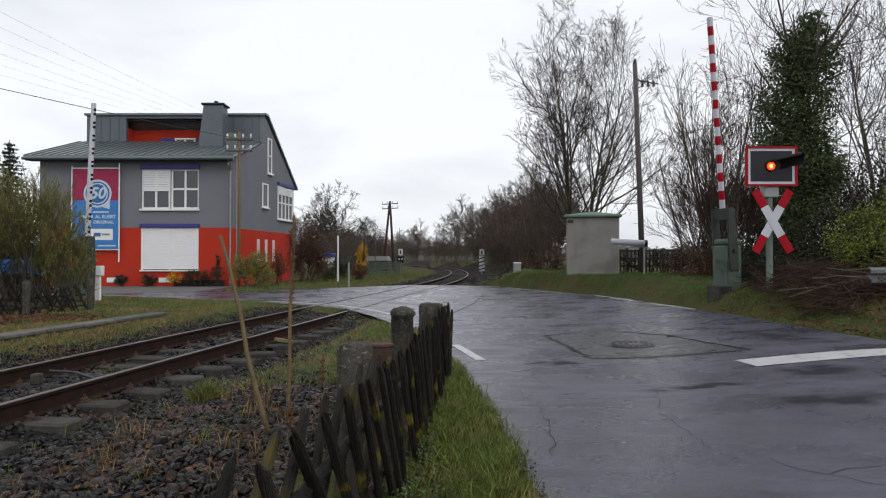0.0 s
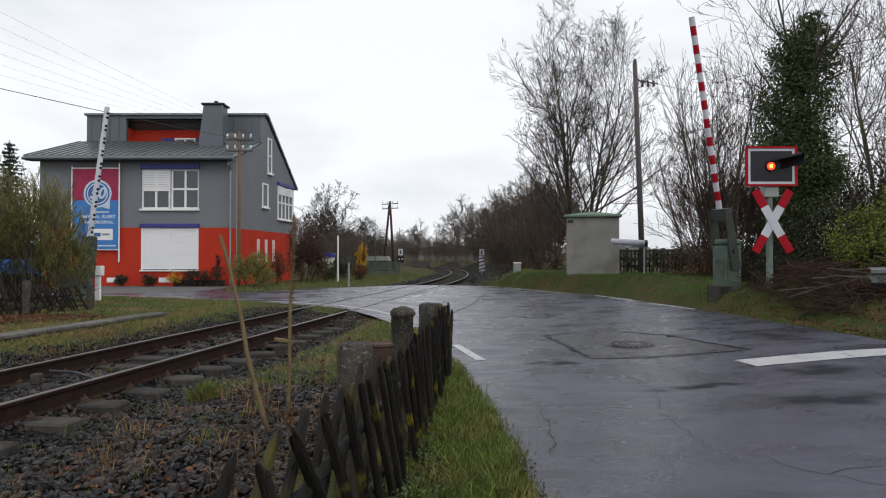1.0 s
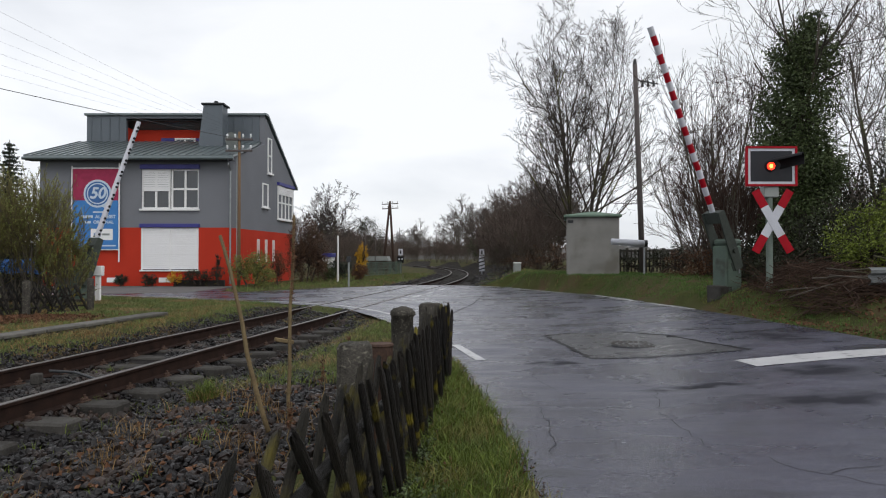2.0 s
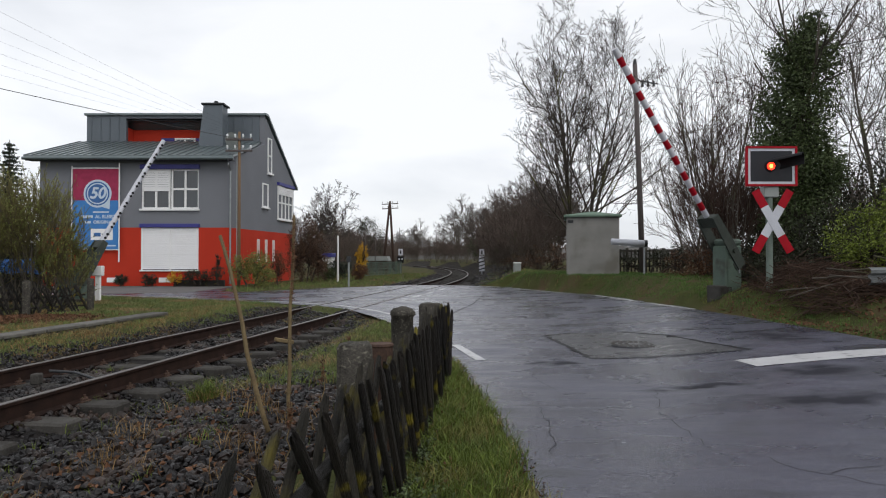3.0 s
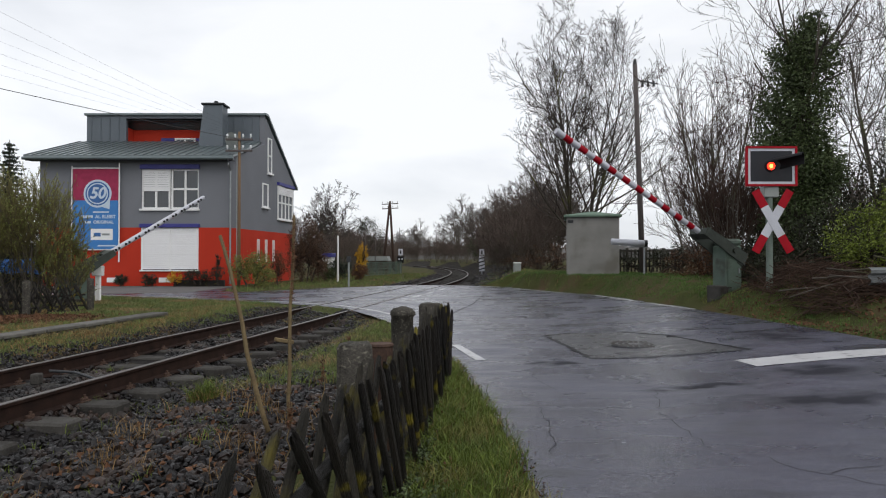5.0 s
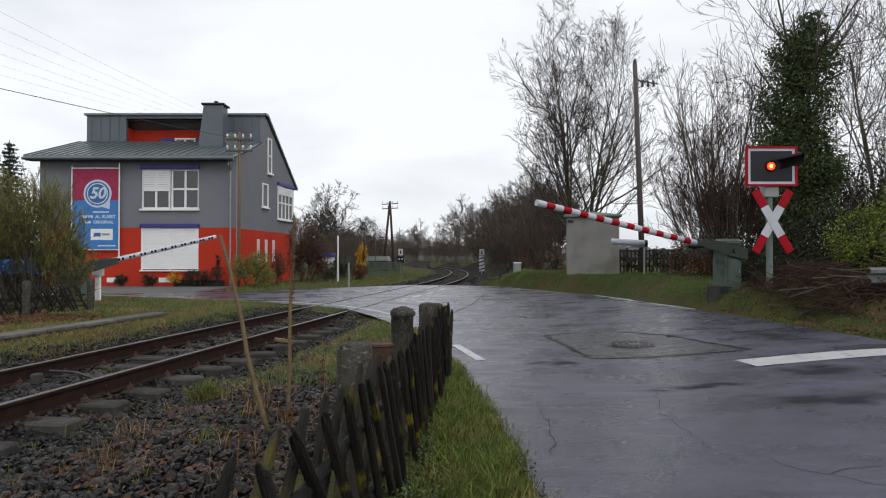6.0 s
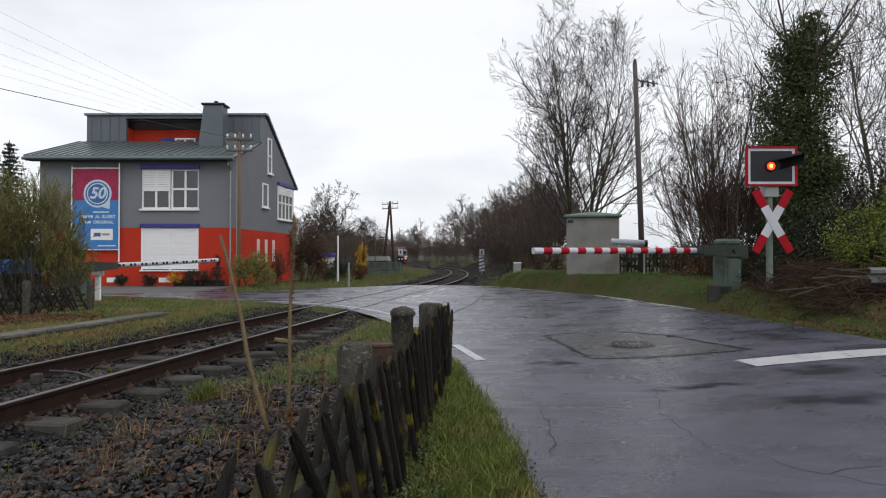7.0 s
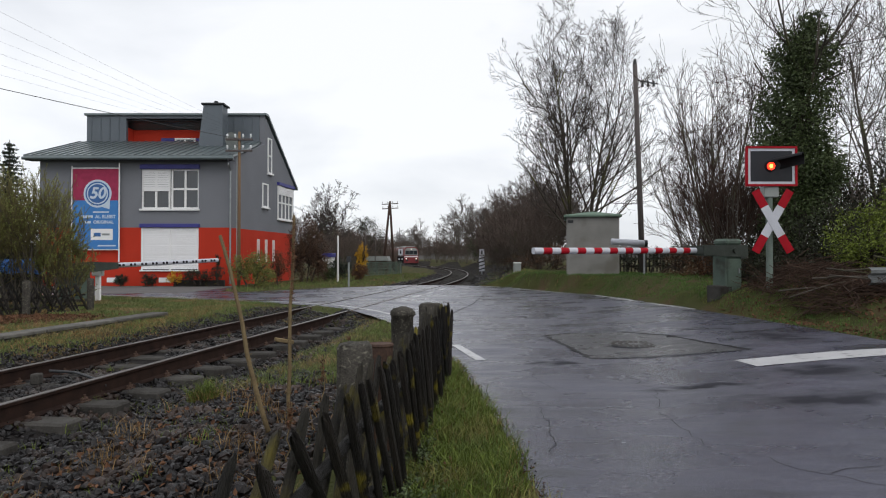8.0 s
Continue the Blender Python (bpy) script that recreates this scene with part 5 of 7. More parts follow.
def scatter_stones(line):
    rnd = random.Random(17)
    rng = np.random.default_rng(5)
    kinds = [pebble(rnd, 1.0) for _ in range(24)]
    singles = []
    for vs, fs in kinds[:12]:
        me = bpy.data.meshes.new("ballast_stone")
        me.from_pydata([tuple(v) for v in vs], [], [tuple(f) for f in fs])
        me.materials.append(M["stone_one"])
        singles.append(me)
    spots = []

    def fill(x0, x1, y0, y1, n, size, test):
        for _ in range(n):
            x, y = rnd.uniform(x0, x1), rnd.uniform(y0, y1)
            if test(x, y):
                spots.append((x, y, size * rnd.choice((0.35, 0.6, 0.8, 1.0, 1.1, 1.5)) * rnd.uniform(0.8, 1.2)))

    def bed(x, y):
        t = track_off(x, y)
        if y > 34 and 0 < t < 4.3 + 0.6 * noise.noise((x, y, 5)):
            return True
        if y < 24 and road_inside(x + 0.05, y + 0.1):
            return False
        if abs(t) > 2.2 and not (0 < t < 4.1 + 0.5 * noise.noise((x, y, 3)) and y < 9.0 + 1.2 * noise.noise((x * .8, y, 7)) and x < -0.85 - 0.25 * max(0, 3 - y) * 0.4 + 0.3 * noise.noise((x, y * 2, 1))):
            return False
        return not (y + (x + 2.6) * 0.94 > 18.4 + 0.4 * noise.noise((x * 2, y * 2, 8)) and y < 34.6) and noise.noise((x * 0.9, y * 0.9, 2.5)) < 0.42
    fill(-6.6, -0.8, 3.2, 9.5, 27000, 0.033, bed)
    fill(-8.6, -0.9, -4.0, 3.2, 20000, 0.036, bed)
    fill(-7.5, -1.0, 9.5, 19.5, 20000, 0.034, bed)
    fill(-3.0, 6.0, 33.4, 66, 24000, 0.06, bed)
    for (xa, ya), (xb, yb) in zip(ROAD_LEFT[1:11], ROAD_LEFT[2:12]):
        for _ in range(int(260 * math.hypot(xb - xa, yb - ya))):
            k = rnd.random()
            spots.append((xa + (xb - xa) * k + rnd.gauss(0.0, 0.05), ya + (yb - ya) * k, rnd.uniform(0.003, 0.010)))
    V, F, base, count = [], [], 0, 0
    for x, y, s in spots:
        m = np.array(Euler((rnd.uniform(0, 6.28), rnd.uniform(-.5, .5), rnd.uniform(0, 6.28))).to_matrix()) * s
        z = land(x, y) + s * rnd.uniform(-0.1, 0.7)
        if -2.9 < x < -1.3 and 4.0 < y < 5.0 and count < 300:
            ob = new("ballast_stone", rnd.choice(singles))
            ob.parent = line
            ob.matrix_basis = Matrix.LocRotScale((x, y, z), Euler((rnd.uniform(0, 6), rnd.uniform(-.5, .5), rnd.uniform(0, 6))), (s, s, s))
            count += 1
            continue
        vs, fs = kinds[rnd.randrange(24)]
        V.append(vs @ m.T + (x, y, z))
        F.append(fs + base)
        base += len(vs)
    V, F = np.concatenate(V), np.concatenate(F)
    me = bpy.data.meshes.new("ballast")
    me.vertices.add(len(V))
    me.vertices.foreach_set("co", V.ravel())
    me.loops.add(F.size)
    me.loops.foreach_set("vertex_index", F.ravel().astype(np.int32))
    me.polygons.add(len(F))
    me.polygons.foreach_set("loop_start", np.arange(0, F.size, 3, dtype=np.int32))
    me.polygons.foreach_set("use_smooth", np.zeros(len(F), dtype=bool))
    me.update(calc_edges=True)
    tagged(link("ballast", me, "stone", line), kind="stuff")


def leaf_litter(name, spots, size, seed, label, loft=0.06):
    rnd = random.Random(seed)
    v, f = [], []
    for x, y in spots:
        blade(rnd, v, f, Vector((x, y, land(x, y) + rnd.uniform(0.006, loft))), size)
    tagged(raw(name, v, f, "dead_leaf"), label, "leaves", kind="stuff")


def region(rnd, n, x0, x1, y0, y1, test, lo=0.6, hi=1.3):
    out = []
    for _ in range(n):
        x, y = rnd.uniform(x0, x1), rnd.uniform(y0, y1)
        if test(x, y):
            out.append((x, y, rnd.uniform(lo, hi)))
    return out




def build_grass():
    rnd = random.Random(41)
    verge = region(rnd, 5200, -0.5, 0.72, 2.2, 10.5, lambda x, y: x > fence_x(y) + 0.02 and not road_inside(x + 0.03 + 0.05 * noise.noise((x * 5, y * 5, 0)), y))
    tuft_field("verge_grass", verge, "grass", "long wet green grass beside the picket fence", 1, 0.125, 9, 0.0032, lean=1.3)
    tuft_field("verge_dry_grass", verge[::7], "dry_grass", "dry brown blades among the verge grass", 11, 0.12, 5, 0.0025, lean=1.0)
    near = region(rnd, 5200, -1.6, 0.95, -4, 2.3, lambda x, y: not road_inside(x + 0.04, y) and noise.noise((x, y, 6)) > -0.35)
    tuft_field("path_grass", near, "grass", "trodden grass at the roadside", 12, 0.07, 7, 0.003, lean=0.9)
    strip = region(rnd, 5200, -4.6, 0.2, 8.0, 19.2, lambda x, y: track_off(x, y) > 1.75 and not road_inside(x + 0.1, y + 0.1) and x < fence_x(y) - 0.05 and noise.noise((x * .8, y * .8, 5)) > -0.2 - 0.08 * (y - 9))
    tuft_field("strip_grass", strip, "grass_dull", "uneven grass between the track and the road", 2, 0.12, 8, 0.004, lean=1.2)
    sparse = region(rnd, 420, -5.2, -0.9, 3.9, 9.5, lambda x, y: track_off(x, y) > 0.9 and noise.noise((x * 1.1, y * 1.1, 9)) > 0.08)
    tuft_field("ballast_weeds", sparse, "grass", "sparse green weeds growing through the ballast", 3, 0.11, 9, 0.0035, lean=0.9)
    mid = region(rnd, 900, -8.5, 0.5, 5, 19, lambda x, y: abs(track_off(x, y)) < 1.9 and abs(abs(track_off(x, y)) - .75) > .12 and noise.noise((x * 1.2, y * .7, 12)) > 0.2)
    tuft_field("track_weeds", mid, "grass", "small tufts of grass between the rails", 4, 0.08, 8, 0.0035, lean=0.9)
    left = region(rnd, 15000, -14, -5.0, 9, 25.0, lambda x, y: track_off(x, y) < -1.9 and not road_inside(x, y + 0.2) and noise.noise((x * .6, y * .6, 2)) > 0.28 * (-x - 8.2) - 0.22 * max(0, y - 17.5) - 0.30)
    tuft_field("left_grass", left, "grass_dull", "rough grass beyond the track", 5, 0.085, 6, 0.005, lean=1.2)
    dry = region(rnd, 13000, -14, -4.2, 8, 21.5, lambda x, y: track_off(x, y) < -1.8 and not road_inside(x, y + 0.3) and noise.noise((x * .7, y * .7, 4)) > -0.08 + 0.05 * (y - 14))
    tuft_field("dry_grass", dry, "dry_grass", "dry straw-coloured grass beyond the track", 6, 0.07, 5, 0.005, lean=1.5)
    right = region(rnd, 26000, 2.0, 12.5, 8, 36, lambda x, y: x > road_edge_right(y) + 0.05 and x < road_edge_right(y) + (5.5 if y > 17 else 0.95) and not road_inside(x, y))
    tuft_field("bank_grass", right, "grass_short", "short green grass on the bank beside the road", 7, 0.06, 7, 0.006)
    far = region(rnd, 7000, -12, 5, 27.5, 60, lambda x, y: not road_inside(x, y) and 2.4 < abs(track_off(x, y)) < 10 and not (x < -9 and y > 33))
    tuft_field("far_grass", far, "grass_dull", "grass along the railway beyond the crossing", 8, 0.13, 5, 0.012)
    dryn = region(rnd, 420, -3.0, -0.75, 4.2, 9.0, lambda x, y: noise.noise((x * 1.7, y * 1.7, 3)) > 0.05)
    tuft_field("dry_weeds", dryn, "dry_grass", "dry brown weeds beside the fence", 9, 0.17, 6, 0.003, lean=0.8)
    edge_weeds = region(rnd, 900, -7.0, -0.6, 14.5, 22.0, lambda x, y: abs(track_off(x, y)) < 3.4 and not road_inside(x, y + 0.15) and abs(abs(track_off(x, y)) - .75) > .1 and 15.2 < y + (x + 2.6) * 0.94 < 19.6)
    tuft_field("crossing_weeds", edge_weeds, "grass_dull", "low weeds and dry grass at the end of the crossing", 13, 0.07, 8, 0.005, lean=0.9)
    one = [(-2.72 + rnd.gauss(0, .06), 7.75 + rnd.gauss(0, .07), 1) for _ in range(30)]
    tuft_field("grass_tuft", one, "grass", "green tuft of grass with a dry brown base", 10, 0.26, 12, 0.004, lean=0.8)
    tuft_field("dry_tuft", one, "dry_grass", "dry brown blades hanging round a green tuft", 14, 0.17, 9, 0.004, lean=1.4)
    litter = [(rnd.uniform(-3.0, -0.8), rnd.uniform(4.0, 8.0)) for _ in range(700)] + [(rnd.gauss(-9.1, .6), rnd.gauss(15.4, .5)) for _ in range(3200)] + [(rnd.uniform(-0.45, 0.1), rnd.uniform(3.5, 8)) for _ in range(260)] \
        + [(road_edge_right(y) + rnd.uniform(0.0, 0.5), y) for y in [rnd.uniform(8, 15) for _ in range(600)]] \
        + [(rnd.uniform(7.0, 11.0), rnd.uniform(9.0, 17)) for _ in range(5200)]
    pile = [(rnd.gauss(-9.2, .42), rnd.gauss(15.5, .3)) for _ in range(1500)]
    leaf_litter("leaf_pile", pile, 0.075, 45, "pile of brown fallen leaves by the low fence")
    edge = []
    for (xa, ya), (xb, yb) in zip(ROAD_LEFT[1:11], ROAD_LEFT[2:12]):
        edge += [(xa + (xb - xa) * k + rnd.gauss(-0.02, 0.06), ya + (yb - ya) * k) for k in [rnd.random() for _ in range(160)]]
    leaf_litter("leaf_crumbs", edge, 0.014, 46, "brown leaf crumbs along the edge of the road", 0.014)
    leaf_litter("dead_leaves", litter, 0.04, 44, "brown dead leaves on the ground")


def dry_stem(x, y, tip, seed, r, label, head=0.0):
    """A tall dry weed stem."""
    rnd = random.Random(seed)
    z = land(x, y)
    t = empty("dry_stem", pose(x, y, z), label, "weed", "dry weeds")
    n = 7
    pts = [Vector((tip[0] * k / n + rnd.gauss(0, .012), tip[1] * k / n + rnd.gauss(0, .012), tip[2] * k / n - 0.03)) for k in range(n + 1)]
    part("stalk", tube(pts, [r * (1 - 0.4 * k / n) for k in range(n + 1)], 7), "stem", t, smooth=True)
    v, f = [], []
    for _ in range(int(60 + head * 500)):
        k = rnd.uniform(0.6 if head else 0.3, 1.0)
        p = pts[0].lerp(pts[-1], k)
        blade(rnd, v, f, p + Vector((rnd.gauss(0, .012), rnd.gauss(0, .012), 0)), 0.016 if head else 0.012, 1.8)
    raw("seed_head", v, f, "stem" if not head else "dead_leaf", t)


def brush_pile():
    """Heap of cut twigs and bramble on the bank."""
    rnd = random.Random(77)
    t = empty("brush_pile", pose(8.0, 13.6, land(8.0, 13.6)), "heap of dry brown cut branches on the bank", "brush pile")
    z0 = land(8.0, 13.6)
    v, f = [], []
    for k in range(3000):
        x, y = rnd.uniform(-1.75, 3.0), rnd.uniform(-1.9, 1.6)
        if 8.0 + x < road_edge_right(13.6 + y) + 0.62:
            continue
        z = land(8.0 + x, 13.6 + y) - z0 + abs(rnd.gauss(0, 0.115)) + 0.02
        a = rnd.uniform(0, 6.28)
        ln = rnd.uniform(0.3, 1.2)
        d = Vector((math.cos(a), math.sin(a), rnd.gauss(0.05, 0.28))) * ln
        p = Vector((x, y, z))
        r = rnd.choice((0.004, 0.005, 0.006, 0.008, 0.012))
        limbs(v, f, [p - d * .5, p + Vector((rnd.gauss(0, .05), rnd.gauss(0, .05), rnd.gauss(0.03, .04))), p + d * .5], [r, r * .8, r * .4], 4)
    tagged(raw("brushwood", v, f, "brush", t), kind="stuff")
    for k in range(9):
        x, y = rnd.uniform(-1.6, 1.5), rnd.uniform(-1.3, -0.2)
        z = land(8.0 + x, 13.6 + y) - z0 + rnd.uniform(0.15, 0.4)
        a = rnd.uniform(-0.5, 0.5)
        d = Vector((math.cos(a), math.sin(a) * .5, rnd.uniform(-0.28, 0.28))) * rnd.uniform(0.5, 0.9)
        p = Vector((x, y, z))
        part("branch", tube([p - d, p + Vector((0, 0, .04)), p + d], [0.018, 0.013, 0.006], 6), "bark", t, smooth=True)


# ---------------------------------------------------------------- small railway and garden things
def build_small():
    # marker board with stripes beside the bend
    b = empty("marker_board", pose(3.55, 62, land(3.55, 62)), "white board with black slanting stripes on a post", "railway sign")
    z0 = land(3.55, 62)
    part("post", tube(((0, 0.05, -0.2), (0, 0.05, 2.3)), 0.05, 8), "galvanised", b)
    part("board", box(-0.26, 0.26, 0, 0.03, 0.35, 1.75), "sign_white", b)
    for k in range(4):
        z = 0.42 + k * 0.33
        part("stripe", prism([(-0.26, z), (-0.26, z + 0.11), (0.26, z + 0.27), (0.26, z + 0.16)], -0.008, -0.003), "sign_black", b)
    part("number_board", box(-0.24, 0.24, 0, 0.03, 1.80, 2.34), "sign_white", b)
    part("number_bar", box(-0.06, 0.06, -0.008, -0.003, 1.9, 2.25), "sign_black", b)
    # relay box
    r = empty("relay_box", pose(3.95, 36, 0.5), "small pale grey metal relay box", "box")
    part("body", box(-0.19, 0.19, 0, 0.3, -0.4, 0.62, 0.015), "grey_plate", r)
    part("lid", box(-0.21, 0.21, -0.02, 0.32, 0.62, 0.67, 0.01), "white", r)
    # pale pipe on a bracket beside the utility pole
    p = empty("lamp_housing", pose(7.3, 24.6, land(7.3, 24.6)), "long pale pipe with a dark end on a steel post", "housing")
    z = 2.0 - land(7.3, 24.6)
    part("post", tube(((0, 0, -0.3), (0, 0, z - 0.08)), 0.035, 8), "galvanised", p)
    part("housing", tube(((-1.2, 0, z), (-1.18, 0, z + 0.0), (-0.05, 0, z - 0.07), (0.02, 0, z - 0.07)), [0.09, 0.115, 0.125, 0.10], 14), "sign_white", p, smooth=True)
    # solid dark cap: the shade inside the pipe's open end, put into colour
    part("dark_end_cap", tube(((0.0, 0, z - 0.07), (0.10, 0, z - 0.075)), [0.128, 0.125], 14), "dark_trim", p)
    part("bracket", box(-0.55, 0.12, -0.04, 0.04, z - 0.22, z - 0.17, 0.005), "galvanised", p)
    # low fence behind the hut
    f = empty("garden_fence", pose(7.7, 31.5, land(8.5, 31.5)), "low dark weathered concrete lattice fence", "fence")
    for k in range(5):
        part("post", box(k * 0.85 - 0.06, k * 0.85 + 0.06, -0.06, 0.06, -0.2, 1.15, 0.01), "concrete_old", f)
    for k in range(4):
        for zz in (0.25, 0.6, 0.95):
            part("rail", box(k * 0.85 + 0.06, k * 0.85 + 0.79, -0.03, 0.03, zz, zz + 0.1, 0.008), "concrete_old", f)
        for j in range(4):
            x = k * 0.85 + 0.15 + j * 0.17
            part("slat", box(x, x + 0.07, -0.05, -0.032, 0.05, 1.08, 0.005), "timber", f)
    # steel guard rail at the edge of the bank
    g = empty("guard_rail", pose(7.45, 11.9, land(7.45, 11.9)), "short grey steel guard rail", "guard rail")
    z = 1.08 - land(7.45, 11.9)
    outer = [(0, z - 0.155), (0.02, z - 0.15), (0.075, z - 0.11), (0.075, z - 0.055), (0.01, z - 0.02), (0.01, z + 0.02), (0.075, z + 0.055), (0.075, z + 0.11), (0.02, z + 0.15), (0, z + 0.155)]
    part("beam", prism(outer + [(p - 0.008, q) for p, q in reversed(outer)], 0.0, 2.2, None, "y"), "steel_dull", g)
    for ob in g.children:
        ob.matrix_basis = pose(0, 0, 0, 0, 0, -75)
    part("post", box(0.5, 0.58, -0.22, -0.14, -0.3, z + 0.1, 0.005), "galvanised", g)
    part("post", box(1.6, 1.68, -0.5, -0.42, -0.3, z + 0.1, 0.005), "galvanised", g)
    # signs and posts beyond the crossing
    s = empty("rail_signal", pose(-3.75, 60, land(-3.75, 60)), "small black and white railway signal boards on a post", "railway sign")
    part("post", tube(((0, 0, -0.2), (0, 0, 2.1)), 0.045, 8), "galvanised", s)
    part("board", box(-0.2, 0.2, -0.08, -0.05, 1.65, 2.2), "sign_white", s)
    part("letter_bar", box(-0.06, 0.06, -0.09, -0.082, 1.78, 2.08), "sign_black", s)
    part("light_board", box(-0.28, 0.28, -0.08, -0.05, 0.95, 1.55), "sign_black", s)
    for x, z in ((-0.13, 1.3), (0.13, 1.3)):
        part("light", tube(((x, -0.12, z), (x, -0.082, z)), 0.08, 10), "sign_white", s)
    w = empty("white_post", pose(-6.2, 40, land(-6.2, 40)), "tall slim white post", "post")
    part("shaft", tube(((0, 0, -0.2), (0, 0, 2.7)), [0.06, 0.05], 8), "white", w)
    w = empty("grey_post", pose(-4.5, 32.4, land(-4.5, 32.4)), "slim pale post with a dark cap", "post")
    part("shaft", tube(((0, 0, -0.2), (0, 0, 1.2)), 0.045, 8), "grey_plate", w)
    part("cap", box(-0.1, 0.1, -0.08, 0.08, 1.2, 1.48, 0.01), "dark_trim", w)
    k = empty("garden_shed", pose(-8.3, 49, 0.0), "small white shed with a blue roof edge", "shed")
    part("wall", box(-0.45, 0.25, 0, 1.5, -0.2, 1.45), "white", k)
    part("roof", box(-0.5, 0.3, -0.2, 1.7, 1.45, 1.75, 0.02), "blue_trim", k)
    n = empty("garden_house", pose(-7.4, 74, 0.0), "low pale shed with a grey roof beside the railway", "shed")
    part("wall", box(-1.2, 1.3, 0, 3, -0.2, 1.1), "rust", n)
    part("roof", prism([(-1.4, 1.1), (1.5, 1.1), (1.3, 1.6), (-1.2, 1.6)], -0.3, 3.3), "grey_plate", n)
    gf = empty("mesh_fence", pose(-6.0, 50, 0.0), "dark green mesh fence along the railway", "fence")
    for j in range(6):
        part("post", tube(((j * 0.40, j * 1.6, -0.2), (j * 0.40, j * 1.6, 1.2)), 0.04, 6), "cabinet_green", gf)
        for i in range(9):
            x, y = j * 0.40 + i * 0.0444, j * 1.6 + i * 0.178
            part("wire_bar", box(x - 0.016, x + 0.016, y - 0.05, y + 0.05, 0.05, 1.1), "cabinet_green", gf)
        if j < 5:
            for z in (0.08, 0.55, 1.05):
                part("wire_rail", tube(((j * 0.40, j * 1.6, z), (j * 0.40 + 0.40, j * 1.6 + 1.6, z)), 0.02, 5), "cabinet_green", gf)
    # meter box and post by the far barrier
    m = empty("switch_box", pose(-11.18, 22.0, 0.0), "small white switch box on a short post", "box")
    part("post", box(-0.08, 0.08, -0.05, 0.05, -0.2, 0.82, 0.01), "white", m)
    part("body", box(-0.17, 0.16, -0.1, 0.1, 0.82, 1.15, 0.02), "white", m)
    bl = empty("blue_sheet", pose(-13.4, 21.6, 0.0), "crumpled blue plastic sheet on a low stack", "tarpaulin")
    rs = random.Random(8)
    bm = box(-0.55, 0.55, -0.3, 0.3, 0.9, 1.35, 0.06)
    bmesh.ops.subdivide_edges(bm, edges=bm.edges[:], cuts=2, use_grid_fill=True)
    for v in bm.verts:
        v.co += Vector((rs.gauss(0, .03), rs.gauss(0, .03), rs.gauss(0, .03)))
    part("sheet", bm, "logo_blue", bl)
    part("stack", box(-0.5, 0.5, -0.25, 0.25, -0.1, 0.95, 0.02), "timber", bl)
    # planter bed along the front of the house
    pl = empty("planter", pose(-13.2, 33.2, 0.0), "low dark timber planter edge", "planter")
    part("edge", box(0, 2.5, 0, 0.14, -0.1, 0.32, 0.02), "timber", pl)
    # grey trackside hydrant-like block on the near rail
    c = empty("track_magnet", pose(-5.05, 8.45, -0.12), "pale concrete block beside the rail with a cable", "railway block")
    part("block", box(-0.055, 0.055, -0.06, 0.06, -0.05, 0.085, 0.015), "sleeper", c)
    part("cable", tube(((0.1, 0.1, 0.1), (0.4, 0.12, 0.08), (0.8, -0.1, 0.03), (1.1, -0.5, 0.03)), 0.018, 6), "dark_trim", c, smooth=True)
    wd = empty("wood_offcut", pose(-2.86, 12.2, -0.12, 0, 12, 30), "pale split wood offcut beside the rail", "wood")
    part("block", box(-0.17, 0.17, -0.06, 0.06, 0.0, 0.07, 0.012), "stem", wd)
    post("fence_post", -0.552, 4.25, 0.90, 0.215, "concrete_old", "square weathered concrete fence post", "post", seed=1, turn=8)
    post("fence_post", -0.14, 7.95, 0.87, 0.245, "concrete_old", "split mossy concrete fence post", "post", seed=2, turn=20)
    post("fence_post", -0.44, 7.4, 0.88, 0.25, "concrete_old", "round mossy concrete post with a domed cap", "post", True, 3)
    pp = empty("rusty_pipe", pose(-0.435, 4.75, land(-0.435, 4.75)), "open rusty pipe end standing upright", "pipe")
    bm = bmesh.new()
    for r, flip in ((0.085, 1), (0.074, -1)):
        tube(((0, 0, -0.1), (0, 0, 0.80)), r, 18, bm, caps=False)
    part("wall", bm, "rust", pp)
    part("lip", tube(((0, 0, 0.79), (0, 0, 0.80), (0, 0, 0.815), (0, 0, 0.81)), [0.086, 0.092, 0.086, 0.074], 18, None, False), "rust", pp)
    for x, y in ((-9.95, 16.2), (-9.4, 18.1), (-10.5, 15.1)):
        post("fence_post", x, y, 0.86, 0.14, "concrete_old", "square grey concrete fence post", "post", seed=int(y * 10))


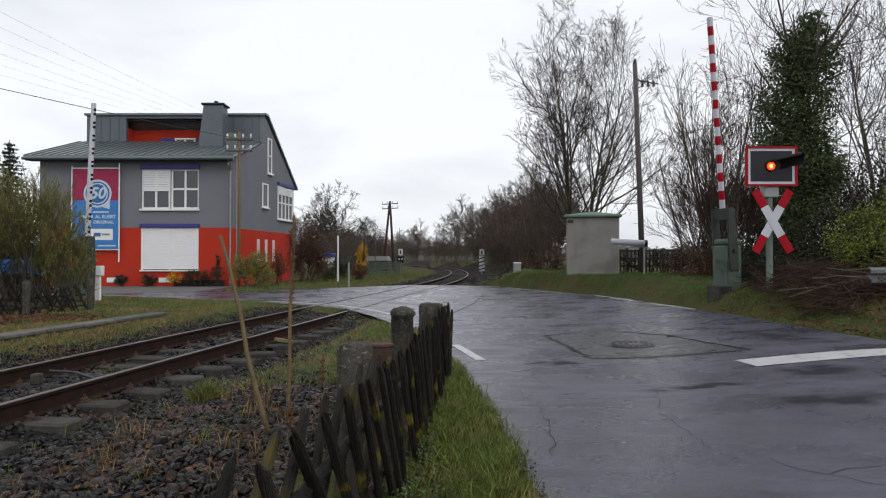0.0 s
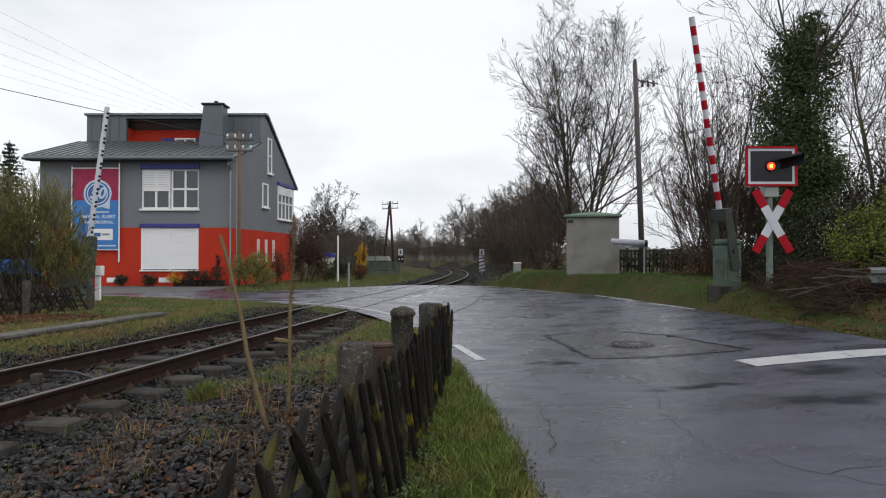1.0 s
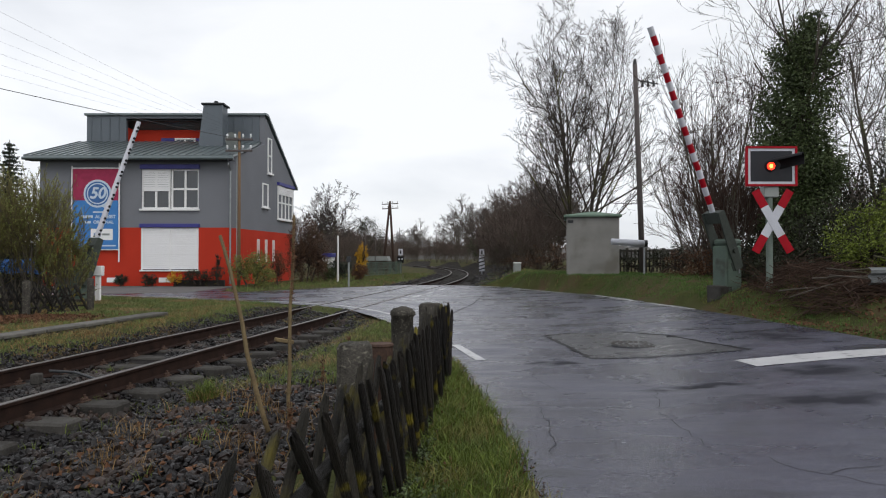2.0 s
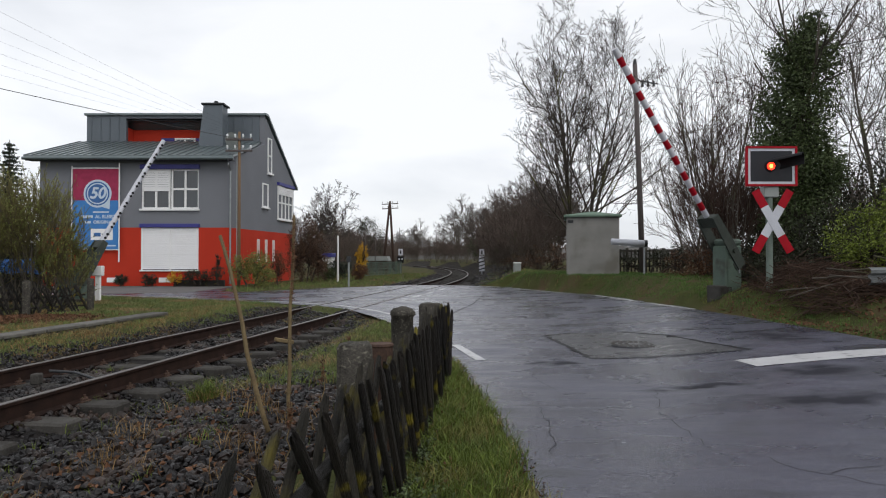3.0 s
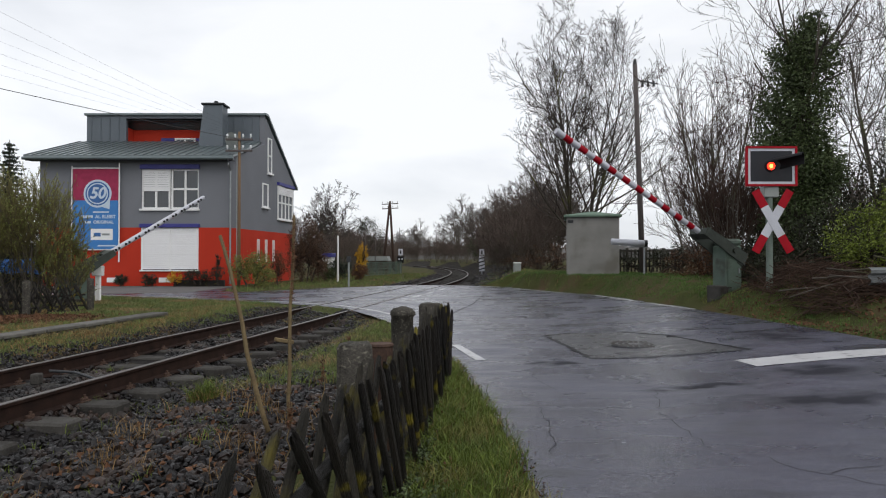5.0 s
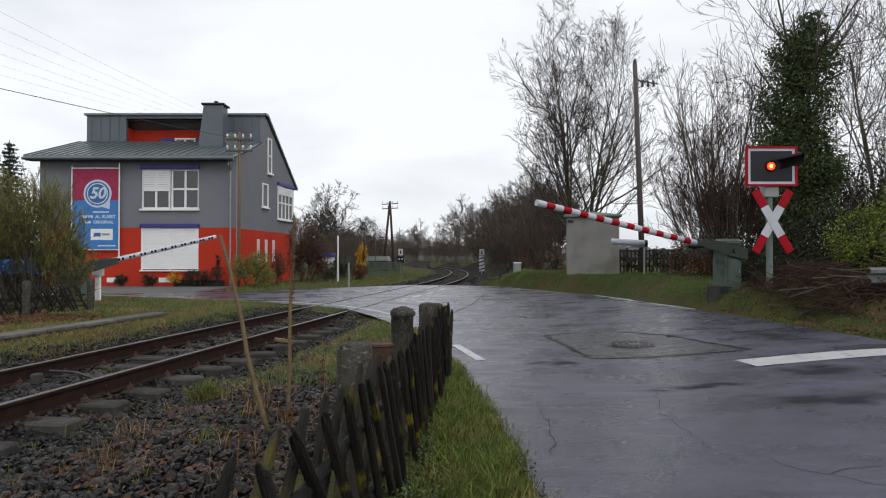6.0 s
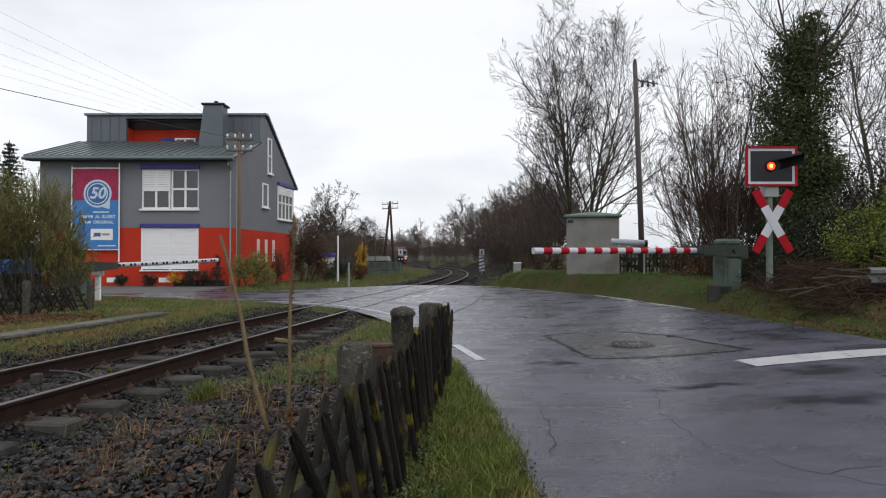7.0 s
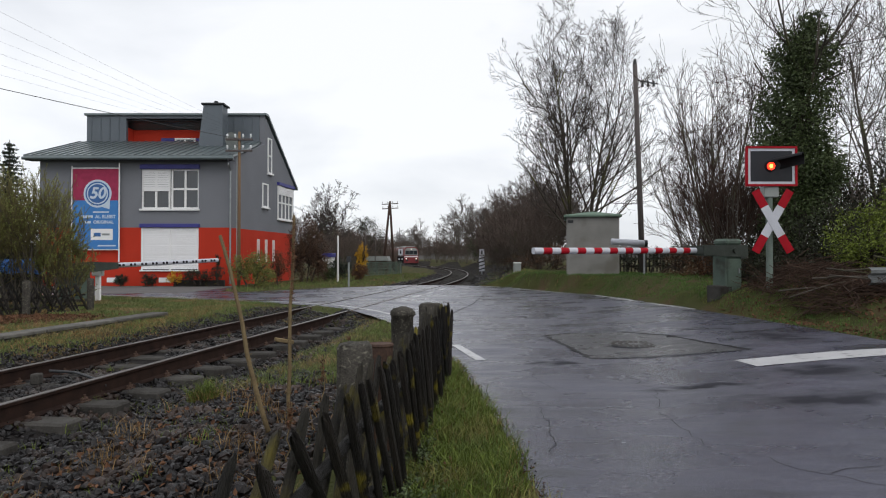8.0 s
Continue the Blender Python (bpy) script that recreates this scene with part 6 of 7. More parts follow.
def build_train():
    """Red regional railcar; its origin is on the track under the front end, local -y looks ahead."""
    t = empty("train", pose(0, 0, 0), "red and white regional railcar with lit headlights", "train")
    out = [(-1.40, 0.45), (1.40, 0.45), (1.42, 1.0), (1.42, 2.2), (1.30, 3.0), (0.9, 3.4), (-0.9, 3.4), (-1.30, 3.0), (-1.42, 2.2), (-1.42, 1.0)]
    part("body", prism(out, 0.3, 24.0), "train_red", t)
    nose = [(x * .93, z if z < 2.5 else z * .97) for x, z in out]
    part("nose", prism(nose, 0.0, 0.32), "train_red", t)
    part("roof", prism([(-1.0, 3.39), (1.0, 3.39), (0.8, 3.6), (-0.8, 3.6)], 0.8, 23.5), "grey_plate", t)
    part("upper_front", prism([(-1.28, 1.9), (1.28, 1.9), (1.16, 2.9), (0.75, 3.25), (-0.75, 3.25), (-1.16, 2.9)], -0.03, 0.0), "grey_plate", t)
    for a, b in ((-1.1, -0.42), (-0.34, 0.34), (0.42, 1.1)):
        part("windscreen", box(a, b, -0.05, -0.032, 2.05, 2.75, 0.01), "pane", t)
    part("stripe", box(-1.30, 1.30, -0.02, -0.002, 1.55, 1.75), "white", t)
    for x in (-0.95, 0.95):
        part("headlight", tube(((x, -0.06, 1.25), (x, -0.002, 1.25)), 0.13, 12), "headlight", t)
        part("buffer", tube(((x * .92, -0.55, 0.98), (x * .92, -0.5, 0.98), (x * .92, 0.1, 0.98)), [0.2, 0.2, 0.1], 10), "dark_trim", t)
    part("headlight", tube(((0, -0.05, 3.02), (0, -0.032, 3.02)), 0.09, 10), "headlight", t)
    part("skirt", box(-1.25, 1.25, 0.2, 23.5, 0.15, 0.45), "dark_trim", t)
    for y in (3.0, 20.5):
        for x in (-0.75, 0.75):
            for d in (0, 2.0):
                part("wheel", tube(((x - 0.06, y + d, 0.45), (x + 0.06, y + d, 0.45)), 0.43, 14), "dark_trim", t)
    for k in range(8):
        for x in (-1.425, 1.405):
            part("window", box(x, x + 0.02, 2.0 + k * 2.6, 3.7 + k * 2.6, 1.75, 2.65), "pane", t)
    return t


# ---------------------------------------------------------------- building it all
build_ground()
build_road()
LINE = build_track()
build_house()
build_barriers()
LAMP = build_signal()
build_hut()
build_pole("telegraph_pole", -10.08, 33.5, 7.65, 0.085, "brown wooden telegraph pole with two crossarms of white insulators", ((7.26, 0.66), (6.70, 0.66)), wood="pole_brown")
part("conduit", tube(((-0.10, -0.05, 0.9), (-0.10, -0.05, 6.4)), 0.022, 8), "grey_plate", bpy.data.objects["telegraph_pole"], "pale cable conduit")
POLE = build_pole("utility_pole", 8.83, 30.0, 10.0, 0.13, "bare wooden utility pole with a small bracket", z=land(8.83, 30), lean=-1.9)
part("bracket", tube(((0, 0, 9.3 - land(8.68, 30)), (1.0, 0, 9.1 - land(8.68, 30))), 0.035, 6), "dark_trim", POLE)
for k in range(3):
    part("insulator", tube(((0.3 + 0.25 * k, 0, 9.0 - land(8.68, 30)), (0.3 + 0.25 * k, 0, 9.24 - land(8.68, 30))), [0.07, 0.04], 8), "dark_trim", POLE)
part("pole_top", tube(((0, 0, 10.0 - land(8.68, 30)), (0, 0, 10.25 - land(8.68, 30))), [0.10, 0.05], 8), "dark_trim", POLE)
build_pole("telegraph_pole", -5.42, 75.0, 7.7, 0.15, "far wooden telegraph pole with crossarms", ((7.4, 0.9), (6.9, 0.9)), lean=-3.4, wood="twig_red")
build_pole("telegraph_pole", -6.62, 75.0, 7.6, 0.15, "far wooden strut pole leaning on its neighbour", lean=5.4, wood="twig_red")
for px, py, ph in ((-6.85, 60, 4.1), (-6.6, 66, 4.3), (-5.75, 90, 5.4)):
    build_pole("slim_pole", px, py, ph, 0.05, "slim grey pole beside the railway gardens")
wire("wire", (-10.2, 33.5, 7.32), (-14, 14, 6.05), 0.1, 0.012, "dark overhead line wire")
for k in range(6):
    wire("wire", (-10.7 + 0.26 * k, 33.5, 7.55), (-14 + 0.5 * k, 14, 6.6 + 0.22 * k), 0.12, 0.0025, "thin overhead line wire")
wire("wire", (9.6, 30, 9.1), (32, 30, 6.5), 0.6, 0.012, "thin overhead line wire")

# ---- trees
bare_tree("tree", 8.4, 42, 16.5, 5, "large bare spreading tree with mossy yellow-green trunk", 4, 5, 0.23, kids=(14, 8, 6, 3), thin=0.0085, splay=0.50, lift=0.06, trunk=0.78, angle=38, ratio=0.46, wobble=0.055, end=0.10, bark="bark_moss", **{"from": 0.16})
bare_tree("tree", -10.7, 64, 9.0, 26, "bare round-crowned tree behind the house", 4, 3, 0.13, kids=(10, 7, 5, 3), thin=0.012, splay=0.45, lift=0.03, angle=42, ratio=0.5, end=0.15)
bare_tree("tree", 13.2, 36, 10.0, 8, "bare many-stemmed tree behind the crossing", 4, 3, 0.11, kids=(6, 5, 4, 3), thin=0.009, lift=0.08)
bare_tree("tree", 21.0, 32, 16.0, 12, "bare tree with fine spreading twigs", 4, 2, 0.15, kids=(8, 6, 4, 3), thin=0.008, wobble=0.14)
bare_tree("shrub", 9.3, 23, 6.6, 11, "tall bare reddish many-stemmed shrub", 3, 12, 0.065, kids=(4, 4, 3), twig="twig_red", thin=0.006, splay=0.36, lift=0.07, category="bush", trunk=0.85, angle=22)
bare_tree("shrub", 8.4, 19.8, 3.4, 13, "bare reddish shrub beside the barrier", 3, 12, 0.035, kids=(6, 4, 3), twig="twig_red", thin=0.005, splay=0.5, category="bush", trunk=0.8, angle=26)
bare_tree("tree", 10.05, 19.2, 8.6, 21, "ivy-covered tree with bare upper branches", 3, 1, 0.16, kids=(7, 5, 4), thin=0.005, wobble=0.06, **{"from": 0.7})
bare_tree("tree", 13.6, 21.0, 9.5, 24, "dense bare tree with crooked dark branches", 4, 2, 0.10, kids=(7, 5, 4, 3), thin=0.006, wobble=0.17, lift=0.02, angle=50, **{"from": 0.15})
bare_tree("tree", 15.2, 21.5, 10.0, 22, "bare tree with hanging fine twigs", 4, 2, 0.07, kids=(6, 5, 4, 3), thin=0.006, wobble=0.16, lift=0.03)
bare_tree("tree", 15.5, 26, 12.5, 23, "bare tree with hanging fine twigs", 4, 2, 0.11, kids=(7, 5, 4, 3), thin=0.007, wobble=0.16, lift=0.04)
ivy = [(-0.1, 0, 1.3, .9, .8, 1.3), (0.1, 0, 2.9, 1.1, 1.0, 1.3), (-0.1, 0, 4.3, 1.1, 1.0, 1.2), (0.15, 0, 5.6, 1.0, .9, 1.0), (0.25, 0, 6.3, .9, .8, .75), (0.4, 0, 6.9, .5, .5, .45), (-0.6, -0.2, 3.3, .8, .7, .8), (0.55, -.2, 2.8, .7, .6, .8)]
leafy("ivy", 9.88, 18.9, 0.9, ivy, 34000, 0.058, "ivy", 31, "dark green ivy covering a tree trunk", "ivy")
leafy("bush", 9.75, 14.4, 0.95, [(-0.7, 0, 0.8, .9, .8, .7), (0.3, 0, 1.2, 1.1, .9, .9), (0.5, 0, 1.75, .7, .7, .5), (1.3, 0.2, 1.5, 1.0, .9, 1.0), (-0.1, -.3, 0.5, 1.1, .7, .5)], 26000, 0.036, "hedge", 32, "bright green evergreen bush on the bank")
leafy("undergrowth", 9.0, 15.6, 0.75, [(-0.8, 0, 0.35, .9, .5, .45), (0.2, 0, 0.45, 1.0, .6, .6), (1.5, 0, 0.6, 1.1, .6, .8), (-1.4, 0.4, 0.3, .6, .5, .6), (2.8, 0, .8, 1.2, .6, 1.0)], 6000, 0.05, "bramble", 33, "dark ivy and bramble undergrowth on the bank")
leafy("thicket", 12.2, 19.2, 0.8, [(-0.9, 0, 1.6, 1.0, .7, 1.6), (0.5, 0, 2.6, 1.1, .7, 2.0), (2.0, 0, 2.4, 1.1, .7, 1.8)], 9000, 0.05, "bramble", 40, "dark tangled thicket under the bare trees")
leafy("thicket", 10.6, 17.2, 0.8, [(-1.6, 0, 0.8, .8, .5, .8), (-0.5, 0, 1.0, .9, .6, 1.0), (0.8, 0, 1.1, 1.0, .6, 1.1), (2.2, 0, 1.2, 1.1, .6, 1.2), (3.6, 0, 1.3, 1.1, .6, 1.3)], 13000, 0.055, "bramble", 34, "dark tangled bramble thicket under the trees")
bare_tree("shrub", 8.7, 22.0, 3.3, 14, "dense dark bare shrub behind the barrier", 3, 17, 0.035, kids=(6, 4, 3), twig="twig_red", thin=0.0055, splay=0.5, category="bush", trunk=0.8, angle=30)
bare_tree("shrub", 9.0, 20.6, 3.0, 15, "dense dark bare shrub behind the barrier", 3, 22, 0.03, kids=(7, 5, 3), twig="twig_red", thin=0.005, splay=0.75, category="bush", trunk=0.8, angle=30)
leafy("undergrowth", 8.0, 20.6, 0.35, [(-0.7, 0, 0.35, .6, .4, .5), (0.1, 0, 0.6, .8, .5, .8), (0.9, 0, 0.8, .8, .5, .9)], 6500, 0.04, "dead_leaf", 35, "rust-brown undergrowth beneath the bare shrubs")
leafy("undergrowth", 8.9, 19.4, 0.5, [(-0.3, 0, 0.6, .7, .5, .7), (0.5, 0, 0.8, .8, .5, .9)], 5000, 0.045, "bramble", 36, "dark bramble undergrowth behind the barrier")
leafy("undergrowth", 9.3, 24.6, 0.75, [(-0.9, 0, .5, .7, .5, .5), (0.1, 0, .8, .8, .5, .8), (1.0, 0, .9, .8, .5, .9)], 4200, 0.045, "brown_leaf", 41, "brown leafy undergrowth beneath the bare shrub")
leafy("undergrowth", 9.2, 30.6, 0.75, [(-0.7, 0, .5, .8, .4, .5), (0.5, 0, .6, .8, .4, .6), (1.6, 0, .7, .8, .4, .7)], 3000, 0.05, "bramble", 42, "dark low brambles in front of the garden fence")
brush_pile()

# thickets behind the hut and along the bend
BUSH = bare_tree("shrub", 4.6, 44, 4.4, 51, "dense bare brown thicket shrub", 3, 10, 0.05, twig="twig_brown", kids=(7, 5, 3), thin=0.010, splay=0.7, category="bush", trunk=0.8, group="trackside thicket")
BUSH2 = bare_tree("shrub", 6.2, 45, 5.2, 52, "dense bare brown thicket shrub", 3, 10, 0.06, kids=(6, 4, 3), thin=0.010, twig="twig_brown", splay=0.6, category="bush", trunk=0.8, group="trackside thicket")
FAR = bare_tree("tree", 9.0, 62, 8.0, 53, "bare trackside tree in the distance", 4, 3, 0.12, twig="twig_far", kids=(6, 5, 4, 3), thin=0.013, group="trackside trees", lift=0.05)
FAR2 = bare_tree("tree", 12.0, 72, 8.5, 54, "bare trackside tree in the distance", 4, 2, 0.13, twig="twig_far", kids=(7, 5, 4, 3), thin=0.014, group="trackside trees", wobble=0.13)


def plant(src, x, y, scale, turn):
    return copy_thing(src, pose(x, y, land(x, y), 0, 0, turn) @ Matrix.Diagonal((scale, scale, scale, 1)))


PR = random.Random(90)
for x, y, s in ((5.4, 47, .85), (7.6, 46, .75), (9.5, 45, .7), (5.6, 54, .85), (7.0, 55, .85), (6.6, 64, .85), (8.6, 66, .9)):
    plant(PR.choice((BUSH, BUSH2)), x, y, s, PR.uniform(0, 360))
for x, y, s in ((11.4, 20.5, .6), (12.6, 19.5, .5), (13.8, 20.5, .55), (10.3, 21.5, .6), (14.6, 24, .7)):
    plant(BUSH2, x, y, s, PR.uniform(0, 360))
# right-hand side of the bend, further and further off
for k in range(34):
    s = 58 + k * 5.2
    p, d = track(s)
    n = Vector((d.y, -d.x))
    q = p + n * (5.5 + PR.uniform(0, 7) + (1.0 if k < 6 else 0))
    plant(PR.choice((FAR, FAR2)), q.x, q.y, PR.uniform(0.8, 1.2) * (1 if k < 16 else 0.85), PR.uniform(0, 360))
    q = p + n * (4.6 + PR.uniform(0, 2.0))
    plant(PR.choice((BUSH, BUSH2)), q.x, q.y, PR.uniform(0.7, 1.1), PR.uniform(0, 360))
for x, y, sc in ((7.6, 66, 1.0), (6.4, 78, 1.1), (10.2, 60, .95), (5.2, 92, 1.1), (3.6, 104, 1.1), (9.0, 86, 1.3), (11.5, 70, 1.2)):
    plant(PR.choice((FAR, FAR2)), x, y, sc, PR.uniform(0, 360))
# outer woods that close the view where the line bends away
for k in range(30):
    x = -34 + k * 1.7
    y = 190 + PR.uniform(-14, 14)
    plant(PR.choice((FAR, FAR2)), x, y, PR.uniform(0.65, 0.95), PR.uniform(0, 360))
# left-hand side behind the house
for x, y, s in ((-12.5, 66, .8), (-15, 70, .9), (-13.0, 82, .8), (-15.5, 92, .8), (-14.8, 102, .65), (-18, 110, .8), (-21, 118, .9)):
    plant(PR.choice((FAR, FAR2)), x, y, s, PR.uniform(0, 360))
for x, y, s in ((-12.6, 56, .8), (-10.8, 58, .75), (-9.2, 60, .7), (-8.4, 66, .7), (-9.4, 72, .8), (-9.6, 80, .8), (-11.0, 68, .8), (-12.0, 49, .7), (-11.2, 98, .9), (-13.5, 92, 1.0), (-14.5, 102, 1.0), (-14, 112, 1.0), (-16, 120, 1.1), (-12, 88, .9)):
    plant(PR.choice((BUSH, BUSH2)), x, y, s, PR.uniform(0, 360))


for x, y, s in ((4.4, 41, .6), (5.0, 42.5, .7), (5.9, 41.5, .6), (3.9, 47, .55), (4.8, 49, .7), (6.3, 49.5, .75)):
    plant(PR.choice((BUSH, BUSH2)), x, y, s, PR.uniform(0, 360))
leafy("undergrowth", 5.6, 40.2, 0.7, [(-1.2, 0, .5, .8, .5, .5), (0, 0, .7, .9, .5, .7), (1.2, 0, .8, .9, .5, .8), (2.6, 0, .7, .9, .5, .7), (4.0, 0, .7, 1.0, .5, .7)], 5200, 0.055, "brown_leaf", 37, "brown tangled undergrowth beneath the thicket")
leafy("tree", -9.2, 78, 0.0, [(-1.2, 0, 3.0, 1.9, 1.5, 2.2), (1.0, 0, 3.4, 1.7, 1.5, 2.4), (0, 0, 5.2, 1.5, 1.2, 1.2)], 5200, 0.10, "bramble", 38, "dense dark olive rounded tree", "tree")
leafy("bush", 5.4, 92, 0.7, [(-0.6, 0, 2.0, 1.4, 1.2, 1.6), (0.6, 0, 3.0, 1.2, 1.0, 1.4)], 2600, 0.10, "ivy", 39, "dark green bush beside the bend", "bush")


def far_wood():
    """A low uneven belt of woodland far behind everything."""
    rnd = random.Random(7)
    bm = bmesh.new()
    n = 260
    rows = []
    for i in range(n + 1):
        a = radians(-48 + 96 * i / n)
        r = 330 + 25 * noise.noise((i * .07, 0, 0))
        top = 6.5 + 3.0 * noise.noise((i * .11, 3, 0)) + 2.5 * noise.noise((i * .6, 5, 0)) + rnd.uniform(-.8, .8)
        rows.append([bm.verts.new((r * math.sin(a), r * math.cos(a) + dy, z)) for dy, z in ((0, -1), (0.5, top * .6), (5, top), (25, -1))])
    for a, b in zip(rows, rows[1:]):
        for k in range(3):
            bm.faces.new((a[k], b[k], b[k + 1], a[k + 1]))
    tagged(part("backdrop", bm, "haze_tinted_wood", smooth=False), "far belt of bare woodland, its colour greyed for haze", "woodland", kind="structure")


far_wood()

for x, y, s in ((-6.9, 96, .62), (-8.2, 99, .7), (-8.0, 92, .6), (-9.6, 103, .8), (-10.2, 96, .8), (-6.8, 90, .5)):
    plant(PR.choice((BUSH, BUSH2)), x, y, s, PR.uniform(0, 360))

# ---- garden plants round the house
leafy("bush", -9.0, 32.0, 0.0, [(-0.4, 0, 0.9, .6, .5, .7), (0.3, 0, 1.1, .6, .5, .7), (0.5, 0, 0.5, .6, .5, .5)], 5200, 0.05, "olive", 61, "olive-brown garden bush beside the house")
leafy("hedge", -7.7, 38.0, 0.0, [(-0.5, 0, 1.6, .6, .6, 1.7), (0.2, 0, 1.9, .6, .6, 1.8), (0.8, 0, 1.5, .5, .6, 1.5)], 11000, 0.05, "brown_leaf", 62, "tall brown hedge beside the house")
leafy("bush", -8.4, 34.6, 0.0, [(0, 0, 0.9, .5, .4, .8)], 1500, 0.05, "dead_leaf", 63, "brown-leaved garden bush beside the house")
leafy("forsythia", -5.6, 46.0, 0.0, [(-0.15, 0, 1.2, .32, .3, .7), (0.2, 0, 1.7, .36, .3, .9), (0.0, 0, 0.7, .35, .3, .5)], 1700, 0.06, "yellow", 64, "yellow flowering forsythia bush")
leafy("bush", -6.6, 45.0, 0.0, [(0, 0, .8, .7, .5, .7), (-.9, 0, 0.7, .6, .5, .6)], 2600, 0.06, "conifer", 65, "dark green garden bush beside the drive")
leafy("bush", -5.2, 42.0, 0.0, [(0, 0, .55, .6, .5, .5)], 1800, 0.05, "dead_leaf", 66, "rust-brown low bush beside the drive")
leafy("bush", -7.4, 42.0, 0.0, [(0, 0, .6, .5, .4, .6), (.5, 0, .4, .4, .4, .4)], 2200, 0.05, "ivy", 67, "variegated green bush beside the drive")
for x, r, seed in ((-15.75, .38, 71), (-14.35, .42, 72)):
    leafy("box_bush", x, 33.2, 0.0, [(0, 0, r * .75, r, r * .8, r * .8)], 1700, 0.035, "conifer", seed, "small clipped dark green bush", "bush", "clipped bushes")
leafy("box_bush", -11.95, 33.1, 0.25, [(-.35, 0, .25, .55, .4, .35), (.35, 0, .3, .55, .4, .38)], 2400, 0.035, "conifer", 73, "wide clipped dark green bush in the planter")
leafy("bush", -13.1, 33.1, 0.1, [(0, 0, .35, .35, .3, .35)], 900, 0.04, "yellow", 74, "small yellowish bush by the wall")
leafy("conifer", -11.0, 33.2, 0.2, [(0, 0, .5, .3, .25, .5), (0, 0, 1.0, .18, .18, .4)], 1400, 0.035, "conifer", 75, "small dark pointed conifer by the wall")

# ---- shrubs on the far side of the track
WILLOW = dict(kids=(7, 5, 4), thin=0.006, lift=0.10, angle=24, trunk=0.8, category="bush")
for wx, wy, wh, sd, wn_, sp in ((-11.15, 18.7, 3.1, 81, 8, .22), (-12.0, 18.9, 3.5, 82, 9, .30), (-12.9, 18.7, 3.0, 87, 8, .40), (-13.7, 18.8, 2.6, 88, 8, .45), (-10.55, 18.9, 2.0, 83, 8, .35), (-12.4, 17.4, 2.4, 89, 8, .45)):
    bare_tree("shrub", wx, wy, wh, sd, "tall olive shrub with upright fine twigs and young leaves", 3, wn_, 0.032, leaf=("willow_leaf", 0.015, 10), splay=sp, twig="twig_olive", **WILLOW)
leafy("bush", -12.6, 19.4, 0.0, [(0, 0, .8, 1.2, .7, .8), (1.4, 0, .6, .8, .6, .6), (-1.2, 0, .8, .9, .6, .7)], 2600, 0.035, "bramble", 84, "dark olive bush behind the low fence")


def spruce(x, y, height, spread_, seed, label):
    """A conifer of drooping whorled branches, narrowing to a leader."""
    rnd = random.Random(seed)
    t = empty("conifer", pose(x, y, land(x, y)), label, "tree")
    part("trunk", tube(((0, 0, -0.2), (0, 0, height * .6), (0, 0, height)), [0.22, 0.12, 0.02], 8), "bark", t)
    v, f = [], []
    z = 0.8
    while z < height - 0.15:
        reach = spread_ * (1 - z / height) ** 0.85 + 0.12
        for k in range(9):
            a = rnd.uniform(0, 6.28)
            ln = reach * rnd.uniform(0.6, 1.1)
            for i in range(int(5 + ln * 11)):
                q = (i + rnd.random()) / (5 + ln * 11)
                p = Vector((math.cos(a) * ln * q, math.sin(a) * ln * q, z - 0.30 * ln * q + 0.22 * ln * q * q))
                blade(rnd, v, f, p + Vector((rnd.gauss(0, .10), rnd.gauss(0, .10), rnd.gauss(0, .05))), 0.13, 2.4)
        z += 0.30
    raw("foliage", v, f, "conifer", t)


spruce(-33.3, 52, 10.5, 3.0, 85, "dark tall spruce beyond the house")
leafy("hedge", -27.0, 44, 0.0, [(-2, 0, 1.5, 2, 1, 1.5), (1, 0, 1.6, 2, 1, 1.6), (3.6, 0, 1.4, 1.6, 1, 1.4)], 7000, 0.1, "conifer", 86, "dark hedge beyond the drive")

old_fence()
lattice_fence((-11.4, 14.2), (-9.45, 18.0), 0.75, 0.15, 28, 0.028, "old low crossed picket fence", 4)
build_small()
dry_stem(-1.52, 5.95, (-0.42, 0.0, 1.80), 1, 0.024, "tall bent dry weed stalk")
dry_stem(-1.46, 6.35, (0.08, 0.0, 2.0), 2, 0.020, "tall upright dry weed stalk with a brown seed head", 0.3)
dry_stem(-1.02, 7.5, (-0.02, 0, 0.72), 3, 0.008, "thin dry weed stalk", 0.15)
dry_stem(-0.98, 7.7, (0.05, 0, 0.6), 4, 0.008, "thin dry weed stalk", 0.15)
dry_stem(-1.25, 7.0, (0.03, 0, 0.55), 5, 0.007, "thin dry weed stalk", 0.1)
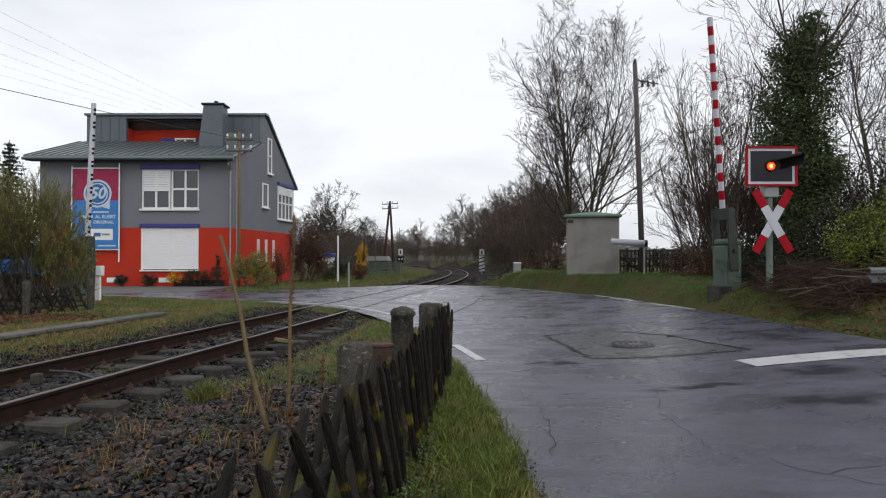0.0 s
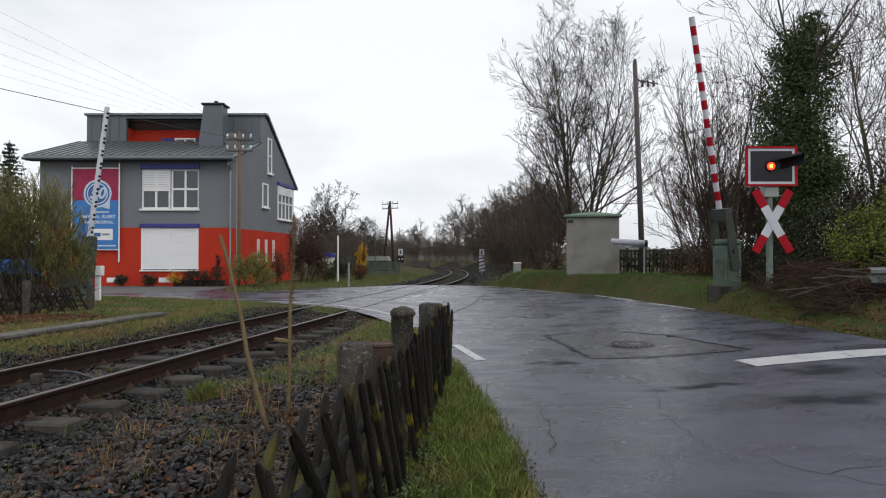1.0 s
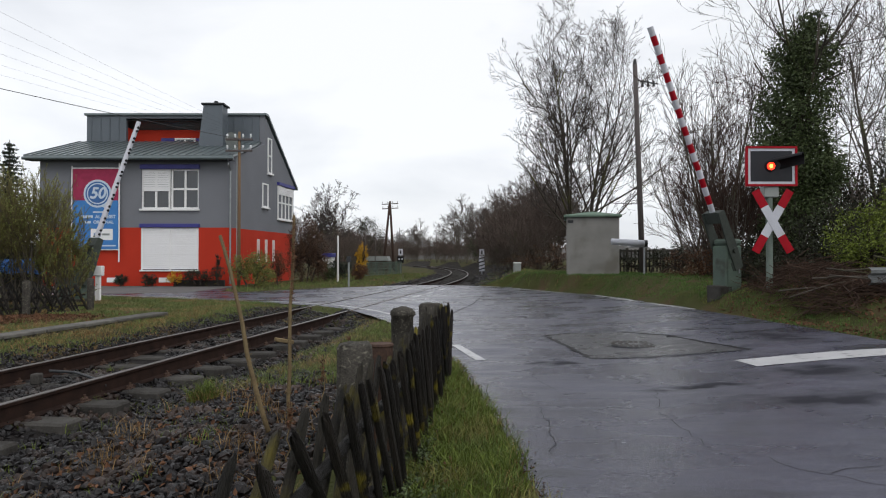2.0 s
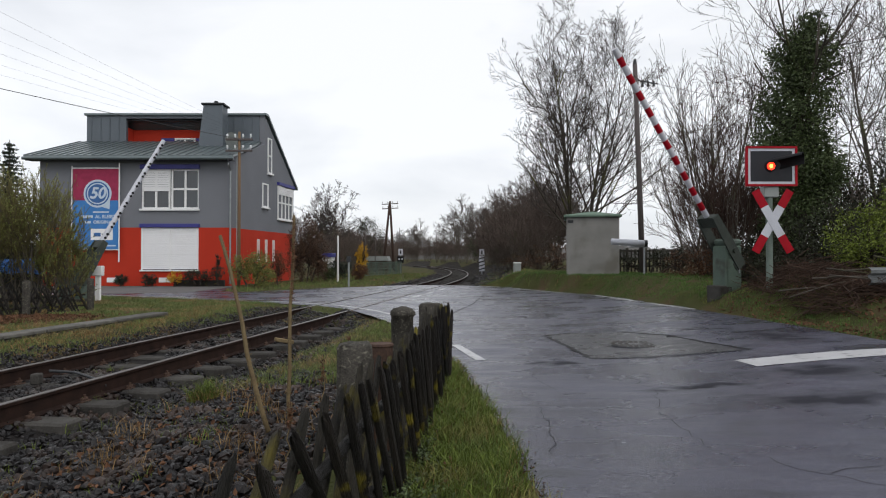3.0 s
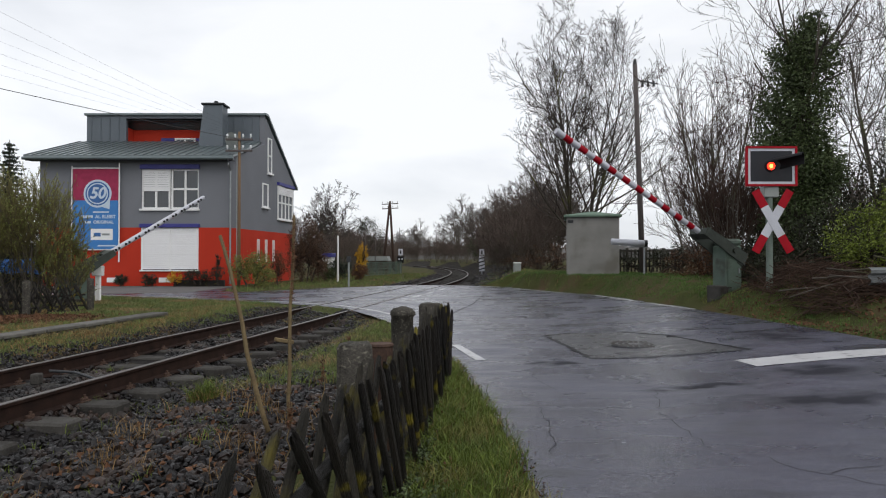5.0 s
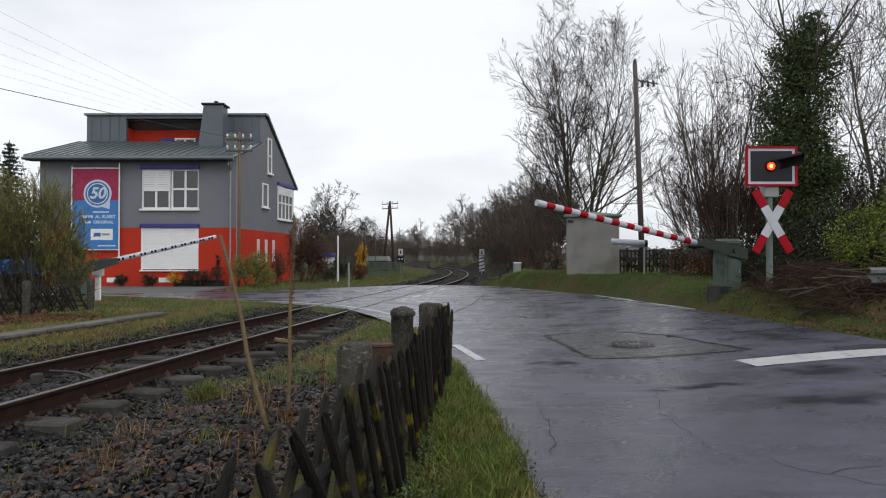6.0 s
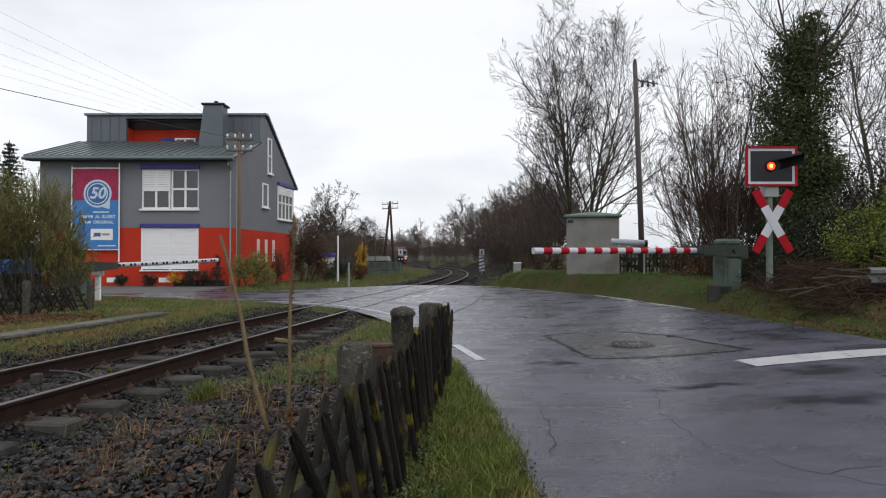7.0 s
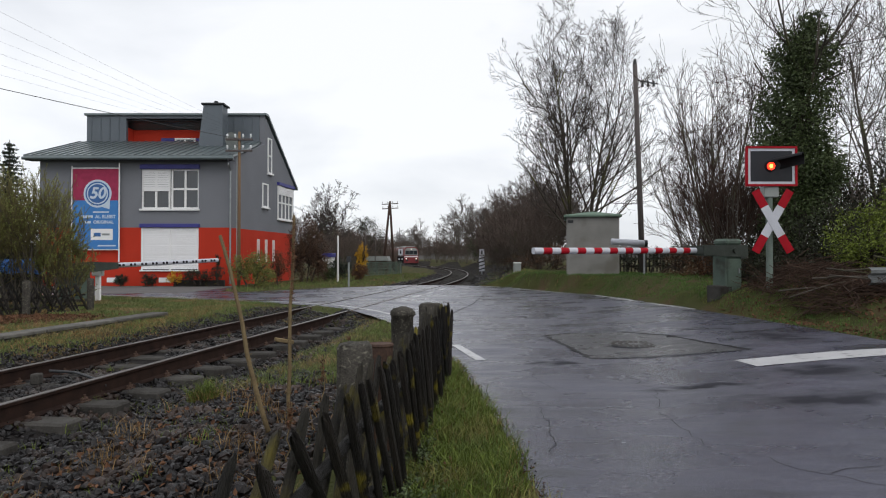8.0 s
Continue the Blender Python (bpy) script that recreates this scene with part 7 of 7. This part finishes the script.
dry_stem(-1.2, 5.2, (0.06, 0, 0.5), 6, 0.006, "thin dry weed stalk", 0.1)
leafy("ivy_patch", -0.22, 3.55, land(-0.22, 3.55), [(0, 0, .07, .28, .5, .12), (.1, .9, .06, .2, .5, .10), (.12, 1.7, .05, .12, .4, .08)], 2200, 0.022, "ivy", 91, "small patch of ivy leaves at the fence foot", "ivy")
TRAIN = build_train()
scatter_stones(LINE)
build_grass()


# ---------------------------------------------------------------- what moves
def motions():
    near = [(0, 84.9), (0.5, 82.4), (1.0, 78.7), (1.5, 72.0), (3.0, 52.0), (3.5, 47.0), (4.0, 40.3), (4.5, 34.0), (5.8, 12.9), (6.0, 9.8), (6.2, 6.2), (6.5, 2.5), (6.75, 0.2), (7.0, -0.4), (8.0, -0.4)]
    walk(ARMS[0], [(t, Matrix.Translation((-0.05, 0, 1.16)) @ pose(0, 0, 0, 0, 0, 180) @ pose(0, 0, 0, 0, -e, 0)) for t, e in near])
    far = [(0, 87.5), (0.5, 85.6), (1.0, 82.5), (1.5, 76), (3.0, 57.5), (3.5, 51), (4.0, 43.7), (4.5, 36.8), (5.8, 15.5), (6.0, 12), (6.5, 5), (6.8, 2.6), (7.0, 2.2), (8.0, 2.2)]
    walk(ARMS[1], [(t, Matrix.Translation((0, 0, 1.12)) @ pose(0, 0, 0, 0, 0, 59.4) @ pose(0, 0, 0, 0, -e, 0)) for t, e in far])
    # the lamp swings behind its lens once a second
    rows = []
    for k in range(9):
        for dt, y in ((-0.40, -0.012), (-0.33, -0.045), (0.20, -0.045), (0.27, -0.012)):
            if 0 <= k + dt <= 8:
                rows.append((k + dt, pose(-0.02, y, 0)))
    rows = [(0, pose(-0.02, -0.045, 0))] + rows + [(8, pose(-0.02, -0.045, 0))]
    walk(LAMP, rows)
    rows = []
    for k in range(9):
        p, d = track(125.5 + 9.0 * (8 - k))
        rows.append((k, pose(p.x, p.y, 0.02, 0, 0, math.degrees(math.atan2(-d.x, d.y)))))
    walk(TRAIN, rows)


motions()
